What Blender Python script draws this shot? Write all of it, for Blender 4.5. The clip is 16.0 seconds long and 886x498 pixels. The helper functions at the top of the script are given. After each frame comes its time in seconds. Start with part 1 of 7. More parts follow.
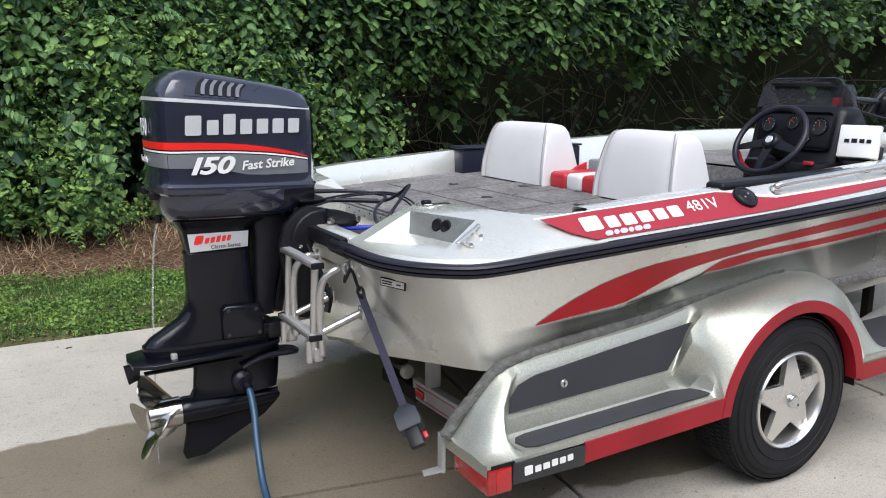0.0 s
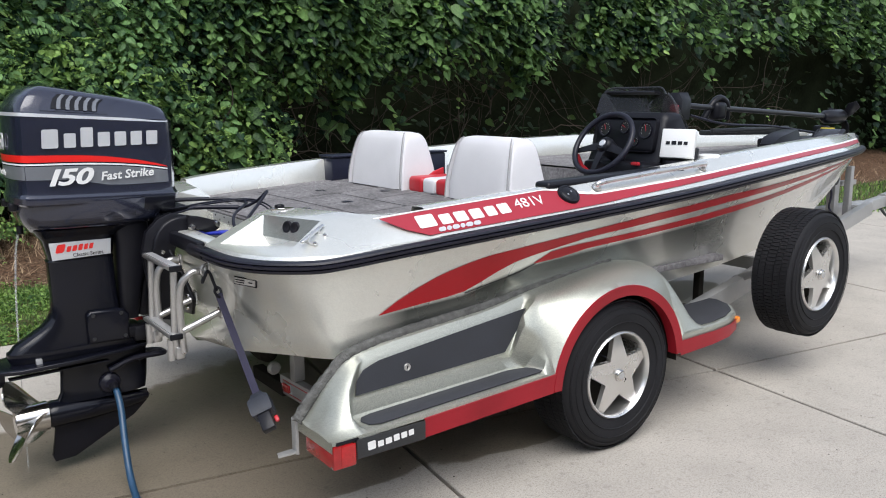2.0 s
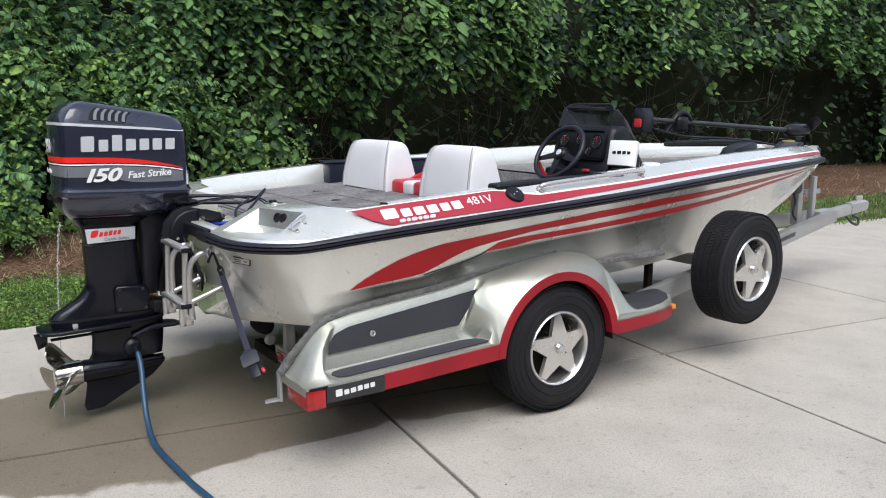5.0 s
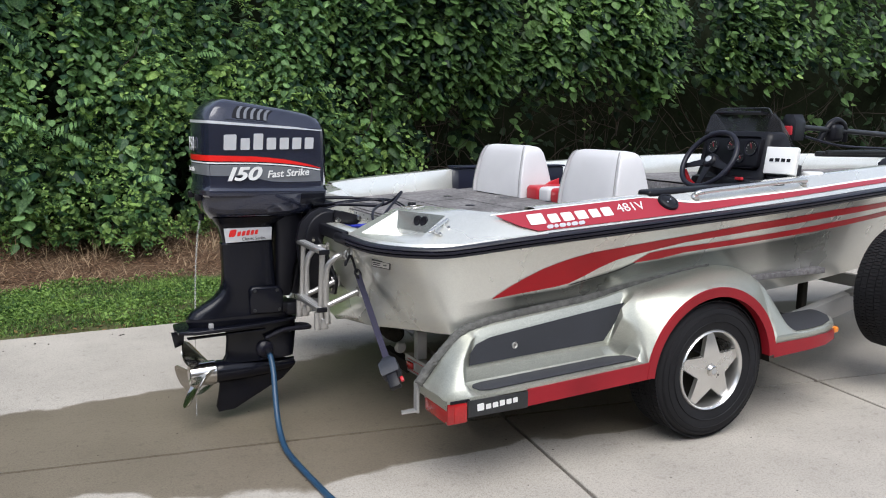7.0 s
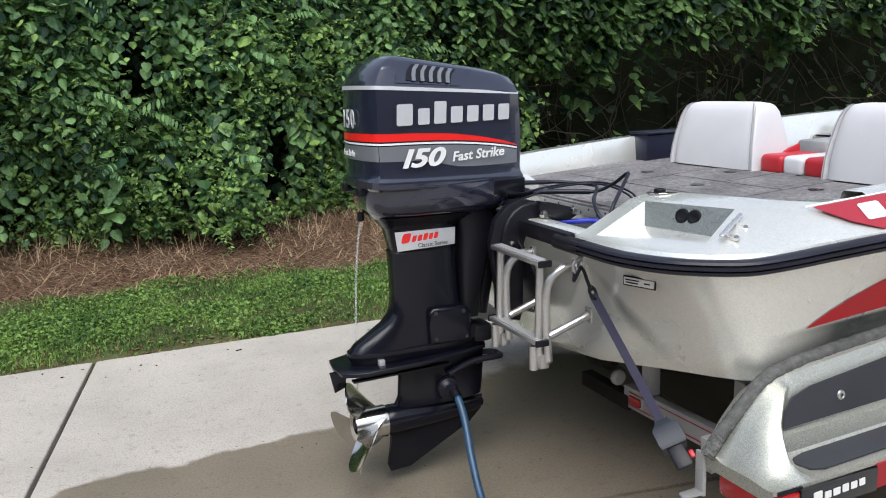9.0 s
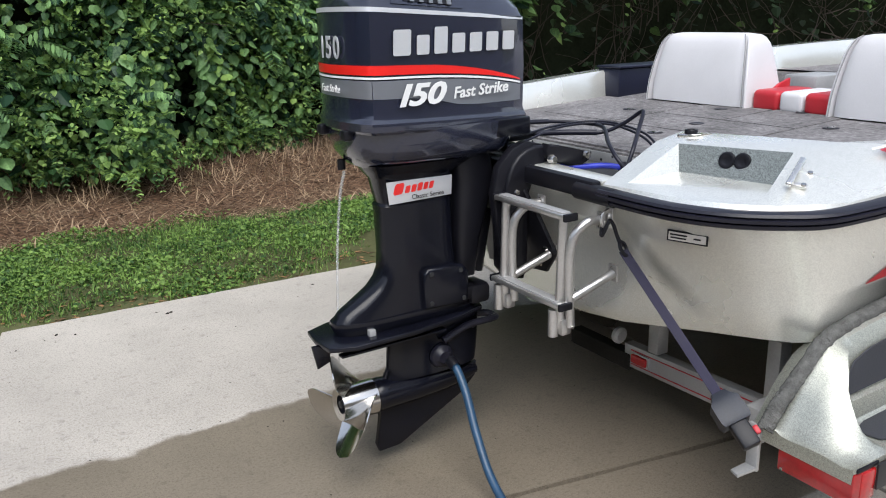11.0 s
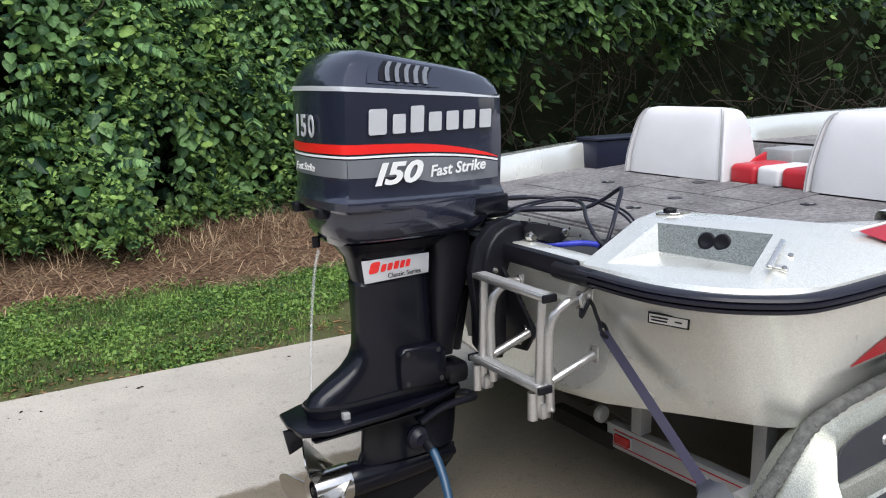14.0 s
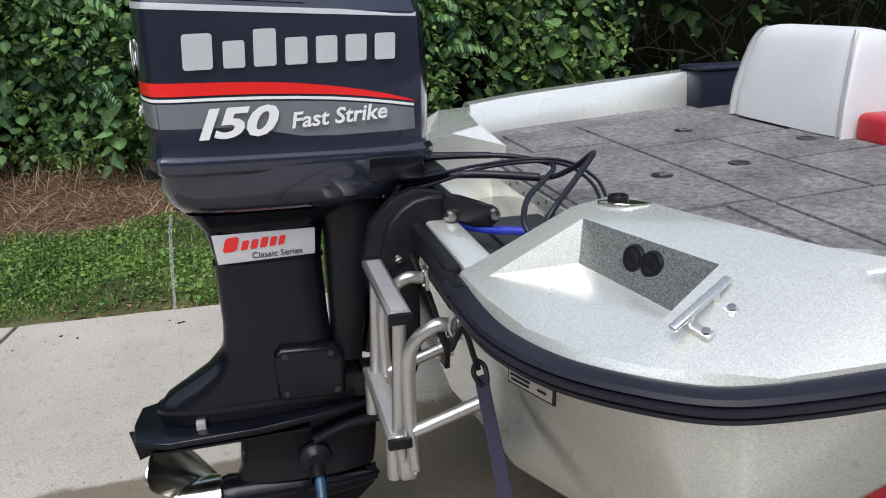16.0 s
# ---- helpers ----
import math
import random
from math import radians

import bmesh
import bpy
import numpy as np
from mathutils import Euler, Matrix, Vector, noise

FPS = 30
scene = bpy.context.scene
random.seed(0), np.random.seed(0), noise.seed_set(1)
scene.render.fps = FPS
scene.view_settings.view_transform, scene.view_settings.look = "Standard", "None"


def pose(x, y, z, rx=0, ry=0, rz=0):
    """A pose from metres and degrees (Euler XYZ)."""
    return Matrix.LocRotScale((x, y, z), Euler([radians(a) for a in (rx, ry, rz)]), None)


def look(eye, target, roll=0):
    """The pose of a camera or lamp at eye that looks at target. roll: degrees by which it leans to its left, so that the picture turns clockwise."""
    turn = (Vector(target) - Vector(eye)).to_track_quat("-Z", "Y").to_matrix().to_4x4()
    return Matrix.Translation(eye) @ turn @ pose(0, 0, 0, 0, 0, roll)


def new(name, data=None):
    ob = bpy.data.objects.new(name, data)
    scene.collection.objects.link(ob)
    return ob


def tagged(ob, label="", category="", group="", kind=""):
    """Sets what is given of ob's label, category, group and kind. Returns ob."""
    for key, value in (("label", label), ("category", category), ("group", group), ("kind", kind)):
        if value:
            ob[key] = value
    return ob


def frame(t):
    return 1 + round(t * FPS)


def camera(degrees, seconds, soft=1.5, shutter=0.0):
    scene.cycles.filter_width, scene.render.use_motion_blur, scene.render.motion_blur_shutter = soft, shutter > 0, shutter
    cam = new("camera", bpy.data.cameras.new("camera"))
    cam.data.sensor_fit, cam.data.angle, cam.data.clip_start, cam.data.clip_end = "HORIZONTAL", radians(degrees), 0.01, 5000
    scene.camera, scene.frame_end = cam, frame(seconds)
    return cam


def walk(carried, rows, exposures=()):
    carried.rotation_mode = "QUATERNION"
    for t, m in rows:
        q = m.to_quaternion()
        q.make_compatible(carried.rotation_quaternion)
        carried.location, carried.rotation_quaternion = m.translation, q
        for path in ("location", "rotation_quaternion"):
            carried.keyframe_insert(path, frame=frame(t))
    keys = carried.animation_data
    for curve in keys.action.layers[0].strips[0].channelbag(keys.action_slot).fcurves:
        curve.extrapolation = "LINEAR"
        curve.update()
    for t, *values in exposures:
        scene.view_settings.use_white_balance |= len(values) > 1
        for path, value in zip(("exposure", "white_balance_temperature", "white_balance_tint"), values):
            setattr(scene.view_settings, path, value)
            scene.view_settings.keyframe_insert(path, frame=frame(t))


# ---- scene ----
cam = camera(57.38, 16.0, 1.05)
PATH = [
    (0, -2.5638, -3.0092, 1.4695, 78.748, -0.395, -29.619),
    (0.5, -2.5987, -3.0423, 1.4556, 78.901, 0.501, -30.206),
    (1, -2.5623, -3.1548, 1.4732, 78.969, 0.628, -30.702),
    (1.5, -2.5231, -3.2933, 1.4710, 79.254, 0.401, -32.623),
    (2, -2.5162, -3.3486, 1.4751, 79.452, 0.234, -36.278),
    (2.5, -2.5199, -3.3841, 1.4713, 79.716, 0.167, -36.292),
    (3, -2.5866, -3.4525, 1.4561, 80.008, 0.299, -35.946),
    (3.5, -2.7306, -3.5835, 1.4572, 80.031, 0.243, -35.006),
    (4, -2.7273, -3.7945, 1.4802, 80.402, 0.379, -34.990),
    (4.2, -2.6917, -3.9033, 1.4985, 80.084, 0.146, -34.810),
    (6.3, -2.6473, -4.0689, 1.4995, 80.415, -1.038, -33.106),
    (6.5, -2.6539, -4.0189, 1.4964, 80.261, -1.917, -32.308),
    (7, -2.7267, -3.7703, 1.4417, 80.971, -0.604, -27.138),
    (7.5, -2.7754, -3.5067, 1.4802, 79.151, 0.778, -24.511),
    (8, -2.7283, -3.2039, 1.4713, 79.180, 2.006, -21.577),
    (8.2, -2.7414, -3.0867, 1.4410, 79.420, 1.980, -20.801),
    (10.3, -2.9553, -2.1126, 1.4256, 75.731, 2.035, -29.914),
    (10.5, -2.9617, -2.1117, 1.4243, 75.451, 2.018, -30.414),
    (11, -2.9732, -2.1127, 1.4074, 73.815, 1.397, -30.862),
    (11.5, -2.9786, -2.1087, 1.4074, 72.393, 0.896, -31.317),
    (12, -2.9809, -2.0992, 1.4314, 72.549, 0.974, -31.906),
    (12.5, -2.9356, -2.1217, 1.4443, 76.192, 0.329, -31.907),
    (13, -2.9137, -2.1270, 1.4603, 77.570, 0.664, -31.225),
    (13.5, -2.9207, -2.1119, 1.4473, 77.721, 0.581, -31.580),
    (14, -2.9254, -2.0686, 1.4482, 78.045, 1.157, -32.064),
    (14.5, -2.7846, -2.0965, 1.4425, 77.590, 0.871, -30.202),
    (15, -2.5043, -2.1111, 1.4272, 73.795, 1.050, -23.394),
    (15.5, -2.1978, -1.9543, 1.4366, 72.714, 0.596, -21.733),
    (16, -1.8372, -1.8008, 1.4345, 72.323, 1.648, -13.849),
]
walk(cam, [(t, pose(x, y, z, rx, ry, rz)) for t, x, y, z, rx, ry, rz in PATH],
     [(0, 0.89), (1.5, 0.85), (2.5, 0.80), (3, 0.80), (3.5, 0.85), (4.2, 0.86), (6.3, 0.82), (7, 0.80), (8.2, 0.86), (10.3, 0.92), (13, 0.97), (14.5, 0.95), (15.5, 0.95), (16, 0.68)])

# ---- light ----
world = bpy.data.worlds.new("world")
scene.world = world
world.use_nodes = True
wn, wl = world.node_tree.nodes, world.node_tree.links
sky = wn.new("ShaderNodeTexSky")
sky.sky_type = "NISHITA"
sky.sun_disc = False
sky.sun_elevation = radians(55)
sky.sun_rotation = radians(200)
hsv = wn.new("ShaderNodeHueSaturation")
hsv.inputs["Saturation"].default_value = 0.55
wl.new(sky.outputs[0], hsv.inputs["Color"])
wl.new(hsv.outputs[0], wn["Background"].inputs["Color"])
wn["Background"].inputs["Strength"].default_value = 0.14
sun = new("sun", bpy.data.lights.new("sun", "SUN"))
sun.data.energy = 1.7
sun.data.angle = radians(50)
sun.data.color = (1.0, 0.985, 0.96)
sun.matrix_world = look((-3, -5, 9), (0, 0, 0))


# ---- materials ----
def mat(name, color, rough=0.5, metal=0.0, vary=0.12, scale=6.0, fine=120.0, bump=0.15, coat=0.0, island=False, color2=None, spec=0.5, bdist=0.002):
    """A painted or natural surface with stains at one scale and grain at another."""
    m = bpy.data.materials.new(name)
    m.use_nodes = True
    n, l = m.node_tree.nodes, m.node_tree.links
    p = n["Principled BSDF"]
    tc = n.new("ShaderNodeTexCoord")
    big, small = n.new("ShaderNodeTexNoise"), n.new("ShaderNodeTexNoise")
    big.inputs["Scale"].default_value, big.inputs["Detail"].default_value = scale, 5
    small.inputs["Scale"].default_value, small.inputs["Detail"].default_value = fine, 3
    l.new(tc.outputs["Object"], big.inputs["Vector"])
    l.new(tc.outputs["Object"], small.inputs["Vector"])
    ramp = n.new("ShaderNodeValToRGB")
    c2 = color2 or tuple(min(1, c * (1 + 1.6 * vary)) for c in color)
    c1 = tuple(c * (1 - vary) for c in color)
    ramp.color_ramp.elements[0].position, ramp.color_ramp.elements[1].position = 0.32, 0.7
    ramp.color_ramp.elements[0].color, ramp.color_ramp.elements[1].color = (*c1, 1), (*c2, 1)
    mix = n.new("ShaderNodeMath")
    mix.operation = "MULTIPLY_ADD"
    mix.inputs[1].default_value = 0.35
    l.new(small.outputs["Fac"], mix.inputs[0])
    sc = n.new("ShaderNodeMath")
    sc.operation = "MULTIPLY"
    sc.inputs[1].default_value = 0.65
    l.new(big.outputs["Fac"], sc.inputs[0])
    l.new(sc.outputs[0], mix.inputs[2])
    last = mix.outputs[0]
    if island:
        geo = n.new("ShaderNodeNewGeometry")
        add = n.new("ShaderNodeMath")
        add.operation = "MULTIPLY_ADD"
        add.inputs[1].default_value = 0.5
        l.new(geo.outputs["Random Per Island"], add.inputs[0])
        sub = n.new("ShaderNodeMath")
        sub.operation = "SUBTRACT"
        sub.inputs[1].default_value = 0.25
        l.new(last, sub.inputs[0])
        l.new(sub.outputs[0], add.inputs[2])
        last = add.outputs[0]
    l.new(last, ramp.inputs[0])
    l.new(ramp.outputs[0], p.inputs["Base Color"])
    rr = n.new("ShaderNodeMapRange")
    rr.inputs["To Min"].default_value, rr.inputs["To Max"].default_value = max(0.02, rough * 0.8), min(1, rough * 1.2)
    l.new(big.outputs["Fac"], rr.inputs["Value"])
    l.new(rr.outputs[0], p.inputs["Roughness"])
    p.inputs["Metallic"].default_value = metal
    p.inputs["Specular IOR Level"].default_value = spec
    p.inputs["Coat Weight"].default_value = coat
    p.inputs["Coat Roughness"].default_value = 0.06
    if bump:
        b = n.new("ShaderNodeBump")
        b.inputs["Strength"].default_value, b.inputs["Distance"].default_value = bump, bdist
        l.new(small.outputs["Fac"], b.inputs["Height"])
        l.new(b.outputs[0], p.inputs["Normal"])
    return m


M_FLAKE = mat("silver_flake", (0.81, 0.81, 0.755), 0.27, 0.62, 0.08, 1.2, 500, 0.04, 0.7)
M_WHITE = mat("white_vinyl", (0.64, 0.63, 0.645), 0.45, 0, 0.05, 5, 220, 0.12)
M_RED = mat("red_paint", (0.42, 0.011, 0.018), 0.33, 0.0, 0.12, 3, 500, 0.05, 0.08, spec=0.25)
M_TRIM = mat("red_trim_paint", (0.27, 0.012, 0.020), 0.38, 0, 0.15, 4, 500, 0.05, 0.05, spec=0.25)
# grape leaves, coloured darker because this end of the hedge is less lit
M_VINE = mat("dim_grape_leaf", (0.022, 0.062, 0.036), 0.5, 0, 0.5, 1.3, 60, 0.1, island=True, color2=(0.18, 0.32, 0.10), spec=0.3)
M_BLACK = mat("black_plastic", (0.007, 0.007, 0.010), 0.36, 0, 0.25, 8, 200, 0.1, spec=0.28)
M_RUB = mat("black_rubber", (0.011, 0.011, 0.019), 0.36, 0, 0.25, 8, 200, 0.1, spec=0.35)
M_MOTOR = mat("motor_paint", (0.018, 0.021, 0.040), 0.22, 0.2, 0.15, 4, 300, 0.012, 1.0, spec=0.5)
M_CARPET = mat("grey_carpet", (0.17, 0.163, 0.165), 0.95, 0, 0.35, 5, 160, 0.8, spec=0.1, bdist=0.004)
M_TYRE = mat("tyre_rubber", (0.011, 0.011, 0.013), 0.7, 0, 0.35, 6, 150, 0.25, spec=0.25)
M_ALLOY = mat("bright_alloy", (0.72, 0.71, 0.69), 0.28, 0.9, 0.05, 5, 200, 0.05)
M_GALV = mat("grey_steel", (0.42, 0.42, 0.42), 0.45, 0.4, 0.12, 6, 150, 0.1)
M_STEP = mat("grey_step_pad", (0.030, 0.032, 0.039), 0.8, 0, 0.15, 8, 300, 0.5)
M_CONC = mat("concrete", (0.425, 0.392, 0.348), 0.85, 0, 0.07, 0.9, 60, 0.35, spec=0.25)
M_LEAF = mat("vine_leaf", (0.048, 0.125, 0.070), 0.5, 0, 0.45, 1.3, 60, 0.1, island=True, color2=(0.26, 0.45, 0.17), spec=0.3)
# the hedge's inner shade, put into a near-black colour
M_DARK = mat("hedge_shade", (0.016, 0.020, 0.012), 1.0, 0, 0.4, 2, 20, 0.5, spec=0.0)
M_BARK = mat("vine_bark", (0.055, 0.042, 0.032), 0.9, 0, 0.3, 6, 80, 0.6)


M_REDF = mat("faded_red", (0.33, 0.026, 0.042), 0.4, 0.0, 0.1, 3, 500, 0.05, 0.1, spec=0.3)
M_REDV = mat("red_vinyl", (0.45, 0.02, 0.03), 0.4, 0, 0.08, 5, 220, 0.12)
M_WHITEP = mat("white_plastic", (0.78, 0.78, 0.77), 0.35, 0, 0.04, 6, 200, 0.03)
M_SILVERP = mat("silver_paint", (0.66, 0.67, 0.69), 0.35, 0.4, 0.05, 6, 300, 0.03)
M_GREYP = mat("grey_paint", (0.17, 0.18, 0.20), 0.3, 0.2, 0.06, 6, 300, 0.03, 0.5)
M_BRED = mat("bright_red", (0.75, 0.015, 0.012), 0.3, 0, 0.04, 6, 300, 0.03, 0.5)
M_LREG = mat("leg_paint", (0.0045, 0.005, 0.009), 0.20, 0.0, 0.3, 5, 200, 0.03, 0.0, spec=0.34)
M_DIAL = mat("gauge_dial", (0.02, 0.02, 0.023), 0.25, 0, 0.2, 30, 300, 0.02)
M_DARKMET = mat("dark_metal", (0.05, 0.052, 0.056), 0.35, 0.6, 0.15, 8, 200, 0.05)
M_YELLOW = mat("yellow_label", (0.34, 0.26, 0.015), 0.5, 0, 0.1, 8, 200, 0.05)
M_STEEL = mat("polished_steel", (0.62, 0.60, 0.57), 0.16, 1.0, 0.08, 9, 120, 0.08)
M_ALU = mat("dull_aluminium", (0.52, 0.51, 0.50), 0.30, 0.85, 0.12, 9, 160, 0.1)
M_RATCHET = mat("ratchet_plastic", (0.016, 0.019, 0.028), 0.5, 0, 0.3, 20, 200, 0.15)
M_STRAP = mat("strap_web", (0.022, 0.020, 0.042), 0.85, 0, 0.15, 15, 400, 0.5)
M_HOSE = mat("blue_hose", (0.018, 0.055, 0.11), 0.35, 0, 0.15, 20, 200, 0.05)
M_ROPE = mat("grey_bunk_carpet", (0.125, 0.125, 0.12), 0.95, 0, 0.35, 40, 300, 0.9, spec=0.1, bdist=0.006)
M_FRAME = mat("trailer_steel", (0.36, 0.36, 0.36), 0.4, 0.3, 0.12, 5, 150, 0.1, 0.2)
M_BLUE = mat("blue_sleeve", (0.02, 0.035, 0.40), 0.45, 0, 0.1, 20, 200, 0.05)
M_LEAFS = mat("young_leaf", (0.085, 0.20, 0.075), 0.45, 0, 0.4, 1.6, 60, 0.1, island=True, color2=(0.33, 0.50, 0.14), spec=0.3)
M_LEAFD = mat("dimmed_leaf", (0.026, 0.055, 0.020), 0.6, 0, 0.4, 1.5, 60, 0.1, island=True)
M_BLADE = mat("grass_blade", (0.075, 0.20, 0.042), 0.6, 0, 0.5, 2.5, 60, 0.0, island=True, color2=(0.25, 0.40, 0.09))
M_STRAW = mat("dry_straw", (0.20, 0.12, 0.075), 0.85, 0, 0.4, 2.5, 60, 0.0, island=True, color2=(0.46, 0.33, 0.21))
M_FALLEN = mat("fallen_leaf", (0.14, 0.075, 0.035), 0.8, 0, 0.5, 3, 60, 0.0, island=True, color2=(0.30, 0.17, 0.07))
M_ADDED_WALL = mat("added_wall_paint", (0.30, 0.27, 0.23), 0.8, 0, 0.1, 0.5, 30, 0.2)
M_SEAM = mat("seam_grey", (0.30, 0.30, 0.30), 0.7, 0, 0.1, 9, 200, 0.1)
M_NAVY = mat("navy_vinyl", (0.014, 0.016, 0.032), 0.35, 0, 0.2, 6, 200, 0.08, spec=0.35)
# near-black for joints and grit, and for shade painted on hidden parts
M_PIT = mat("dark_gap_and_shade", (0.02, 0.018, 0.015), 0.95, 0, 0.3, 8, 80, 0.3, spec=0.1)


def plain(name, color, rough, transmission=0.0, alpha=1.0, ior=1.45):
    m = bpy.data.materials.new(name)
    m.use_nodes = True
    p = m.node_tree.nodes["Principled BSDF"]
    p.inputs["Base Color"].default_value = (*color, 1)
    p.inputs["Roughness"].default_value = rough
    p.inputs["Transmission Weight"].default_value = transmission
    p.inputs["Alpha"].default_value = alpha
    p.inputs["IOR"].default_value = ior
    return m


M_SMOKE = plain("smoked_acrylic", (0.02, 0.02, 0.024), 0.06, 0.0, 0.66)
M_LENS = mat("red_lens", (0.30, 0.010, 0.012), 0.18, 0, 0.2, 40, 200, 0.2, 0.5)
M_LENSB = mat("bright_red_lens", (0.38, 0.012, 0.014), 0.15, 0, 0.15, 60, 200, 0.2, 0.5)
M_AMBER = mat("amber_lens", (0.7, 0.22, 0.02), 0.15, 0, 0.1, 40, 200, 0.1, 0.5)
M_WATER = plain("water", (0.95, 0.97, 1.0), 0.12, 0.4, 0.28, 1.33)


def leafy(m, share=0.35):
    """Lets some light through, as thin leaves do."""
    n, l = m.node_tree.nodes, m.node_tree.links
    p = n["Principled BSDF"]
    tr = n.new("ShaderNodeBsdfTranslucent")
    l.new(p.inputs["Base Color"].links[0].from_socket, tr.inputs["Color"])
    mx = n.new("ShaderNodeMixShader")
    mx.inputs[0].default_value = share
    l.new(p.outputs[0], mx.inputs[1])
    l.new(tr.outputs[0], mx.inputs[2])
    l.new(mx.outputs[0], n["Material Output"].inputs["Surface"])


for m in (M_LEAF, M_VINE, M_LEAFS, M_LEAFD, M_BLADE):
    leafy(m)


def flake(m, strength):
    """Metal flakes: tiny facets that glint, over the given paint."""
    n, l = m.node_tree.nodes, m.node_tree.links
    p = n["Principled BSDF"]
    tc = next(x for x in n if x.bl_idname == "ShaderNodeTexCoord")
    vor = n.new("ShaderNodeTexVoronoi")
    vor.inputs["Scale"].default_value = 520
    l.new(tc.outputs["Object"], vor.inputs["Vector"])
    old = p.inputs["Base Color"].links[0].from_socket
    mul = n.new("ShaderNodeMix")
    mul.data_type, mul.blend_type = "RGBA", "MULTIPLY"
    mul.inputs["Factor"].default_value = strength
    bw = n.new("ShaderNodeSeparateColor")
    l.new(vor.outputs["Color"], bw.inputs[0])
    mr = n.new("ShaderNodeMapRange")
    mr.inputs["To Min"].default_value, mr.inputs["To Max"].default_value = 0.4, 1.4
    l.new(bw.outputs[0], mr.inputs["Value"])
    l.new(old, mul.inputs[6])
    l.new(mr.outputs[0], mul.inputs[7])
    l.new(mul.outputs[2], p.inputs["Base Color"])
    return mul


flake(M_FLAKE, 0.26)
M_FENDER = mat("fender_flake", (0.46, 0.47, 0.415), 0.44, 0.75, 0.14, 1.5, 420, 0.06, 0.15)
flake(M_FENDER, 0.5)
# darker flake for the tray wall: its shade is put into the colour
M_COARSE = mat("shaded_coarse_flake", (0.27, 0.29, 0.27), 0.4, 0.6, 0.1, 2, 400, 0.1, 0.5)
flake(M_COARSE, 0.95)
# hull paint: the same flake with a dark green-grey airbrushed fade under the stripes
M_HULL = M_FLAKE.copy()
M_HULL.name = "hull_flake"
n, l = M_HULL.node_tree.nodes, M_HULL.node_tree.links
p = n["Principled BSDF"]
tc = next(x for x in n if x.bl_idname == "ShaderNodeTexCoord")
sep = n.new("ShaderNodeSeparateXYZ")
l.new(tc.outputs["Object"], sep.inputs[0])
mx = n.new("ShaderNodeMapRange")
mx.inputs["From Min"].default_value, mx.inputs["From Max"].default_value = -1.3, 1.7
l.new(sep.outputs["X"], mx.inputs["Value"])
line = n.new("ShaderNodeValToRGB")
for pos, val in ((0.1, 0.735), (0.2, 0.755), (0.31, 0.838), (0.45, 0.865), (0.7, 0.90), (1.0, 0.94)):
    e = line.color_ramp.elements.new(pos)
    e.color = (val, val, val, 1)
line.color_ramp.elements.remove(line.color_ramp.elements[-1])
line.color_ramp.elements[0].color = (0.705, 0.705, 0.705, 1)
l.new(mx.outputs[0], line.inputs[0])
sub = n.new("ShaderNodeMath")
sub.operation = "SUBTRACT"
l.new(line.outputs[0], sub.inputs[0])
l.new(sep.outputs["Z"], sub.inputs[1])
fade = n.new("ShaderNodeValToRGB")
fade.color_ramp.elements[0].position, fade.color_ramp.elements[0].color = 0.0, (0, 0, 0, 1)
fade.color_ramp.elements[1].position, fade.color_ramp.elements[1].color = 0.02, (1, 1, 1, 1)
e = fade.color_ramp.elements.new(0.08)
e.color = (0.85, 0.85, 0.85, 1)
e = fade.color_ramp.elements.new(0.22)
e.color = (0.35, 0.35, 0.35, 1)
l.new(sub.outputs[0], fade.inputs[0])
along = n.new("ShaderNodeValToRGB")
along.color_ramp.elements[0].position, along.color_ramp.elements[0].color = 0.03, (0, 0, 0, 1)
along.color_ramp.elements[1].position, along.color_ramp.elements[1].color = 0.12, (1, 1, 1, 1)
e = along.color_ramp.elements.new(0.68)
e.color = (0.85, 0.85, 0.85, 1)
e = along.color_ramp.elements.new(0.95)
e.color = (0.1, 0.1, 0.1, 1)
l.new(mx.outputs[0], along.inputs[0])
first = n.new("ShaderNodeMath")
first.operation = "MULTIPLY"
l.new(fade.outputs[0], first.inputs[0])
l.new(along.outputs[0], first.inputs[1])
# a dark streak where the transom folds, beside the tie-down eye
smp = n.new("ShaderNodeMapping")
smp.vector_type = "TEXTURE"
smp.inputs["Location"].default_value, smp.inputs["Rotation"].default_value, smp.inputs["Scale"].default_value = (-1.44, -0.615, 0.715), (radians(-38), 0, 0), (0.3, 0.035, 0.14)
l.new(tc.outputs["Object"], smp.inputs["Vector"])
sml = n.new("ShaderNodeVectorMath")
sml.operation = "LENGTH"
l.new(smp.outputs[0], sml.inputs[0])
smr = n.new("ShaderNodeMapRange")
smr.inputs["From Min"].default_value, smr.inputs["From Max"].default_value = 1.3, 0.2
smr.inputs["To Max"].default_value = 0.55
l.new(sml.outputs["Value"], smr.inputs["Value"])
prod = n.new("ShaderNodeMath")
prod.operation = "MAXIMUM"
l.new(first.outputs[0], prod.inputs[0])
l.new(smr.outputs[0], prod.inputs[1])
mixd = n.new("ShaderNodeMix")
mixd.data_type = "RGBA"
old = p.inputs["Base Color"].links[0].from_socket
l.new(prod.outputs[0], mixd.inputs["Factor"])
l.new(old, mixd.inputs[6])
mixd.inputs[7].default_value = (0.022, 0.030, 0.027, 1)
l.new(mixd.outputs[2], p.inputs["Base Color"])


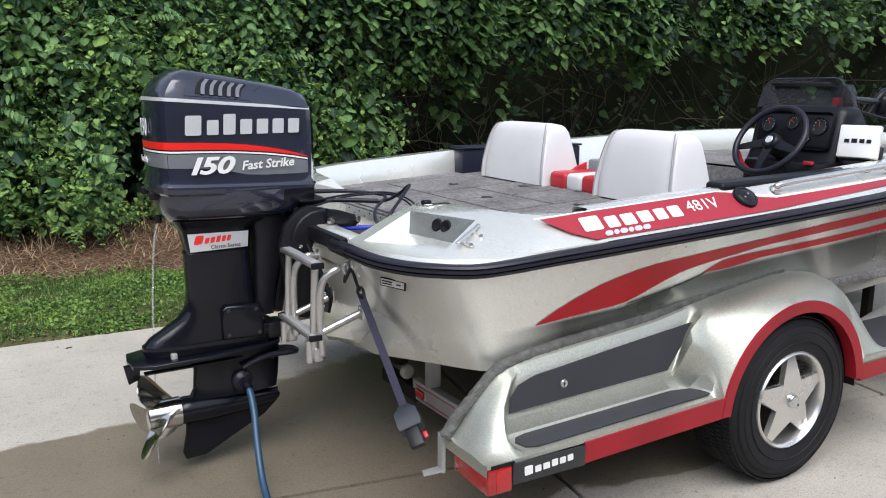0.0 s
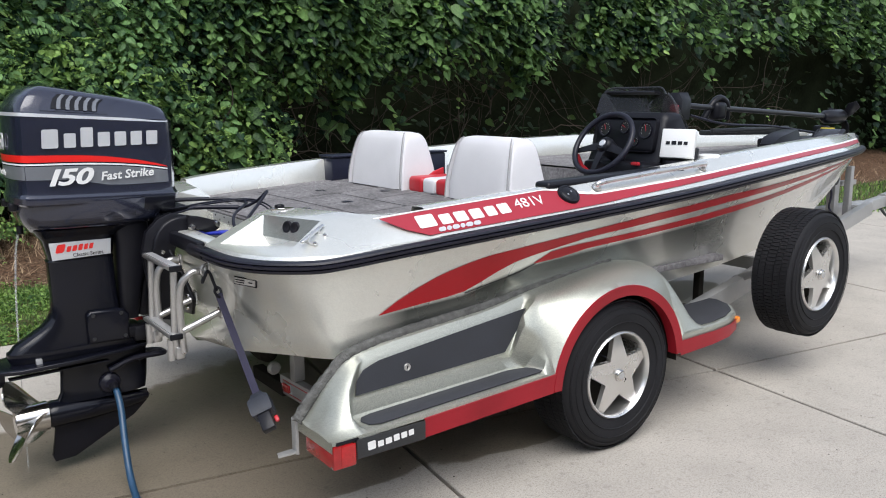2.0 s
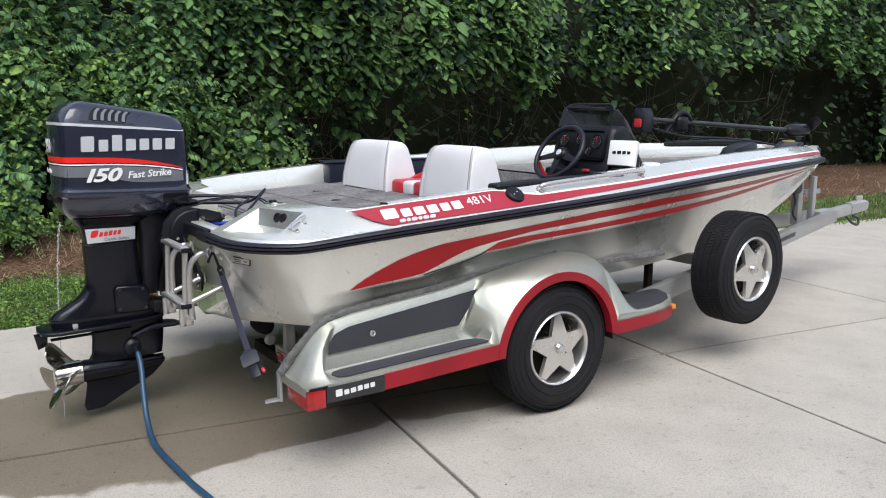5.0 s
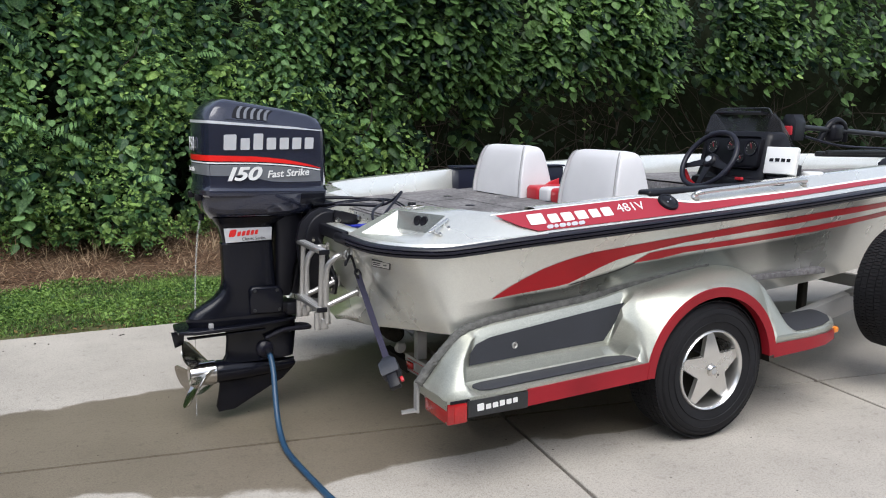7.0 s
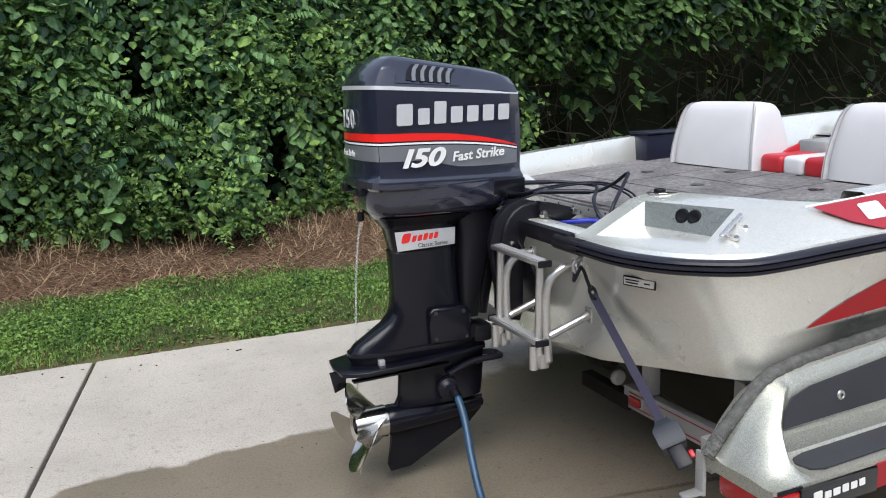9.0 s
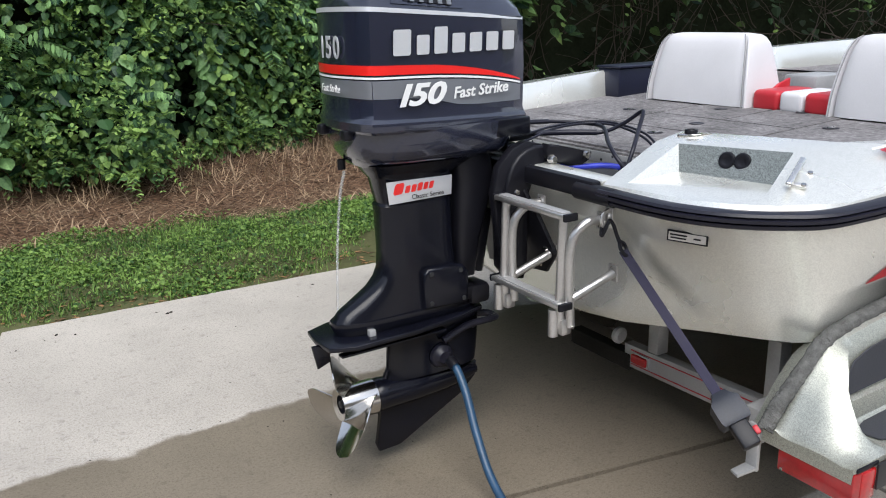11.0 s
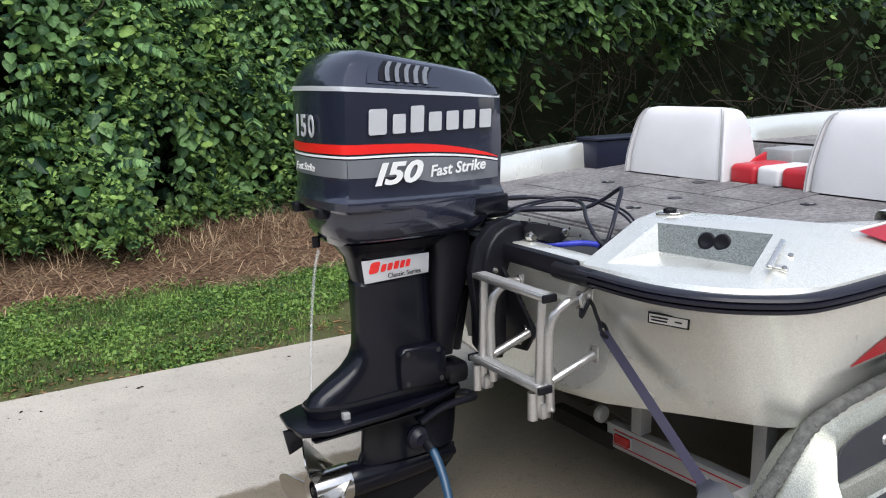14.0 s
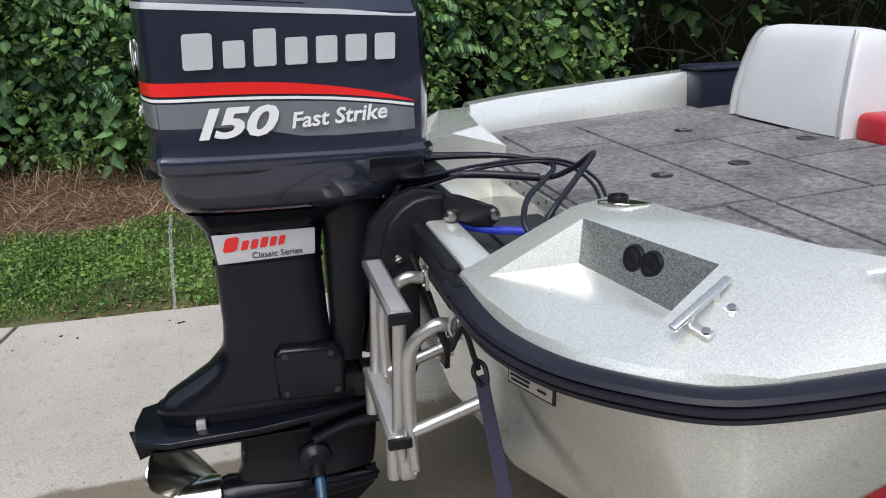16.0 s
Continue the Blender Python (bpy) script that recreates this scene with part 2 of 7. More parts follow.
# lawn and mulch in one sheet, parted along a wavering line
M_LAWN = mat("lawn_soil", (0.072, 0.075, 0.034), 0.95, 0, 0.4, 3, 60, 0.8, spec=0.1)
n, l = M_LAWN.node_tree.nodes, M_LAWN.node_tree.links
p = n["Principled BSDF"]
tc = next(x for x in n if x.bl_idname == "ShaderNodeTexCoord")
sep = n.new("ShaderNodeSeparateXYZ")
l.new(tc.outputs["Object"], sep.inputs[0])
wob = n.new("ShaderNodeTexNoise")
wob.inputs["Scale"].default_value, wob.inputs["Detail"].default_value = 2.2, 6
l.new(tc.outputs["Object"], wob.inputs["Vector"])
ma = n.new("ShaderNodeMath")
ma.operation = "MULTIPLY_ADD"
ma.inputs[1].default_value = 0.7
l.new(wob.outputs["Fac"], ma.inputs[0])
l.new(sep.outputs["Y"], ma.inputs[2])
mr = n.new("ShaderNodeMapRange")
mr.inputs["From Min"].default_value, mr.inputs["From Max"].default_value = 3.88, 4.02
l.new(ma.outputs[0], mr.inputs["Value"])
mm = n.new("ShaderNodeTexNoise")
mm.inputs["Scale"].default_value, mm.inputs["Detail"].default_value = 38, 6
l.new(tc.outputs["Object"], mm.inputs["Vector"])
mc = n.new("ShaderNodeValToRGB")
mc.color_ramp.elements[0].position, mc.color_ramp.elements[0].color = 0.35, (0.035, 0.02, 0.013, 1)
mc.color_ramp.elements[1].position, mc.color_ramp.elements[1].color = 0.7, (0.20, 0.12, 0.075, 1)
l.new(mm.outputs["Fac"], mc.inputs[0])
mix = n.new("ShaderNodeMix")
mix.data_type = "RGBA"
l.new(mr.outputs[0], mix.inputs["Factor"])
l.new(p.inputs["Base Color"].links[0].from_socket, mix.inputs[6])
l.new(mc.outputs[0], mix.inputs[7])
l.new(mix.outputs[2], p.inputs["Base Color"])

# wet patch on the concrete: where the cooling water has run
n, l = M_CONC.node_tree.nodes, M_CONC.node_tree.links
p = n["Principled BSDF"]
tc = next(x for x in n if x.bl_idname == "ShaderNodeTexCoord")
wn2 = n.new("ShaderNodeTexNoise")
wn2.inputs["Scale"].default_value, wn2.inputs["Detail"].default_value = 2.6, 8
l.new(tc.outputs["Object"], wn2.inputs["Vector"])
field = None
for cx, cy, rx, ry in ((-1.75, -0.05, 0.95, 0.72), (-0.75, 0.1, 0.9, 0.85), (-2.6, 0.1, 0.8, 0.5), (0.35, 0.0, 0.8, 0.75), (2.3, 0.55, 0.7, 0.25), (-0.35, -0.55, 0.5, 0.3), (-0.22, -0.78, 0.42, 0.14), (-1.05, -0.70, 0.36, 0.14), (-1.62, -0.42, 0.66, 0.42), (-2.6, -0.12, 0.62, 0.42)):
    mp = n.new("ShaderNodeMapping")
    mp.vector_type = "TEXTURE"
    mp.inputs["Location"].default_value, mp.inputs["Scale"].default_value = (cx, cy, 0), (rx, ry, 10)
    l.new(tc.outputs["Object"], mp.inputs["Vector"])
    ln = n.new("ShaderNodeVectorMath")
    ln.operation = "LENGTH"
    l.new(mp.outputs[0], ln.inputs[0])
    if field is None:
        field = ln.outputs["Value"]
    else:
        mn = n.new("ShaderNodeMath")
        mn.operation = "SMOOTH_MIN"
        mn.inputs[2].default_value = 0.25
        l.new(field, mn.inputs[0])
        l.new(ln.outputs["Value"], mn.inputs[1])
        field = mn.outputs[0]
ad = n.new("ShaderNodeMath")
ad.operation = "MULTIPLY_ADD"
ad.inputs[1].default_value = 0.8
l.new(wn2.outputs["Fac"], ad.inputs[0])
l.new(field, ad.inputs[2])
wet = n.new("ShaderNodeMapRange")
wet.interpolation_type = "SMOOTHSTEP"
wet.inputs["From Min"].default_value, wet.inputs["From Max"].default_value = 1.45, 1.37
l.new(ad.outputs[0], wet.inputs["Value"])
mixw = n.new("ShaderNodeMix")
mixw.data_type, mixw.blend_type = "RGBA", "MULTIPLY"
l.new(wet.outputs[0], mixw.inputs["Factor"])
l.new(p.inputs["Base Color"].links[0].from_socket, mixw.inputs[6])
mixw.inputs[7].default_value = (0.45, 0.415, 0.36, 1)
l.new(mixw.outputs[2], p.inputs["Base Color"])
mixr = n.new("ShaderNodeMix")
mixr.data_type = "FLOAT"
l.new(wet.outputs[0], mixr.inputs["Factor"])
l.new(p.inputs["Roughness"].links[0].from_socket, mixr.inputs[2])
mixr.inputs[3].default_value = 0.32
l.new(mixr.outputs[0], p.inputs["Roughness"])


# dirt, pores and grain of the broomed concrete
def speckle(m, layers):
    n, l = m.node_tree.nodes, m.node_tree.links
    p = n["Principled BSDF"]
    tc = next(x for x in n if x.bl_idname == "ShaderNodeTexCoord")
    for scale, detail, lo, hi, dark, light in layers:
        t = n.new("ShaderNodeTexNoise")
        t.inputs["Scale"].default_value, t.inputs["Detail"].default_value = scale, detail
        l.new(tc.outputs["Object"], t.inputs["Vector"])
        r = n.new("ShaderNodeMapRange")
        r.inputs["From Min"].default_value, r.inputs["From Max"].default_value = lo, hi
        r.inputs["To Min"].default_value, r.inputs["To Max"].default_value = dark, light
        l.new(t.outputs["Fac"], r.inputs["Value"])
        x = n.new("ShaderNodeMix")
        x.data_type, x.blend_type = "RGBA", "MULTIPLY"
        x.inputs["Factor"].default_value = 1.0
        l.new(p.inputs["Base Color"].links[0].from_socket, x.inputs[6])
        l.new(r.outputs[0], x.inputs[7])
        l.new(x.outputs[2], p.inputs["Base Color"])


speckle(M_CONC, ((3.2, 9, 0.3, 0.62, 0.90, 1.03), (22.0, 6, 0.27, 0.42, 0.80, 1.02), (110.0, 2, 0.28, 0.5, 0.72, 1.03), (260.0, 2, 0.3, 0.7, 0.80, 1.18)))
speckle(M_CARPET, ((55.0, 4, 0.3, 0.65, 0.65, 1.25), (300.0, 2, 0.3, 0.7, 0.7, 1.3)))


# ---- mesh helpers ----
def mesh_of(name, verts, faces, smooth=True):
    me = bpy.data.meshes.new(name)
    me.from_pydata([tuple(v) for v in verts], [], faces)
    me.validate()
    if smooth:
        me.polygons.foreach_set("use_smooth", [True] * len(me.polygons))
        me.set_sharp_from_angle(angle=radians(38))
    return me


def mesh_bm(name, bm, smooth=True, angle=38):
    me = bpy.data.meshes.new(name)
    bmesh.ops.recalc_face_normals(bm, faces=bm.faces)
    bm.to_mesh(me)
    bm.free()
    if smooth:
        me.polygons.foreach_set("use_smooth", [True] * len(me.polygons))
        me.set_sharp_from_angle(angle=radians(angle))
    return me


def part(name, data, material, parent=None, label="", at=None):
    """One mesh object; data is a bmesh or a mesh."""
    me = mesh_bm(name, data) if isinstance(data, bmesh.types.BMesh) else data
    if material and not me.materials:
        me.materials.append(material)
    ob = new(name, me)
    if at is not None:
        ob.matrix_basis = at
    if parent:
        ob.parent = parent
    if label:
        ob["label"] = label
    return ob


def thing(name, label, category, group="", kind="", at=None):
    ob = new(name)
    if at is not None:
        ob.matrix_basis = at
    return tagged(ob, label, category, group, kind)


def box(cx, cy, cz, sx, sy, sz, bev=0.006, seg=2, bm=None):
    out = bm or bmesh.new()
    r = bmesh.ops.create_cube(out, size=1.0)
    for v in r["verts"]:
        v.co = Vector((cx + v.co.x * sx, cy + v.co.y * sy, cz + v.co.z * sz))
    if bev:
        es = list({e for v in r["verts"] for e in v.link_edges})
        bmesh.ops.bevel(out, geom=es, offset=bev, segments=seg, affect="EDGES", profile=0.5)
    return out


def loft(rings, closed=True, cap=True, bm=None):
    """Quads between rings of as many points each."""
    out = bm or bmesh.new()
    vs = [[out.verts.new(p) for p in r] for r in rings]
    n = len(rings[0])
    for a, b in zip(vs, vs[1:]):
        for i in range(n if closed else n - 1):
            j = (i + 1) % n
            out.faces.new((a[i], a[j], b[j], b[i]))
    if cap and closed:
        out.faces.new(list(reversed(vs[0])))
        out.faces.new(vs[-1])
    return out


def tube(path, r, n=10, bm=None, cap=True, closed=False):
    """A round tube along points; r is one radius or one for each point."""
    pts = [Vector(p) for p in path]
    rs = r if isinstance(r, (list, tuple)) else [r] * len(pts)
    rings = []
    up = Vector((0, 0, 1))
    last = None
    for i, p in enumerate(pts):
        d = (pts[min(i + 1, len(pts) - 1)] - pts[max(i - 1, 0)]).normalized()
        if last is None:
            a = d.cross(up if abs(d.z) < 0.95 else Vector((1, 0, 0))).normalized()
        else:
            a = (last - d * last.dot(d)).normalized()
        last = a
        b = d.cross(a)
        rings.append([p + (a * math.cos(2 * math.pi * k / n) + b * math.sin(2 * math.pi * k / n)) * rs[i] for k in range(n)])
    return loft(rings, True, cap, bm)


def spline(pts, steps=6):
    """Points on a smooth curve through pts."""
    P = [Vector(p) for p in pts]
    P = [P[0] * 2 - P[1]] + P + [P[-1] * 2 - P[-2]]
    out = []
    for i in range(1, len(P) - 2):
        for k in range(steps):
            t = k / steps
            a, b, c, d = P[i - 1], P[i], P[i + 1], P[i + 2]
            out.append(0.5 * ((2 * b) + (c - a) * t + (2 * a - 5 * b + 4 * c - d) * t * t + (3 * b - a - 3 * c + d) * t ** 3))
    return out + [P[-2]]


def lathe(profile, n=48, axis="y", at=(0, 0, 0), bm=None, cap=False):
    """Turns (radius, along) points about an axis."""
    c = Vector(at)
    rings = []
    for k in range(n):
        a = 2 * math.pi * k / n
        ca, sa = math.cos(a), math.sin(a)
        if axis == "y":
            rings.append([c + Vector((r * ca, h, r * sa)) for r, h in profile])
        elif axis == "x":
            rings.append([c + Vector((h, r * ca, r * sa)) for r, h in profile])
        else:
            rings.append([c + Vector((r * ca, r * sa, h)) for r, h in profile])
    out = bm or bmesh.new()
    vs = [[out.verts.new(p) for p in r] for r in rings]
    m = len(profile)
    for k in range(n):
        a, b = vs[k], vs[(k + 1) % n]
        for i in range(m - 1):
            out.faces.new((a[i], b[i], b[i + 1], a[i + 1]))
    bmesh.ops.remove_doubles(out, verts=out.verts, dist=1e-5)
    return out


def prism(outline, depth, place, bev=0.0, bm=None, seg=2):
    """A flat outline (u, v) with a thickness; place maps (u, v, w) to the world."""
    out = bm or bmesh.new()
    lo = [out.verts.new(place(u, v, 0)) for u, v in outline]
    hi = [out.verts.new(place(u, v, depth)) for u, v in outline]
    n = len(outline)
    fs = [out.faces.new(list(reversed(lo))), out.faces.new(hi)]
    for i in range(n):
        fs.append(out.faces.new((lo[i], lo[(i + 1) % n], hi[(i + 1) % n], hi[i])))
    if bev:
        es = list({e for f in fs[:2] for e in f.edges})
        bmesh.ops.bevel(out, geom=es, offset=bev, segments=seg, affect="EDGES", profile=0.5)
    return out


def lerp(x, xs, ys):
    return float(np.interp(x, xs, ys))


def smooth_table(xs, ys):
    """A smooth function through a table."""
    def f(x):
        n = len(xs)
        if x <= xs[0]:
            return ys[0]
        if x >= xs[-1]:
            return ys[-1]
        i = max(k for k in range(n - 1) if xs[k] <= x)
        h = xs[i + 1] - xs[i]
        t = (x - xs[i]) / h
        m0 = (ys[i + 1] - ys[max(i - 1, 0)]) / (xs[i + 1] - xs[max(i - 1, 0)])
        m1 = (ys[min(i + 2, n - 1)] - ys[i]) / (xs[min(i + 2, n - 1)] - xs[i])
        return (2 * t**3 - 3 * t**2 + 1) * ys[i] + (t**3 - 2 * t**2 + t) * h * m0 + (-2 * t**3 + 3 * t**2) * ys[i + 1] + (t**3 - t**2) * h * m1
    return f


# ---- boat lines (x forward, starboard is minus y) ----
RX = [-1.30, -1.24, -1.2, -1.05, -0.9, -0.2, 0.5, 1.2, 2.0, 2.7, 3.3, 3.7, 3.95, 4.07]
rub_w = smooth_table(RX, [1.0, 1.026, 1.034, 1.064, 1.088, 1.13, 1.115, 1.04, 0.87, 0.66, 0.43, 0.25, 0.11, 0.01])
rub_z = smooth_table([-1.5, -1.33, -1.24, -1.0, -0.8, -0.2, 0.6, 1.15, 1.94, 2.64, 3.5, 4.07], [0.918, 0.921, 0.929, 0.955, 0.971, 1.01, 1.052, 1.08, 1.10, 1.10, 1.085, 1.065])
low_w = smooth_table([-1.22, -1.05, -0.2, 1.0, 2.0, 3.0, 3.6, 3.9, 4.07], [0.953, 0.957, 0.955, 0.88, 0.685, 0.37, 0.17, 0.07, 0.006])
low_z = smooth_table([-1.22, -0.2, 1.0, 2.0, 3.0, 3.6, 3.9, 4.07], [0.632, 0.645, 0.665, 0.72, 0.83, 0.93, 1.0, 1.05])
keel_z = smooth_table([-1.4, 1.0, 2.0, 3.0, 3.5, 3.9, 4.07], [0.45, 0.45, 0.47, 0.58, 0.74, 0.96, 1.045])
STERN_TOP = [(-1.50, 0.0), (-1.503, -0.30), (-1.507, -0.48), (-1.506, -0.66), (-1.49, -0.76), (-1.45, -0.855), (-1.385, -0.932), (-1.30, -1.0)]
STERN_LOW = [(-1.40, 0.0, 0.47), (-1.405, -0.30, 0.535), (-1.405, -0.46, 0.575), (-1.362, -0.60, 0.597), (-1.315, -0.735, 0.612), (-1.27, -0.852, 0.622), (-1.238, -0.925, 0.629), (-1.210, -0.951, 0.632)]


def rub_curve(side, step=0.1):
    pts = [(x, y, rub_z(x)) for x, y in STERN_TOP]
    x = -1.2
    while x < 4.07:
        pts.append((x, -rub_w(x), rub_z(x)))
        x += step
    pts.append((4.07, -0.004, rub_z(4.07)))
    return [Vector((a, b * -side, c)) for a, b, c in pts]


def low_curve(side, step=0.1):
    pts = list(STERN_LOW)
    x = -1.2
    while x < 4.07:
        pts.append((x, -low_w(x), low_z(x)))
        x += step
    pts.append((4.07, -0.004, low_z(4.07)))
    return [Vector((a, b * -side, c)) for a, b, c in pts]


def hull_side(x, z, off=0.0):
    """The starboard topside at (x, z), a little proud."""
    zl, zr, yl, yr = low_z(x), rub_z(x), low_w(x), rub_w(x)
    v = min(1, max(0, (z - zl) / (zr - zl)))
    return Vector((x, -(yl + (yr - yl) * (0.5 * v + 0.5 * v * v)) - off, z))


boat = thing("bass_boat", "silver metal-flake fibreglass bass boat with red stripes, on its trailer", "boat")
bm = bmesh.new()
for side in (-1, 1):
    top, low = rub_curve(side), low_curve(side)
    rows = []
    for k in range(7):
        v = k / 6
        f = 0.5 * v + 0.5 * v * v
        sink = 0.035 * math.sin(math.pi * v)
        rows.append([Vector((b.x + (a.x - b.x) * f + (sink if abs(a.y) < 0.5 and a.x < 0 else 0), b.y + (a.y - b.y) * f, b.z + (a.z - b.z) * v)) for a, b in zip(top, low)])
    for r in rows:
        r[0].y = 0 if abs(r[0].y) < 1e-6 else r[0].y
    loft(rows, closed=False, bm=bm)
    # bottom, from the chine to the keel
    lip = [Vector((p.x + 0.022, p.y * 0.972, p.z - 0.060 * min(1, abs(p.y) / 0.5))) for p in low]
    mid = [Vector((p.x + 0.02, p.y * 0.45, keel_z(p.x) + (p.z - keel_z(p.x)) * 0.4)) for p in low]
    keel = [Vector((p.x + 0.02, 0, keel_z(p.x))) for p in low]
    loft([low, lip, mid, keel], closed=False, bm=bm)
bmesh.ops.remove_doubles(bm, verts=bm.verts, dist=0.002)
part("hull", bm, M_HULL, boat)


def strip_on(curve, prof, bm=None):
    """Sweeps a small profile (out, up) along a curve, square to it in plan."""
    rings = []
    for i, p in enumerate(curve):
        d = curve[min(i + 1, len(curve) - 1)] - curve[max(i - 1, 0)]
        d.z = 0
        d.normalize()
        n = Vector((d.y, -d.x, 0))
        rings.append([p + n * o + Vector((0, 0, u)) for o, u in prof])
    return loft(rings, closed=True, cap=True, bm=bm)


RUB = [(-0.012, -0.014), (0.010, -0.015), (0.018, -0.011), (0.021, -0.003), (0.015, 0.000), (0.025, 0.003), (0.026, 0.011), (0.016, 0.014), (0.023, 0.018), (0.019, 0.025), (0.005, 0.029), (-0.012, 0.028)]
for side in (-1, 1):
    c = [p for p in rub_curve(side) if abs(p.y) > 0.40 or p.x > 0]
    c = spline(c[:12], 5) + c[12:]
    prof = RUB if side < 0 else [(-o, u) for o, u in RUB]
    rail = part("rub_rail", strip_on(c, prof), M_RUB, boat, "black ribbed rubber rub rail")
    a, b = c[0], c[1]
    part("end_sleeve", tube([a + (a - b).normalized() * 0.10 + Vector((0, 0, 0.005)), a + Vector((0, 0, 0.005)), a + (b - a).normalized() * 0.05 + Vector((0, 0, 0.005))], 0.026, 14), M_BLACK, rail)
part("transom_cap", box(-1.498, 0, 0.93, 0.034, 0.90, 0.055, 0.010), M_BLACK, boat, "black plastic cap along the motor cut-out")
part("transom_cap", box(-1.446, 0, 0.942, 0.07, 0.90, 0.030, 0.008), M_FLAKE, boat)


# gunwale: band above the rub rail, top and inner wall
def cap_pt(x, v, off=0.0):
    """The starboard band above the rub rail; v 0 at the rail, 1 at the top edge."""
    w, z = rub_w(x), rub_z(x)
    k = min(1, w / 0.3)
    n = Vector((0, -0.8, 0.6)) * off
    return Vector((x, -(w - 0.012 - 0.105 * v * k), z + 0.03 + 0.085 * v)) + n


def deck_z(x):
    return 0.995 + 0.05 * (x + 0.6) if x < 0.1 else 1.03 + 0.068 * (x - 0.1) if x < 0.6 else 1.064 + 0.02 * (x - 0.6)


for side in (-1, 1):
    rings = []
    for i in range(54):
        start = -0.86 if side < 0 else -1.10
        x = start + (4.05 - start) * i / 53
        k = min(1, rub_w(x) / 0.3)
        a, b, c = cap_pt(x, 0), cap_pt(x, 0.5), cap_pt(x, 1)
        inner = c + Vector((0, 0.075 * k, 0.004))
        foot = inner + Vector((0, 0.02 * k, 0))
        foot.z = deck_z(x) - 0.02
        if 0.0 < x < 1.0:
            foot.z = 0.7
        e = c + Vector((0, 0.012 * k, 0.006))
        g = inner + Vector((0, 0.008 * k, -0.010))
        row = [a, b, c, e, inner, g, foot]
        rings.append([Vector((p.x, p.y * -side, p.z)) for p in row])
    part("gunwale", loft(rings, closed=False), M_FLAKE, boat)

# stern quarter pods with the sunken trays
OUT = [(-1.49, -0.465, 0.950), (-1.488, -0.60, 0.955), (-1.467, -0.75, 0.955), (-1.42, -0.855, 0.956), (-1.36, -0.922, 0.956), (-1.225, -1.012, 0.962), (-1.05, -1.045, 0.982), (-0.86, -1.078, 0.998)]
TRAY = {"rl": (-1.452, -0.520, 0.958), "fl": (-1.285, -0.535, 1.050), "fr": (-1.210, -0.842, 1.056), "rr": (-1.352, -0.876, 0.966), "bl": (-1.300, -0.556, 0.976), "br": (-1.255, -0.842, 0.978)}
INN_STARBOARD = [(-1.47, -0.455, 0.955), (-1.27, -0.440, 1.045), (-1.11, -0.43, 1.02), (-1.04, -0.60, 1.02), (-0.97, -0.76, 1.022), (-0.86, -0.83, 1.03), (-0.86, -0.985, 1.075)]
INN_PORT = [(-1.47, -0.455, 0.955), (-1.27, -0.440, 1.045), (-1.11, -0.43, 1.00), (-1.08, -0.62, 0.985), (-1.06, -0.86, 0.980), (-1.02, -0.88, 0.980), (-0.86, -0.985, 1.050)]
RIDGE = {-1: [(-1.185, -0.455, 1.066), (-1.11, -0.68, 1.068), (-1.04, -0.85, 1.066), (-0.96, -0.96, 1.066)], 1: [(-1.185, -0.455, 1.060), (-1.15, -0.68, 1.060), (-1.11, -0.87, 1.056), (-1.02, -0.965, 1.045)]}
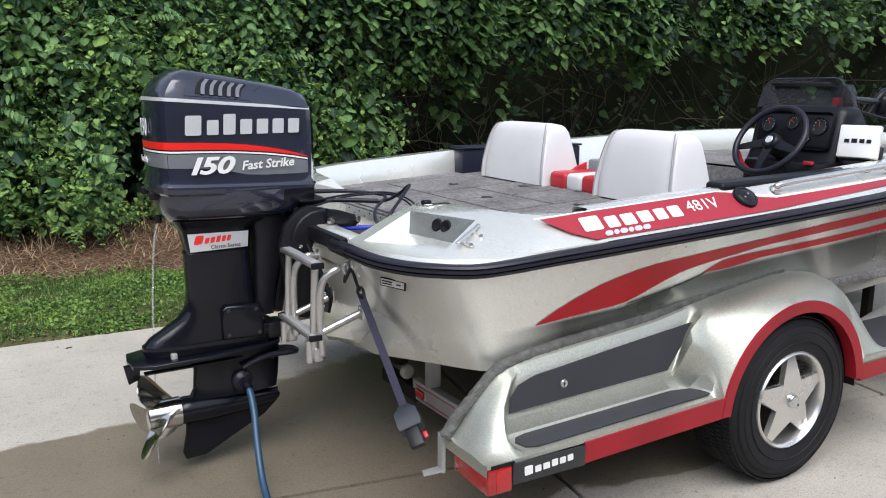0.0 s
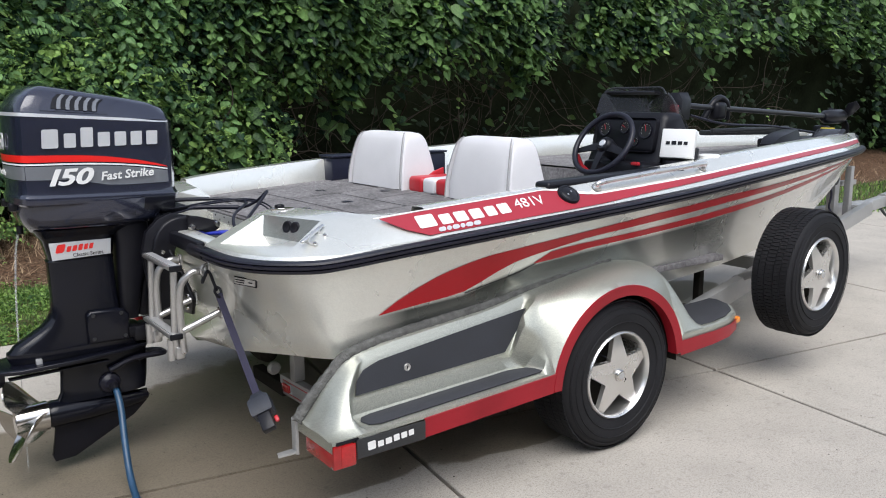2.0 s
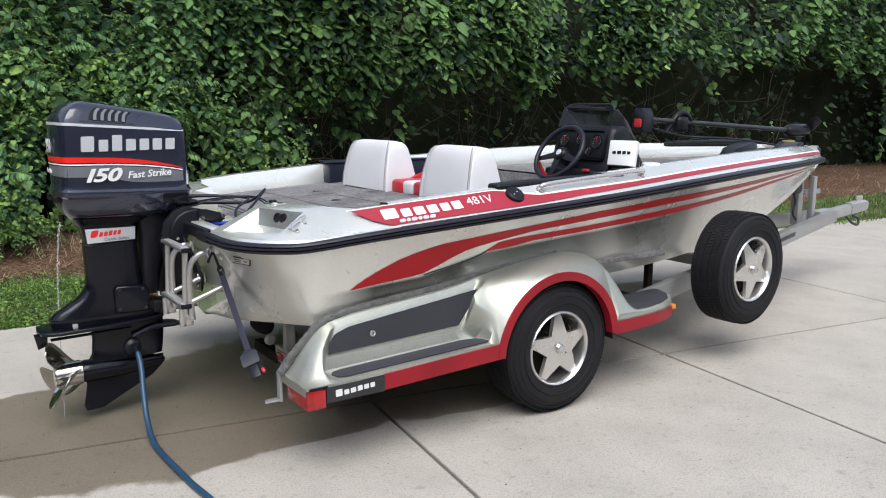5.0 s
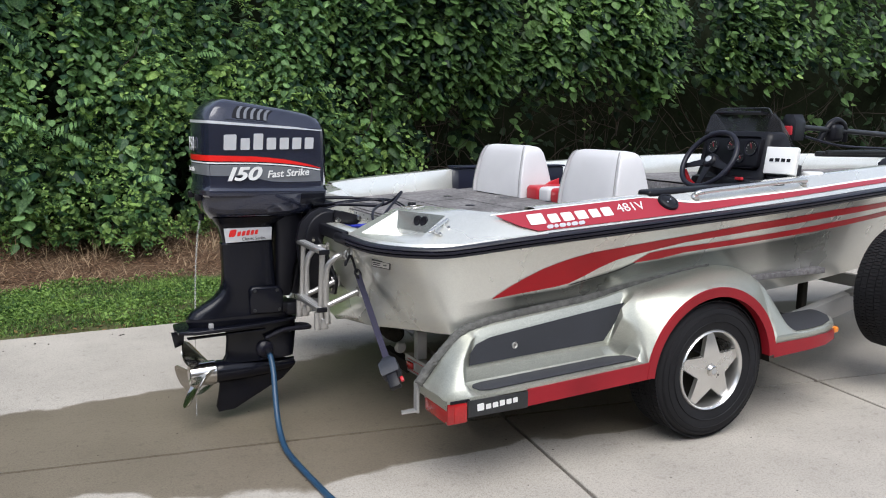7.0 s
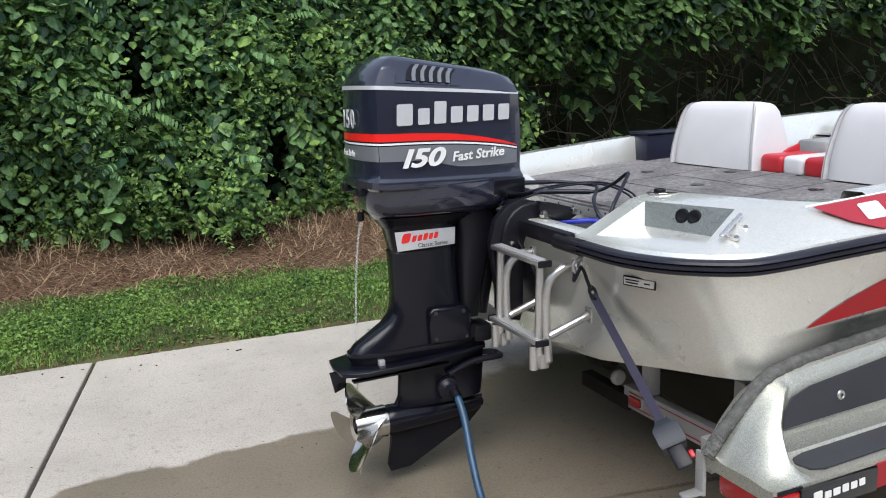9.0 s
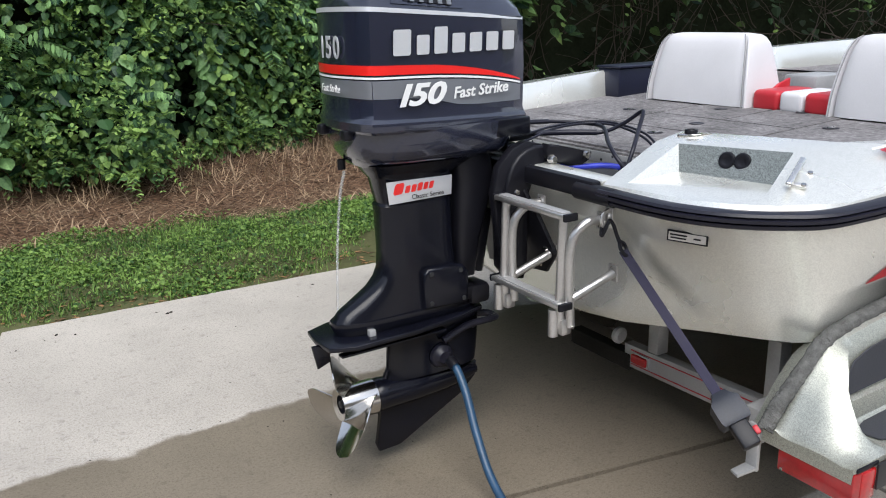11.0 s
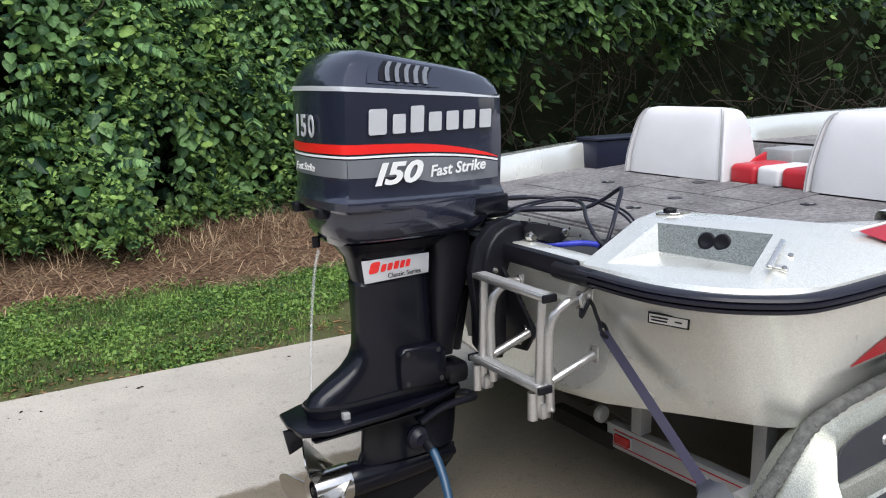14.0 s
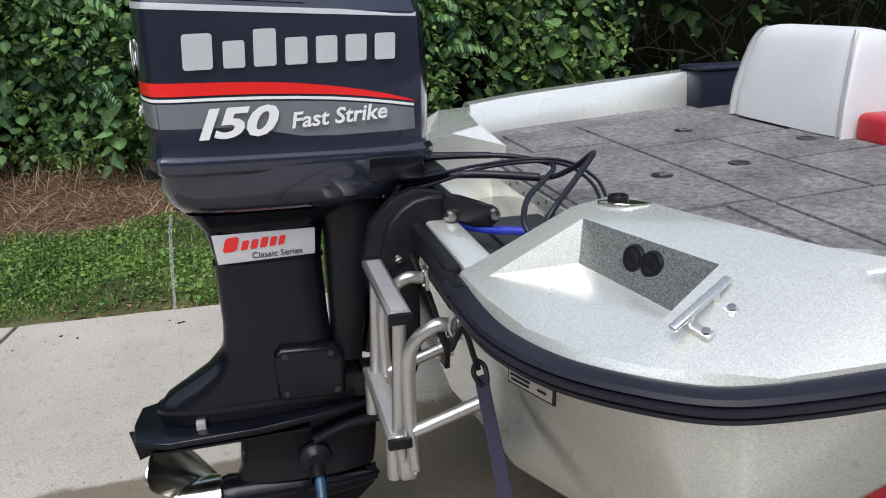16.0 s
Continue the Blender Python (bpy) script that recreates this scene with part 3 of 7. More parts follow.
for side in (-1, 1):
    bm = bmesh.new()
    V = lambda p: bm.verts.new((p[0], p[1] * -side, p[2]))
    INN = INN_STARBOARD if side < 0 else INN_PORT
    o, n = [V(p) for p in OUT], [V(p) for p in INN]
    t = {k: V(p) for k, p in TRAY.items()}
    ridge = [V(p) for p in RIDGE[side]]
    for f in ((o[0], o[1], t["rl"]), (o[0], t["rl"], t["fl"], n[1], n[0]), (o[1], o[2], o[3], t["rr"], t["rl"]), (o[3], o[4], t["rr"]), (o[4], o[5], t["fr"], t["rr"]), (t["fl"], t["fr"], ridge[1], ridge[0]),
              (t["fr"], ridge[2], ridge[1]), (t["fr"], o[5], ridge[3], ridge[2]), (o[5], o[6], ridge[3]), (ridge[3], o[6], o[7], n[6]), (t["fl"], ridge[0], n[1]), (n[1], ridge[0], n[2]), (n[2], ridge[0], ridge[1], n[3]),
              (n[3], ridge[1], ridge[2], n[4]), (n[4], ridge[2], ridge[3], n[6], n[5])):
        bm.faces.new(f)
    # tray: floor, side wall and forward wall
    bm.faces.new((t["rl"], t["rr"], t["br"], t["bl"]))
    bm.faces.new((t["rl"], t["bl"], t["fl"]))
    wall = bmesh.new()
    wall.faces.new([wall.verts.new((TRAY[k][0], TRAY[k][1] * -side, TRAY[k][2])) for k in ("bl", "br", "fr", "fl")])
    bm.faces.new((t["rr"], t["fr"], t["br"]))
    # skirts: down to the rail and down into the well and the carpet
    sk = [V((p[0] - 0.012, p[1] - 0.006, p[2] - 0.03)) for p in OUT]
    for i in range(len(o) - 1):
        bm.faces.new((o[i], sk[i], sk[i + 1], o[i + 1]))
    sn = [V((p[0], p[1] + 0.004, 0.84 if i < 3 else 0.95)) for i, p in enumerate(INN)]
    for i in range(len(n) - 2):
        bm.faces.new((n[i], n[i + 1], sn[i + 1], sn[i]))
    inner = set(t.values())
    bmesh.ops.bevel(bm, geom=[e for e in bm.edges if len(e.link_faces) == 2 and e.calc_face_angle(0) > 0.25 and not (e.verts[0] in inner or e.verts[1] in inner)], offset=0.010, segments=3, affect="EDGES")
    pod = part("stern_quarter", mesh_bm("stern_quarter", bm, True, 22), M_FLAKE, boat)
    part("tray_wall", wall, M_COARSE, pod, "tray wall of coarse metal flake, darkened as in shade")
    if side < 0:
        fw = Vector(TRAY["fr"]) - Vector(TRAY["fl"])
        for k in (0.455, 0.59):
            c = Vector(TRAY["fl"]) * (1 - k) + Vector(TRAY["fr"]) * k + Vector((-0.006, -0.006, -0.034))
            nrm = Vector((-0.93, -0.27, 0.2)).normalized()
            q = nrm.to_track_quat("Y", "Z").to_matrix().to_4x4()
            part("hose_fitting", lathe([(0.0, 0.006), (0.006, 0.006), (0.011, 0.007), (0.016, 0.009), (0.021, 0.008), (0.024, 0.003), (0.024, -0.01)], 20), M_BLACK, pod, "black plastic hose fitting", at=Matrix.Translation(c) @ q)

# well behind the deck, carpeted decks, cockpit
part("motor_well", box(-1.29, 0, 0.83, 0.32, 0.90, 0.04, 0.01), M_FLAKE, boat, "pale splash well in front of the motor")
part("well_wall", box(-1.145, 0, 0.892, 0.02, 0.87, 0.120, 0.004), M_FLAKE, boat)
hinge = part("hinge_strip", box(-1.1585, 0, 0.938, 0.004, 0.66, 0.034, 0.001), M_GALV, boat, "dull aluminium hinge strip with screws")
for k in range(12):
    part("screw", lathe([(0.0, -0.003), (0.004, -0.002), (0.005, 0.0)], 8, "x"), M_DARKMET, hinge, at=pose(-1.1605, -0.30 + k * 0.054, 0.938 + (0.008 if k % 2 else -0.008)))
part("motor_board", box(-1.36, -0.02, 0.885, 0.14, 0.42, 0.02, 0.006), M_STEP, boat)


def deck_panel(x0, x1, y0, y1, top=None):
    zt = 0.0
    b = bmesh.new()
    nx, ny = 6, 6
    g = [[b.verts.new((x0 + (x1 - x0) * i / nx, y0 + (y1 - y0) * j / ny, deck_z(x0 + (x1 - x0) * i / nx) + zt)) for j in range(ny + 1)] for i in range(nx + 1)]
    for i in range(nx):
        for j in range(ny):
            b.faces.new((g[i][j], g[i + 1][j], g[i + 1][j + 1], g[i][j + 1]))
    low = bmesh.ops.extrude_face_region(b, geom=list(b.faces))
    for v in low["geom"]:
        if isinstance(v, bmesh.types.BMVert):
            v.co.z -= 0.03
    bmesh.ops.recalc_face_normals(b, faces=b.faces)
    return b


bmd = bmesh.new()
rows = []
for x, w, wp in ((-1.15, 0.43, 0.43), (-1.10, 0.46, 0.46), (-1.06, 0.56, 0.70), (-1.02, 0.66, 0.87), (-0.95, 0.82, 0.88), (-0.86, 0.93, 0.93), (-0.5, 0.95, 0.95), (0.05, 0.96, 0.96)):
    z = deck_z(x) - 0.007
    rows.append([(x, -w, z), (x, -w * 0.5, z), (x, 0, z), (x, wp * 0.5, z), (x, wp, z)])
loft(rows, closed=False, bm=bmd)
loft([[(-1.15, y, deck_z(-1.15) - 0.007) for y in (-0.43, 0, 0.43)], [(-1.15, y, 0.93) for y in (-0.43, 0, 0.43)]], closed=False, bm=bmd)
deck = part("rear_deck", bmd, M_CARPET, boat, "grey carpeted rear deck with storage lids")
for x0, x1, y0, y1 in ((-1.13, -0.772, -0.30, 0.424), (-1.02, -0.772, 0.436, 0.742), (-0.86, -0.772, -0.70, -0.312), (-0.760, -0.516, -0.330, 0.303), (-0.504, -0.12, -0.012, 0.303), (-0.504, -0.12, -0.330, -0.024), (-0.760, -0.27, 0.315, 0.742), (-0.760, -0.27, -0.80, -0.342)):
    part("storage_lid", deck_panel(x0, x1, y0, y1), M_CARPET, deck)
CUP = [(0.0, 0.0004), (0.021, 0.0004), (0.023, 0.0014), (0.027, 0.0014), (0.028, 0.0)]
for x, y, pull in ((-0.850, -0.015, True), (-0.625, 0.0, False), (-0.520, 0.465, True), (-0.310, 0.160, False), (-0.215, -0.150, False), (-0.440, -0.420, True)):
    latch = part("lid_latch", lathe(CUP, 24, "z"), M_RUB, deck, "round black flush latch", at=pose(x, y, deck_z(x) + 0.001))
    if pull:
        part("pull", box(0.003, -0.003, 0.0020, 0.026, 0.020, 0.003, 0.001), M_STEEL, latch, "bright steel finger pull")

rows = []
for x in np.linspace(0.95, 3.95, 24):
    w = max(rub_w(x) - 0.17, 0.01)
    rows.append([(x, y * w, deck_z(x)) for y in (-1, -0.5, 0, 0.5, 1)])
part("bow_deck", loft(rows, closed=False), M_CARPET, boat, "grey carpeted bow deck")
part("cockpit_floor", box(0.5, 0, 0.68, 1.0, 1.9, 0.03, 0.004), M_CARPET, boat)
part("cockpit_step", box(0.95, 0, 0.87, 0.02, 1.8, 0.38, 0.004), M_CARPET, boat)
part("cockpit_back", box(0.04, 0, 0.86, 0.02, 1.8, 0.33, 0.004), M_CARPET, boat)
part("side_locker", box(0.16, 0.905, 1.060, 0.82, 0.15, 0.155, 0.010), M_NAVY, boat, "dark navy panel along the port gunwale")
part("locker_lid", box(0.16, 0.900, 1.144, 0.83, 0.165, 0.012, 0.005), M_NAVY, boat)
tagged(part("cooler_box", box(0.20, 0.10, 1.06, 0.22, 0.16, 0.13, 0.012), M_GALV), "small grey box behind the seats", "box")


def hull_patch(upper, lower, n=26, off=0.0025, surf=hull_side):
    """A painted shape between two lines (x, z) on the topside."""
    xs0, xs1 = max(upper[0][0], lower[0][0]), min(upper[-1][0], lower[-1][0])
    rows = []
    for i in range(n + 1):
        x = xs0 + (xs1 - xs0) * i / n
        zu, zl = lerp(x, *zip(*upper)), lerp(x, *zip(*lower))
        rows.append([surf(x, zl + (zu - zl) * k / 3, off) for k in range(4)])
    return loft(rows, closed=False)


part("red_swoosh", hull_patch([(-1.06, 0.722), (-0.961, 0.785), (-0.823, 0.848), (-0.652, 0.893), (-0.523, 0.907), (-0.33, 0.926), (0.275, 0.978), (0.9, 1.015), (1.5, 1.03), (2.4, 1.052), (3.3, 1.055)],
                              [(-1.06, 0.720), (-0.912, 0.735), (-0.718, 0.752), (-0.66, 0.768), (-0.58, 0.81), (-0.49, 0.848), (-0.38, 0.872), (-0.1, 0.913), (0.28, 0.938), (0.9, 0.975), (1.5, 1.0), (2.4, 1.03), (3.3, 1.043)], 60), M_RED, boat, "red painted swoosh along the topside")
part("red_stripe", hull_patch([(-0.37, 0.833), (-0.30, 0.872), (-0.2, 0.884), (0.278, 0.905), (0.9, 0.94), (1.5, 0.968), (2.3, 1.01), (3.2, 1.03)],
                              [(-0.37, 0.830), (-0.18, 0.842), (-0.12, 0.858), (0.28, 0.876), (0.9, 0.905), (1.5, 0.938), (2.3, 0.987), (3.2, 1.018)], 50), M_RED, boat, "red painted lower stripe along the topside")
part("pinstripe", hull_patch([(-0.69, 0.752), (-0.45, 0.800), (-0.36, 0.832)], [(-0.69, 0.748), (-0.45, 0.796), (-0.36, 0.827)], 12), M_BLACK, boat)


def cap_surf(x, v, off):
    return cap_pt(x, v, off)


part("name_panel", hull_patch([(-1.04, 0.93), (-0.3, 0.965), (-0.10, 0.46), (0.7, 0.42), (1.8, 0.44), (3.9, 0.5)], [(-1.04, 0.90), (-0.98, 0.45), (-0.90, 0.10), (-0.10, 0.08), (0.2, 0.15), (0.7, 0.20), (1.8, 0.22), (3.9, 0.26)], 70, 0.003, cap_surf), M_REDF, boat, "faded red panel and stripe along the gunwale")
part("panel_border", hull_patch([(-1.06, 0.99), (-0.27, 1.0), (-0.08, 0.53), (0.7, 0.50), (1.8, 0.53), (3.9, 0.6)], [(-1.06, 0.95), (-0.29, 0.965), (-0.10, 0.46), (0.7, 0.42), (1.8, 0.44), (3.9, 0.5)], 60, 0.003, cap_surf), M_WHITEP, boat)


def text_mesh(body, size, extrude=0.001, shear=0.0, align="LEFT", bold=0.0):
    cu = bpy.data.curves.new("letters", "FONT")
    cu.body, cu.size, cu.extrude, cu.shear, cu.align_x, cu.offset = body, size, extrude, shear, align, bold
    cu.resolution_u = 3
    ob = new("letters", cu)
    bpy.context.view_layer.update()
    me = bpy.data.meshes.new_from_object(ob.evaluated_get(bpy.context.evaluated_depsgraph_get()))
    bpy.data.objects.remove(ob)
    return me


def frame_at(origin, u, v):
    """A matrix whose x runs along u and whose y runs along v."""
    u = Vector(u).normalized()
    w = u.cross(Vector(v)).normalized()
    v = w.cross(u)
    m = Matrix((u, v, w)).transposed().to_4x4()
    m.translation = Vector(origin)
    return m


def mark(parent, material, origin, u, v, widths, gap, heights, bevel=0.1, slant=0.0, label="plain block of the maker's mark"):
    """A maker's word as a row of plain blocks, each a part of its own."""
    m = frame_at(origin, u, v)
    x = 0
    for w, h in zip(widths, heights):
        b = glyph_bars([w * 0.86], 0, [h * 0.95], bevel * 0.8, slant)
        part("mark_block", b, material, parent, label, at=m @ pose(x, 0, 0))
        x += w + gap


def glyph_bars(widths, gap, heights, bevel=0.2, slant=0.0, thick=0.0015):
    """A row of plain rounded blocks in place of a maker's word."""
    b = bmesh.new()
    x = 0
    for w, h in zip(widths, heights):
        r = min(w, h) * bevel
        pts = [(x + r, 0), (x + w - r, 0), (x + w, r), (x + w, h - r), (x + w - r, h), (x + r, h), (x, h - r), (x, r)]
        prism([(px + slant * py, py) for px, py in pts], thick, lambda u, v, t: Vector((u, v, t)), 0, b)
        x += w + gap
    return b


p0, p1 = cap_pt(-0.92, 0.36, 0.004), cap_pt(-0.515, 0.36, 0.004)
up = cap_pt(-0.7, 1) - cap_pt(-0.7, 0)
mark(boat, M_WHITEP, p0, p1 - p0, up, [0.085, 0.055, 0.06, 0.06, 0.052, 0.056], 0.008, [0.062, 0.05, 0.05, 0.05, 0.05, 0.052])
part("model_mark", glyph_bars([0.03, 0.02, 0.03, 0.02, 0.03, 0.03], 0.004, [0.02] * 6, 0.3, 0.3), M_SILVERP, boat, at=frame_at(cap_pt(-0.86, 0.14, 0.0045), p1 - p0, up))
part("model_number", text_mesh("481V", 0.068, 0.0012), M_WHITEP, boat, "white model number", at=frame_at(cap_pt(-0.49, 0.46, 0.004), cap_pt(-0.33, 0.46) - cap_pt(-0.49, 0.46), up))
disc = lathe([(0.0, 0.014), (0.03, 0.014), (0.035, 0.011), (0.037, 0.013), (0.045, 0.012), (0.048, 0.006), (0.048, 0.0)], 32, "z")
dp = cap_pt(-0.215, 0.62, 0.002)
dob = part("filler_cap", disc, M_BLACK, boat, "round black fuel filler cap", at=frame_at(dp, (1, 0, 0.06), up))
for sx in (-1, 1):
    part("key_hole", lathe([(0.0, 0.0155), (0.004, 0.0155), (0.004, 0.013)], 10, "z"), M_ALLOY, dob, at=pose(0.012 * sx, 0.006 * sx, 0))
rail = part("grab_rail", tube(spline([cap_pt(-0.05, 0.72, 0.004), cap_pt(-0.03, 0.78, 0.03), cap_pt(0.2, 0.80, 0.034), cap_pt(0.5, 0.80, 0.034), cap_pt(0.68, 0.78, 0.03), cap_pt(0.70, 0.74, 0.004)]), 0.012, 12), M_ALLOY, boat, "bright steel grab rail")
for x in (-0.045, 0.695):
    part("rail_foot", lathe([(0.0, 0.01), (0.018, 0.008), (0.022, 0.0)], 16, "z"), M_ALLOY, rail, at=frame_at(cap_pt(x, 0.72, 0.003), (1, 0, 0), up))
part("coaming_pad", box(0.17, -0.975, 1.135, 0.86, 0.085, 0.035, 0.015, 3), M_BLACK, boat, "black vinyl pad along the cockpit side", at=pose(0, 0, 0, 0, -1.5, 0))

# cleats
def cleat(name, at):
    ob = thing(name, "bright chrome mooring cleat on the stern quarter", "cleat", "stern cleats", at=at)
    part("horn", box(0, 0, 0.022, 0.125, 0.014, 0.009, 0.004, 3), M_ALLOY, ob)
    for x in (-0.028, 0.028):
        foot = part("foot", box(x, -0.012, 0.004, 0.016, 0.050, 0.008, 0.003), M_ALLOY, ob)
        part("post", box(x, 0, 0.013, 0.013, 0.012, 0.014, 0.002), M_ALLOY, foot)
        part("screw", lathe([(0.0, 0.012), (0.006, 0.011), (0.007, 0.008)], 10, "z"), M_STEEL, foot, at=pose(x, -0.028, 0))
    return ob


cleat("mooring_cleat", frame_at((-1.262, -0.888, 1.004), (0.86, 0.34, 0.36), (-0.45, 0.86, 0.15)))
lb = thing("stern_light_base", "chrome oval stern light base with a black rubber plug", "light base", at=frame_at((-1.205, -0.505, 1.0575), (0.75, -0.65, 0.02), (0.6, 0.75, 0)))
part("plate", prism([(0.012 + 0.050 * math.cos(a), 0.020 * math.sin(a) * (1.0 - 0.45 * max(0, math.cos(a)))) for a in np.linspace(0, 2 * math.pi, 24, endpoint=False)], 0.009, lambda u, v, w: Vector((u, v, w)), 0.003), M_STEEL, lb)
part("plug", lathe([(0.0, 0.014), (0.011, 0.014), (0.013, 0.021), (0.017, 0.021), (0.019, 0.017), (0.018, 0.007)], 20, "z"), M_BLACK, lb)
plate = part("capacity_plate", box(0, 0, 0, 0.105, 0.003, 0.03, 0.001), M_BLACK, boat, "small black capacity plate with worn print", at=frame_at((-1.452, -0.738, 0.853), (0.40, -0.916, -0.03), (0.916, 0.40, 0)))
part("print_field", box(0, -0.0025, 0, 0.096, 0.002, 0.021, 0), M_ALU, plate, "worn silver print field")
for dx, dz, w in ((-0.022, 0.004, 0.044), (-0.022, -0.004, 0.040), (0.026, 0.0, 0.018)):
    part("print_bar", box(dx, -0.0042, dz, w, 0.001, 0.004, 0), M_BLACK, plate)


# ---- seats ----
def seat_back(name, y0, y1, label):
    ob = thing(name, label, "seat", "boat seats")
    n = 40
    def ring(cx, hx, cy, hy, z, pw=5.0):
        out = []
        for k in range(n):
            a = 2 * math.pi * k / n
            c, s = math.cos(a), math.sin(a)
            out.append((cx + hx * math.copysign(abs(c) ** (2 / pw), c), cy + hy * math.copysign(abs(s) ** (2 / pw), s), z))
        return out
    cy, hy = (y0 + y1) / 2, (y1 - y0) / 2
    wide = ((1.015, 1.0, -0.138, 0.118), (1.05, 0.995, -0.142, 0.112), (1.10, 0.98, -0.146, 0.104), (1.17, 0.945, -0.147, 0.090), (1.23, 0.905, -0.146, 0.076), (1.265, 0.87, -0.144, 0.066), (1.288, 0.825, -0.142, 0.054), (1.299, 0.765, -0.140, 0.040), (1.303, 0.68, -0.139, 0.024))
    bol = 0.018
    rows = [ring(cx, hx, cy, hy * k - bol, z, 7.0) for z, k, cx, hx in wide]
    part("backrest", loft(rows), M_WHITE, ob)
    for sgn in (-1, 1):
        rows = [ring(cx + 0.004, hx * (1.0 if z < 1.27 else 0.96), cy + sgn * (hy * k - bol * 0.55), bol * 0.62, z - 0.003, 3.4) for z, k, cx, hx in wide]
        part("side_bolster", loft(rows), M_WHITE, ob)
        seam = [Vector((cx - hx - 0.0005, cy + sgn * (hy * k - bol * 1.02), z)) for z, k, cx, hx in wide[:-1]]
        part("seam", tube(spline(seam, 4), 0.0026, 6), M_SEAM, ob, "grey stitched seam")
    return ob


seat_back("seat_unit", 0.09, 0.65, "white vinyl boat seat back with a red and white side panel")
seat_back("seat_unit", -0.745, -0.262, "white vinyl driver's seat back beside the red striped cushion")
cush = thing("striped_cushion", "red and white striped vinyl cushion between the seats", "cushion")
for y0, y1, m in ((-0.262, -0.145, M_REDV), (-0.145, -0.035, M_WHITE), (-0.035, 0.09, M_REDV)):
    part("panel", box(-0.10, (y0 + y1) / 2, 1.045, 0.24, (y1 - y0) - 0.002, 0.085, 0.022, 4), m, cush, "red vinyl panel" if m is M_REDV else "white vinyl panel")
wedge = prism([(-0.20, 1.02), (0.005, 1.02), (0.005, 1.12), (-0.06, 1.10)], 0.016, lambda u, v, w: Vector((u, 0.096 - w, v)), 0.005)
part("panel", wedge, M_REDV, cush, "red vinyl panel")

# ---- helm ----
con = thing("helm_console", "black moulded helm console with gauges and a smoked windscreen", "console")
prof = [(0.70, 0.95), (0.66, 1.12), (0.70, 1.20), (0.735, 1.375), (0.76, 1.40), (0.86, 1.40), (1.02, 1.16), (1.04, 0.95)]
rows = []
for y, k in ((-0.29, 0.9), (-0.305, 0.97), (-0.33, 1.0), (-0.72, 1.0), (-0.745, 0.97), (-0.76, 0.9)):
    rows.append([(0.87 + (x - 0.87) * k, y, 1.12 + (z - 1.12) * k) for x, z in prof])
part("body", loft(rows), M_BLACK, con)
face_m = frame_at((0.712, -0.53, 1.288), (0, -1, 0), (0.2, 0, 0.98))
panel = part("gauge_panel", box(0, 0, 0.006, 0.40, 0.17, 0.012, 0.02, 3), M_BLACK, con, at=face_m)
for gx, gy, r in ((-0.130, 0.025, 0.038), (0.0, 0.036, 0.032), (0.080, -0.034, 0.024), (0.138, 0.024, 0.042)):
    g = part("gauge", lathe([(0.0, 0.014), (r * 0.86, 0.014)], 28, "z"), M_DIAL, panel, "black gauge with a grey scale", at=pose(gx, gy, 0))
    part("bezel", lathe([(r * 0.84, 0.013), (r * 0.86, 0.02), (r * 0.97, 0.021), (r, 0.012)], 28, "z"), M_RUB, g)
    part("needle", box(0.0, r * 0.3, 0.0155, 0.003, r * 0.75, 0.001, 0), M_REDV, g, "red needle", at=pose(0, 0, 0, 0, 0, 60 - 300 * abs(gx)))
    for k in range(9):
        a = radians(-120 + 30 * k)
        part("tick", box(r * 0.7 * math.sin(a), r * 0.7 * math.cos(a), 0.0148, 0.003, 0.003, 0.0008, 0), M_WHITEP, g)
part("lower_box", box(0.66, -0.58, 1.10, 0.20, 0.40, 0.12, 0.02), M_BLACK, con)
part("red_switch", box(0.555, -0.735, 1.160, 0.02, 0.045, 0.016, 0.004), M_REDV, con, "red throttle button")
ws = []
for i in range(19):
    f = -1 + 2 * i / 18
    y = -0.485 - 0.215 * f
    e = min(1, max(0, (abs(f) - 0.72) / 0.28)) ** 2
    bow = 0.05 * (1 - f * f)
    ws.append([(0.765 + bow, y, 1.392), (0.79 + bow, y, 1.45), (0.805 + bow, y * 0.99 - 0.005, 1.50 - 0.012 * e), (0.81 + bow, y * 0.985 - 0.007, 1.525 - 0.035 * e)])
wsm = loft(ws, closed=False)
screen = part("windscreen", wsm, M_SMOKE, con, "smoked acrylic windscreen")
part("screen_edge", tube([r[-1] for r in ws], 0.004, 8), M_DARKMET, screen, "polished upper edge")
part("visor", loft([[(r[2][0] - 0.002, r[2][1], r[2][2] - 0.012), (r[3][0] - 0.055, r[3][1], r[2][2] + 0.002), (r[3][0] - 0.05, r[3][1], r[2][2] + 0.008), (r[2][0] + 0.001, r[2][1], r[2][2] + 0.004)] for r in ws[2:-2]]), M_BLACK, screen, "black visor under the screen's edge")
for y in (-0.70, -0.272):
    part("screen_side", prism([(0.765, 1.385), (0.805, 1.485), (0.83, 1.50), (0.90, 1.44), (1.0, 1.318), (1.02, 1.24), (0.97, 1.22)], 0.006, lambda u, v, w: Vector((u, y + w, v)), 0.002), M_SMOKE, con, "smoked side wing of the screen")
swm = frame_at((0.518, -0.555, 1.252), (0, -1, 0), (0.55, 0, 0.83))
sw = thing("steering_wheel", "black three-spoke steering wheel on the helm", "steering wheel", at=swm)
part("rim", lathe([(0.168 + 0.014 * math.cos(a), 0.014 * math.sin(a)) for a in np.linspace(0, 2 * math.pi, 13)], 48, "z"), M_RUB, sw)
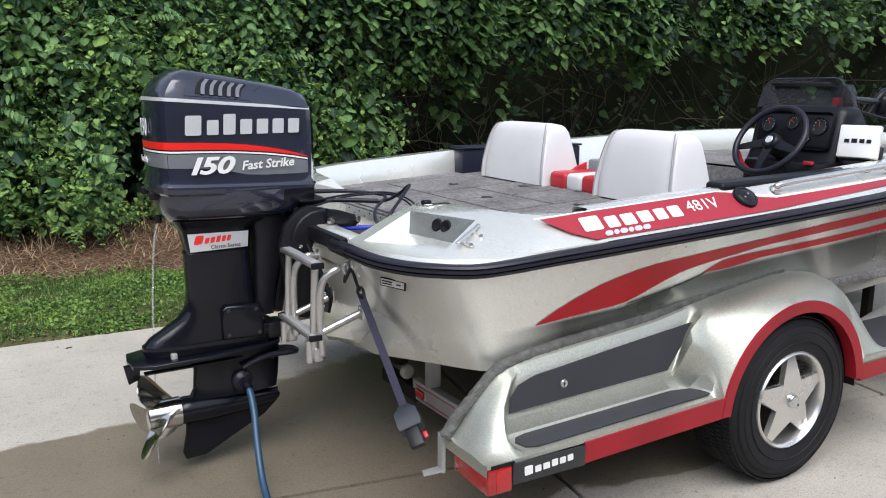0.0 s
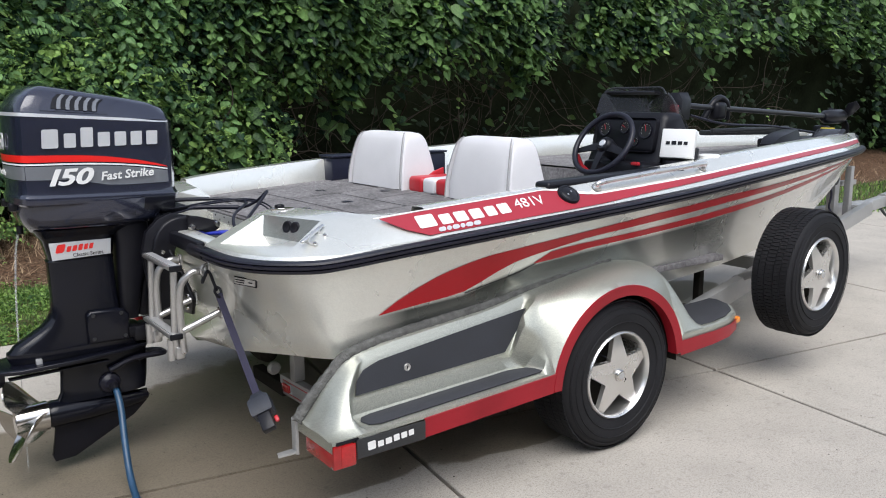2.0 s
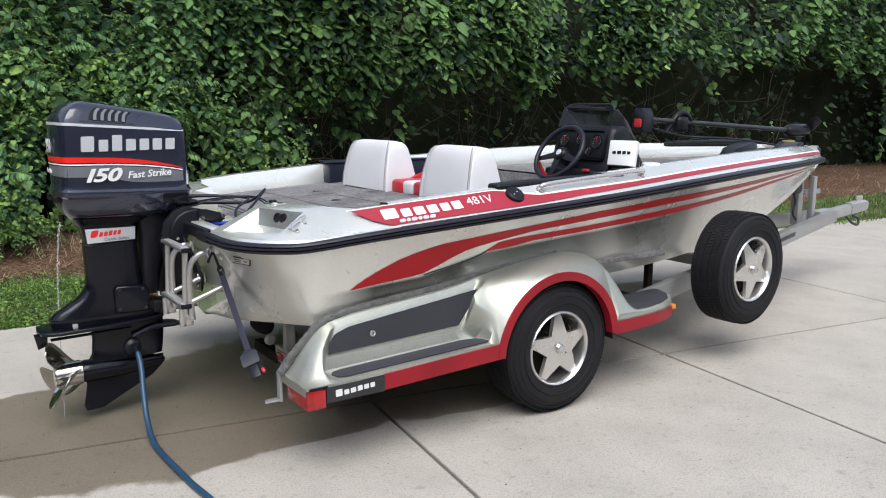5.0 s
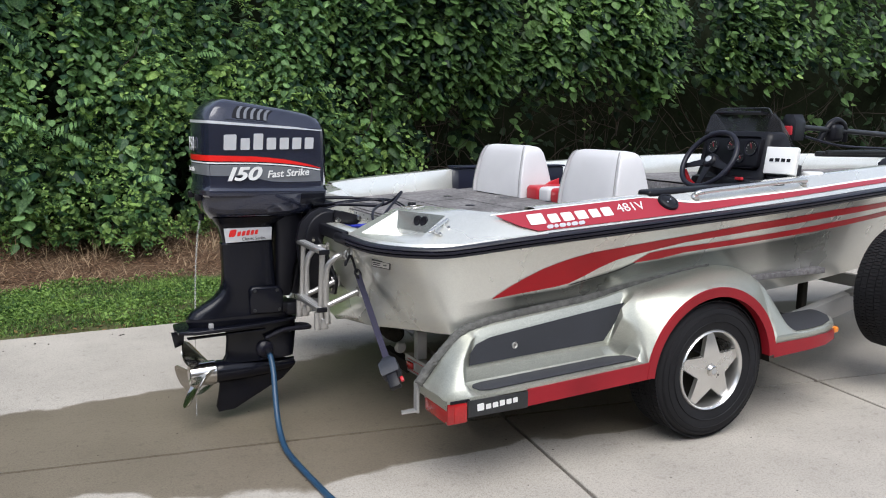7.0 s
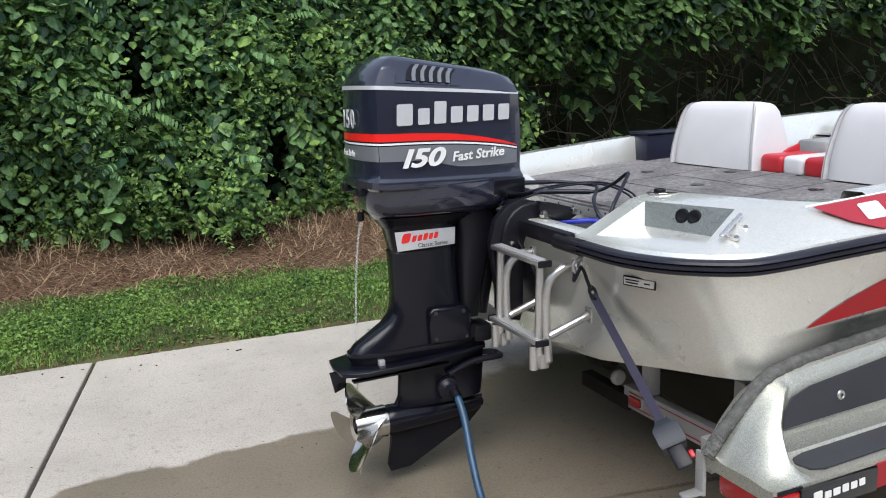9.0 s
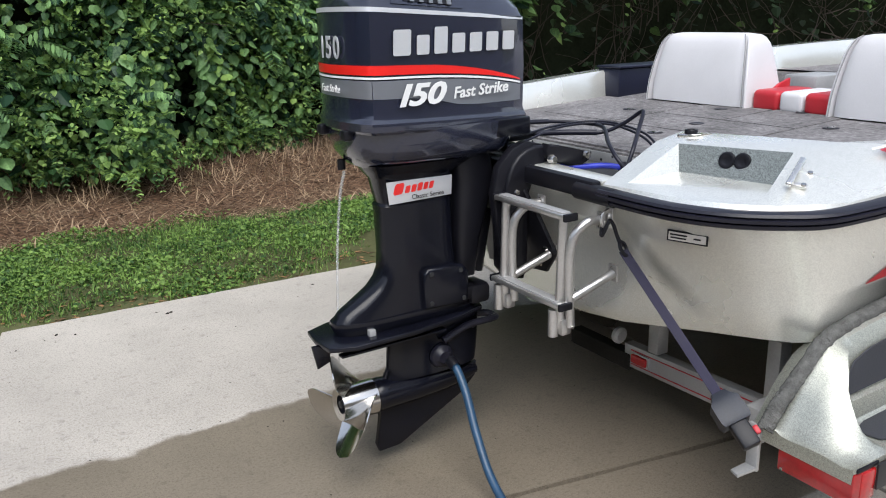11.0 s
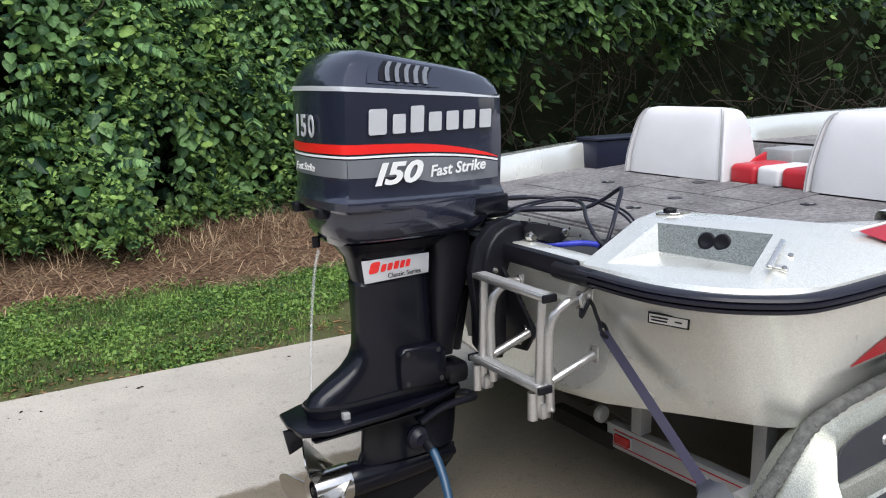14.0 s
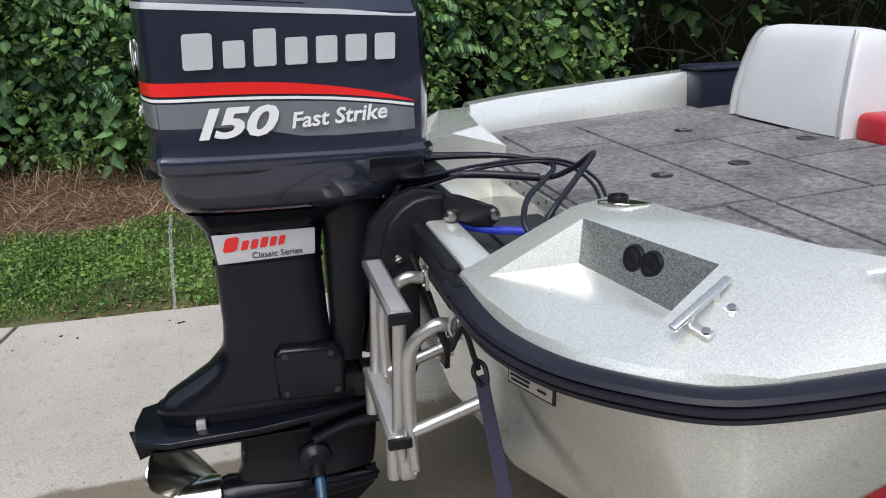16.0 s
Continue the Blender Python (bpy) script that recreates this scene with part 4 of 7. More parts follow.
for a in (-15, 195, 270):
    part("spoke", prism([(0.02, -0.024), (0.165, -0.014), (0.165, 0.014), (0.02, 0.024)], 0.008, lambda u, v, w: Vector((u * math.cos(radians(a)) - v * math.sin(radians(a)), u * math.sin(radians(a)) + v * math.cos(radians(a)), w - 0.018)), 0.003), M_BLACK, sw)
hubm = part("hub", lathe([(0.0, 0.006), (0.03, 0.004), (0.042, -0.008), (0.045, -0.03), (0.03, -0.16), (0.0, -0.16)], 28, "z"), M_BLACK, sw)
part("emblem", lathe([(0.0, 0.008), (0.017, 0.007), (0.02, 0.003)], 20, "z"), M_SILVERP, hubm)
part("red_lever", tube([(0.56, -0.42, 1.10), (0.53, -0.40, 1.13), (0.51, -0.39, 1.19)], [0.012, 0.014, 0.010], 10), M_REDV, con, "red cap under the wheel")
fs = thing("fish_finder", "white covered fish finder display on a black bracket", "display", at=pose(0.715, -0.850, 1.180, 0, 13, 16))
part("cover", box(0, 0, 0.075, 0.035, 0.165, 0.142, 0.006, 3), M_WHITEP, fs, "white plastic cover")
mark(fs, M_BLACK, (-0.0187, 0.056, 0.068), (0, -1, 0), (0, 0, 1), [0.024, 0.027, 0.024, 0.022], 0.005, [0.017, 0.019, 0.018, 0.017])
part("bracket", box(0.035, -0.005, 0.02, 0.03, 0.17, 0.09, 0.008), M_BLACK, fs)
part("foot", box(0.03, 0, -0.02, 0.09, 0.1, 0.02, 0.006), M_BLACK, fs)
tr = thing("round_transducer_box", "small white round fitting on the gunwale", "fitting", at=pose(0.895, -0.905, 1.160))
part("drum", lathe([(0.0, 0.040), (0.045, 0.040), (0.052, 0.034), (0.054, 0.0)], 24, "z"), M_WHITEP, tr)

# ---- bow trolling motor ----
tm = thing("trolling_motor", "black bow-mounted trolling motor folded down on the deck", "trolling motor")
a, b = Vector((1.84, 0.0, 1.425)), Vector((3.70, 0.0, 1.322))
part("shaft", tube([a, a.lerp(b, 0.5), b], 0.018, 12), M_DARKMET, tm)
part("head", loft([[(1.80 + dx, y * s, 1.425 + z * s) for y, z in ((-0.05, -0.09), (0.05, -0.09), (0.06, 0.03), (0.03, 0.08), (-0.03, 0.08), (-0.06, 0.03))] for dx, s in ((-0.05, 0.6), (-0.03, 1.0), (0.06, 1.0), (0.09, 0.6))]), M_BLACK, tm)
part("control_light", box(1.745, -0.02, 1.40, 0.02, 0.06, 0.06, 0.008), M_REDV, tm, "red rear panel")
part("collar", box(2.22, 0.0, 1.385, 0.12, 0.09, 0.12, 0.03, 3), M_BLACK, tm)
part("arch", tube(spline([(2.10, 0.02, 1.33), (2.16, 0.0, 1.43), (2.24, 0, 1.47), (2.32, 0, 1.43), (2.36, 0.02, 1.33)]), 0.022, 10), M_BLACK, tm)
part("mount_arm", box(2.55, 0.04, 1.285, 0.9, 0.06, 0.035, 0.01), M_DARKMET, tm, at=pose(0, 0, 0, 0, 1.2, 0))
part("mount_arm", box(2.55, -0.05, 1.255, 0.9, 0.03, 0.03, 0.008), M_DARKMET, tm)
part("base", box(3.40, 0, 1.140, 1.1, 0.20, 0.08, 0.02), M_BLACK, tm)
part("lower_unit", lathe([(0.0, 0.0), (0.03, 0.01), (0.052, 0.05), (0.055, 0.26), (0.03, 0.32), (0, 0.33)], 20, "x"), M_BLACK, tm, at=pose(3.55, 0.0, 1.322))
for k, ang in enumerate((20, 140, 260)):
    part("blade", prism([(0.02, -0.02), (0.09, -0.05), (0.15, -0.03), (0.14, 0.02), (0.06, 0.03), (0.02, 0.02)], 0.008, lambda u, v, w: Vector((w + v * 0.5, u * math.cos(radians(ang)) - v * math.sin(radians(ang)), u * math.sin(radians(ang)) + v * math.cos(radians(ang)))), 0.002), M_BLACK, tm, at=pose(3.86, 0, 1.322))
part("deck_strut", box(3.55, 0.0, 1.20, 0.10, 0.1, 0.12, 0.02), M_BLACK, tm)
part("cable", tube(spline([(1.9, -0.03, 1.36), (2.2, -0.08, 1.30), (2.8, -0.06, 1.27), (3.4, -0.1, 1.2)]), 0.008, 8), M_RUB, tm)
fp = thing("foot_pedal", "black foot pedal of the trolling motor on the bow deck", "foot pedal", at=pose(2.62, -0.22, 1.115, 0, 0, 4))
part("base", box(0, 0, 0.01, 0.42, 0.2, 0.03, 0.01), M_BLACK, fp)
part("pedal", loft([[(x, -w, z), (x, w, z), (x, w * 0.8, z + h), (x, -w * 0.8, z + h)] for x, w, z, h in ((-0.17, 0.05, 0.03, 0.02), (-0.10, 0.075, 0.035, 0.06), (0.02, 0.08, 0.06, 0.06), (0.14, 0.07, 0.09, 0.05), (0.2, 0.045, 0.10, 0.02))]), M_BLACK, fp)
bd = thing("bow_display", "dark grey display unit lying at the bow", "display", at=pose(3.28, -0.20, 1.165, 0, -22, 12))
part("case", box(0, 0, 0.02, 0.22, 0.2, 0.05, 0.015), M_BLACK, bd)
part("screen", box(-0.0, 0, 0.047, 0.17, 0.15, 0.004, 0.001), M_DIAL, bd)
part("label_bar", box(0.20, 0.06, 0.0, 0.03, 0.10, 0.004, 0.001), M_YELLOW, bd, "yellow label strip")
# ---- outboard motor ----
motor = thing("outboard_motor", "blue-black outboard motor with a red stripe, hung on the boat's transom", "outboard motor", at=pose(0, 0.028, 0))
HALF = [(-2.063, 0.0), (-2.061, -0.05), (-2.053, -0.10), (-2.040, -0.142), (-2.028, -0.168), (-2.022, -0.174), (-1.985, -0.179), (-1.90, -0.174), (-1.78, -0.162), (-1.65, -0.146), (-1.54, -0.13), (-1.495, -0.112), (-1.474, -0.075), (-1.465, 0.0)]
CZ = [1.092, 1.100, 1.122, 1.132, 1.150, 1.28, 1.415, 1.430, 1.455, 1.495, 1.522, 1.538, 1.546]
CS = [0.985, 1.015, 1.02, 1.0, 0.985, 0.995, 0.985, 0.98, 0.97, 0.95, 0.915, 0.86, 0.70]
CY = [1.0, 1.0, 1.0, 1.0, 1.0, 1.0, 1.0, 1.0, 0.965, 0.885, 0.80, 0.70, 0.55]
CK = [0.03, 0.03, 0.035, 0.035, 0.04, 0.05, 0.062, 0.065, 0.085, 0.12, 0.14, 0.155, 0.16]


def cowl_half(z):
    """Starboard half of the cowling's outline at the nominal height z."""
    s, k = lerp(z, CZ, CS), lerp(z, CZ, CK)
    out = []
    for x, y in HALF:
        back = 1 - 0.30 * (max(0, z - 1.43) / 0.116) ** 1.7 if x < -1.80 else 1
        px = -1.80 + (x + 1.80) * s * back
        drop = k * (px + 2.03) + (0.35 * max(0, px + 1.62) ** 1.6 if z > 1.43 else 0)
        out.append(Vector((px, y * s * lerp(z, CZ, CY), z - drop)))
    return out


def cowl_ring(z):
    h = cowl_half(z)
    return h + [Vector((p.x, -p.y, p.z)) for p in reversed(h[1:-1])]


def cowl_at(s, z, off=0.0015, side=-1):
    """A point on the cowling at arc length s from the middle of its rear, a little proud."""
    h = cowl_half(z)
    run = 0
    for a, b in zip(h, h[1:]):
        d = math.hypot(b.x - a.x, b.y - a.y)
        if run + d >= s or b is h[-1]:
            t = min(1, (s - run) / d)
            p = a.lerp(b, t)
            n = Vector((-(b.y - a.y), b.x - a.x, 0)).normalized()
            if n.dot(Vector((p.x + 1.8, p.y, 0))) < 0:
                n = -n
            p = p + n * off
            return Vector((p.x, p.y * -side, p.z))
        run += d


rows = []
for i in range(len(CZ) - 1):
    for k in range(3):
        rows.append(cowl_ring(CZ[i] + (CZ[i + 1] - CZ[i]) * k / 3))
rows.append(cowl_ring(CZ[-1]))
COWL_AT = pose(-1.569, 0.029, 0, 0, 0, -0.73) @ Matrix.Diagonal((1.037, 1.035, 1, 1)) @ pose(1.6, 0, 0)
cowl = part("cowling", mesh_bm("cowling", loft(rows), True, 30), M_MOTOR, motor, "glossy blue-black engine cowling", at=COWL_AT)


def cowl_band(name, table, material, off, label="", n=60):
    """A painted band: rows of (s, lower z, upper z), on both sides and round the rear."""
    ss, lo, hi = zip(*table)
    rings = []
    for i in range(-n, n + 1):
        s = ss[-1] * abs(i) / n
        zl, zh = lerp(s, ss, lo), lerp(s, ss, hi)
        rings.append([cowl_at(s, zl + (zh - zl) * k / 2, off, -1 if i <= 0 else 1) for k in range(3)])
    part(name, loft(rings, closed=False), material, cowl, label)


cowl_band("silver_line", [(0.0, 1.419, 1.432), (0.70, 1.419, 1.430)], M_SILVERP, 0.002, "thin silver line")
BAND_S = (0.0, 0.20, 0.30, 0.38, 0.45, 0.52, 0.58, 0.64, 0.69)
RED_LOW = (1.252, 1.254, 1.257, 1.258, 1.257, 1.254, 1.249, 1.242, 1.234)
RED_HIGH = (1.277, 1.280, 1.282, 1.282, 1.279, 1.272, 1.263, 1.251, 1.237)
cowl_band("red_stripe", list(zip(BAND_S, RED_LOW, RED_HIGH)), M_BRED, 0.002, "bright red stripe")
cowl_band("white_line", [(q, a - 0.011, a - 0.005) for q, a in zip(BAND_S, RED_LOW)], M_WHITEP, 0.002)
cowl_band("grey_band", [(q, g, a - 0.015) for q, g, a in zip(BAND_S, (1.190, 1.190, 1.191, 1.182, 1.168, 1.166, 1.168, 1.170, 1.172), RED_LOW)], M_GREYP, 0.0015, "grey band")
# words and numbers on the side and the rear
u = cowl_at(0.6, 1.32) - cowl_at(0.25, 1.32)
u.z += 0.02
mark(cowl, M_SILVERP, cowl_at(0.238, 1.305, 0.009), u, (0, 0, 1), [0.064, 0.047, 0.050, 0.050, 0.049, 0.049, 0.049], 0.010, [0.072, 0.055, 0.076, 0.056, 0.056, 0.056, 0.056], 0.1, 0.06)
def digits(material, m, size, step, shear, bold, label, sx):
    for k, ch in enumerate("150"):
        part("power_digit", text_mesh(ch, size, 0.001, shear, "CENTER", bold), material, cowl, label, at=m @ pose((-0.80, 0.0, 1.02)[k] * step, 0, 0) @ Matrix.Diagonal((sx, 1.02, 1, 1)))


digits(M_WHITEP, frame_at(cowl_at(0.304, 1.173, 0.008), u, cowl_at(0.3, 1.25) - cowl_at(0.3, 1.16)), 0.080, 0.056, 0.30, 0.0025, "white slanted digit of the power number", 1.46)
part("series_name", text_mesh("Fast Strike", 0.043, 0.0008, 0.22, bold=0.0008), M_WHITEP, cowl, "white slanted series name", at=frame_at(cowl_at(0.426, 1.186, 0.008), u + Vector((0, 0, 0.012)), cowl_at(0.5, 1.25) - cowl_at(0.5, 1.16)) @ Matrix.Diagonal((1.08, 1.05, 1, 1)))
digits(M_SILVERP, frame_at((-2.0645, 0.0, 1.297), (0, -1, 0), (0, 0, 1)), 0.084, 0.052, 0.0, 0.0012, "silver digit on the rear", 1.0)
part("series_name", text_mesh("Fast Strike", 0.03, 0.0008, 0.2, "CENTER"), M_WHITEP, cowl, at=frame_at((-2.0655, 0.0, 1.203), (0, -1, 0), (0, 0, 1)))
# vent panel on each shoulder
def cowl_quad(s0, s1, z0, z1, off, side, lean=0.0, ns=4, nz=3):
    """A patch of the cowling, a little proud, leaning back towards the top."""
    rows = [[cowl_at(s0 + (s1 - s0) * i / ns + lean * k / nz, z0 + (z1 - z0) * k / nz, off, side) for k in range(nz + 1)] for i in range(ns + 1)]
    b = loft(rows, closed=False)
    ex = bmesh.ops.extrude_face_region(b, geom=list(b.faces))
    mid = Vector((-1.8, 0, 1.4))
    for v in ex["geom"]:
        if isinstance(v, bmesh.types.BMVert):
            d = mid - v.co
            d.z = 0
            v.co += d.normalized() * 0.004
    return b


for side in (-1, 1):
    vp = part("vent_panel", cowl_quad(0.232, 0.462, 1.444, 1.524, 0.0035, side, -0.045, 10), M_MOTOR, cowl, "raised vent panel")
    # black patch in place of the slots' shade
    part("vent_pit", cowl_quad(0.262, 0.418, 1.454, 1.516, 0.0055, side, -0.045, 10), M_BLACK, vp, "cooling slots, their shade a flat black patch")
    for k in range(5):
        s0 = 0.280 + 0.030 * k
        # grey instead of cowl paint: the light on the fins is in their colour
        part("vent_fin", cowl_quad(s0, s0 + 0.013, 1.454, 1.516, 0.0095, side, -0.052, 2), M_GREYP, vp, "slanted vent fin, greyed for the light it catches")


def oval(z, x0, x1, hy, pw=3.2, n=28, tilt=0.0, cy=0.0):
    out = []
    cx, hx = (x0 + x1) / 2, (x1 - x0) / 2
    for k in range(n):
        a = 2 * math.pi * k / n
        c, s = math.cos(a), math.sin(a)
        x = cx + hx * math.copysign(abs(c) ** (2 / pw), c)
        out.append(Vector((x, cy + hy * math.copysign(abs(s) ** (2 / pw), s), z + tilt * (x - cx))))
    return out


pan = part("lower_cowling", loft([oval(1.098, -2.05, -1.515, 0.168, 4), oval(1.06, -2.052, -1.52, 0.166, 4), oval(1.02, -2.035, -1.53, 0.155, 4), oval(1.0, -2.02, -1.55, 0.135, 4), oval(0.985, -2.01, -1.60, 0.11, 4)]), M_MOTOR, motor, "black lower engine cover", at=COWL_AT)
part("trim_block", box(-1.565, -0.152, 1.075, 0.12, 0.018, 0.055, 0.006), M_LREG, pan, at=pose(0, 0, 0))
for y in (-0.07, 0.10):
    part("latch", box(-2.055, y, 1.085, 0.03, 0.035, 0.03, 0.006), M_BLACK, pan)
part("neck", loft([oval(0.992, -1.990, -1.62, 0.10, 4), oval(0.965, -1.972, -1.66, 0.078, 4), oval(0.945, -1.955, -1.69, 0.062, 4), oval(0.87, -1.938, -1.70, 0.056, 4), oval(0.862, -1.945, -1.695, 0.058, 4)]), M_LREG, motor)
badge = part("badge", prism([(0, 0), (0.222, 0.006), (0.226, 0.066), (-0.008, 0.068)], 0.003, lambda a, b, c: Vector((-1.930 + a * 0.96, -0.0605 - c, 0.872 + b)), 0.0008), M_SILVERP, motor, "silver badge with red script and black words")
mark(badge, M_BRED, (-1.918, -0.0645, 0.899), (1, 0, 0.06), (0, 0, 1), [0.036, 0.018, 0.018, 0.018, 0.016, 0.016], 0.003, [0.034, 0.022, 0.022, 0.024, 0.022, 0.022], 0.2, 0.35)
part("badge_words", text_mesh("Classic Series", 0.0205, 0.0006, 0), M_BLACK, badge, "black words", at=frame_at((-1.856, -0.0645, 0.880), (1, 0, 0.02), (0, 0, 1)))
leg = part("leg", loft([oval(0.865, -1.942, -1.70, 0.058, 4), oval(0.72, -1.938, -1.695, 0.058, 4), oval(0.665, -1.942, -1.69, 0.058, 4), oval(0.635, -1.955, -1.685, 0.058, 4), oval(0.605, -1.985, -1.68, 0.058, 3.6), oval(0.575, -2.035, -1.665, 0.059, 3.2), oval(0.545, -2.085, -1.64, 0.06, 3), oval(0.525, -2.105, -1.615, 0.062, 3, tilt=0.02)]), M_LREG, motor, "black exhaust leg")
cov = part("leg_cover", prism([(-1.828, 0.528), (-1.672, 0.522), (-1.668, 0.628), (-1.690, 0.652), (-1.815, 0.658), (-1.830, 0.640)], 0.040, lambda a, b, c: Vector((a, -0.042 - c, b)), 0.010, seg=3), M_LREG, leg)
for x, z in ((-1.806, 0.640), (-1.700, 0.636), (-1.808, 0.545), (-1.690, 0.542)):
    part("bolt", lathe([(0.0, -0.005), (0.007, -0.004), (0.008, 0.0)], 10), M_DARKMET, cov, at=pose(x, -0.082, z))
part("lip", loft([oval(0.526, -2.11, -1.61, 0.068, 3, tilt=0.02), oval(0.514, -2.112, -1.605, 0.07, 3, tilt=0.02), oval(0.486, -2.10, -1.61, 0.06, 3, tilt=0.02)]), M_LREG, leg)
cav = part("cavitation_plate", prism([(-2.185, 0.0), (-2.175, -0.085), (-2.10, -0.118), (-1.90, -0.112), (-1.72, -0.085), (-1.62, -0.05), (-1.60, 0), (-1.62, 0.05), (-1.72, 0.085), (-1.90, 0.112), (-2.10, 0.118), (-2.175, 0.085)], 0.016, lambda a, b, c: Vector((a + 0.018, b, 0.468 + c + 0.02 * (a + 1.9))), 0.004), M_LREG, motor)
part("trim_tab", prism([(-2.18, 0.46), (-2.12, 0.46), (-2.125, 0.40), (-2.165, 0.385)], 0.014, lambda a, b, c: Vector((a, -0.007 + c, b)), 0.003), M_LREG, cav)
part("anode", box(-2.010, -0.066, 0.484, 0.022, 0.02, 0.032, 0.003), M_GALV, cav, "grey zinc anode")
part("side_fin", box(-1.93, -0.075, 0.487, 0.36, 0.03, 0.008, 0.002), M_LREG, cav, at=pose(0, 0, 0, 0, -1.2, 0))
low = part("gearcase", loft([oval(0.475, -1.935, -1.592, 0.045, 2.6), oval(0.40, -1.93, -1.592, 0.037, 2.4), oval(0.33, -1.935, -1.598, 0.036, 2.3), oval(0.29, -1.955, -1.605, 0.045, 2.2)]), M_LREG, motor, "black gearcase")
part("torpedo", lathe([(0.0, -1.590), (0.016, -1.60), (0.030, -1.64), (0.043, -1.73), (0.051, -1.84), (0.054, -1.95), (0.055, -1.972), (0.050, -1.985), (0.0, -1.985)], 28, "x"), M_LREG, low, at=pose(0, 0, 0.247))
part("skeg", prism([(-1.600, 0.275), (-1.606, 0.225), (-1.66, 0.175), (-1.90, 0.052), (-1.975, 0.048), (-1.985, 0.075), (-1.955, 0.22), (-1.955, 0.275)], 0.022, lambda a, b, c: Vector((a, -0.011 + c, b)), 0.006), M_LREG, low)
part("plug", lathe([(0.0, -0.005), (0.006, -0.005), (0.008, 0)], 10), M_DARKMET, low, at=pose(-1.63, -0.04, 0.42))
muff = part("flush_cup", lathe([(0.0, -0.02), (0.02, -0.02), (0.027, -0.010), (0.038, -0.004), (0.042, 0.006)], 24), M_RUB, low, "black rubber flushing cup", at=pose(-1.755, -0.047, 0.345))
part("clamp_wire", tube(spline([(-1.755, -0.055, 0.40), (-1.66, -0.05, 0.43), (-1.545, -0.03, 0.425), (-1.52, 0.0, 0.42), (-1.545, 0.03, 0.425), (-1.66, 0.05, 0.43)]), 0.012, 8), M_RUB, low)
# propeller
prop = part("propeller_hub", lathe([(0.030, -2.098), (0.050, -2.105), (0.055, -2.06), (0.058, -2.0), (0.058, -1.988), (0.0, -1.985)], 32, "x"), M_STEEL, motor, "polished steel propeller", at=pose(0, 0, 0.247))
part("hub_core", lathe([(0.0, -2.07), (0.022, -2.07), (0.03, -2.09), (0.044, -2.095)], 24, "x"), M_BLACK, prop)
part("nut", lathe([(0.0, -2.105), (0.012, -2.10), (0.014, -2.07)], 8, "x"), M_DARKMET, prop)
for k in range(3):
    base = radians(78 + 120 * k)
    grid = []
    for i in range(11):
        f = i / 10
        r = 0.050 + 0.115 * f
        half = radians(52) * (1.0 - 0.35 * f) * math.sqrt(max(0.0, 1 - (max(0, f - 0.45) / 0.56) ** 2.6))
        row = []
        for j in range(9):
            q = -1 + 2 * j / 8
            ang = base + half * q + 0.30 * f
            x = -2.045 - 0.058 * q * (half / radians(52)) - 0.085 * f
            row.append(Vector((x, r * math.cos(ang), r * math.sin(ang))))
        grid.append(row)
    b = loft(grid, closed=False)
    ex = bmesh.ops.extrude_face_region(b, geom=list(b.faces))
    for v in ex["geom"]:
        if isinstance(v, bmesh.types.BMVert):
            v.co.x += 0.004
    part("blade", b, M_STEEL, prop)
# bracket between leg and transom
br = part("swivel_bracket", loft([oval(1.0, -1.70, -1.56, 0.07, 4), oval(0.9, -1.69, -1.55, 0.075, 4), oval(0.72, -1.69, -1.60, 0.06, 4), oval(0.60, -1.69, -1.62, 0.055, 4)]), M_BLACK, motor, "black swivel and clamp bracket")
for y in (-0.135, 0.12):
    part("clamp_plate", prism([(-1.55, 1.01), (-1.50, 1.03), (-1.44, 1.015), (-1.435, 0.975), (-1.485, 0.955), (-1.512, 0.90), (-1.515, 0.62), (-1.555, 0.60), (-1.60, 0.72), (-1.62, 0.88), (-1.60, 0.96)], 0.035, lambda a, b, c: Vector((a, y - 0.0175 + c, b)), 0.006), M_BLACK, br)
part("tilt_tube", tube([(-1.430, -0.150, 0.972), (-1.430, 0.16, 0.985)], 0.020, 14), M_BLACK, br)
part("tube_nut", lathe([(0.0, -0.020), (0.010, -0.020), (0.015, -0.010), (0.016, 0.0)], 8), M_STEEL, br, at=pose(-1.430, -0.186, 0.972))
part("steering_cylinder", tube([(-1.385, -0.10, 0.955), (-1.385, 0.30, 0.955)], 0.017, 14), M_BLACK, br)
SHOULDER = [(-1.440, 1.018), (-1.485, 1.022), (-1.520, 1.014), (-1.550, 0.996), (-1.574, 0.970), (-1.590, 0.938), (-1.598, 0.900), (-1.600, 0.850), (-1.598, 0.640), (-1.575, 0.610), (-1.530, 0.600), (-1.516, 0.640), (-1.514, 0.880), (-1.508, 0.920), (-1.492, 0.950), (-1.468, 0.966), (-1.440, 0.972)]
part("swivel_arm", prism(SHOULDER, 0.080, lambda a, b, c: Vector((a + 0.016, -0.165 + c, b - 0.008)), 0.010, seg=3), M_BLACK, br, "smooth black clamp casting curving over the transom")
tp = part("transom_plate", prism([(0.13, 0.895), (-0.165, 0.885), (-0.205, 0.800), (-0.262, 0.690), (-0.20, 0.615), (0.13, 0.575)], 0.014, lambda a, b, c: Vector((lerp(b, [0.55, 0.75, 0.9], [-1.420, -1.452, -1.500]) - 0.012 - c, a, b)), 0.004), M_BLACK, br, "black mounting plate on the transom")
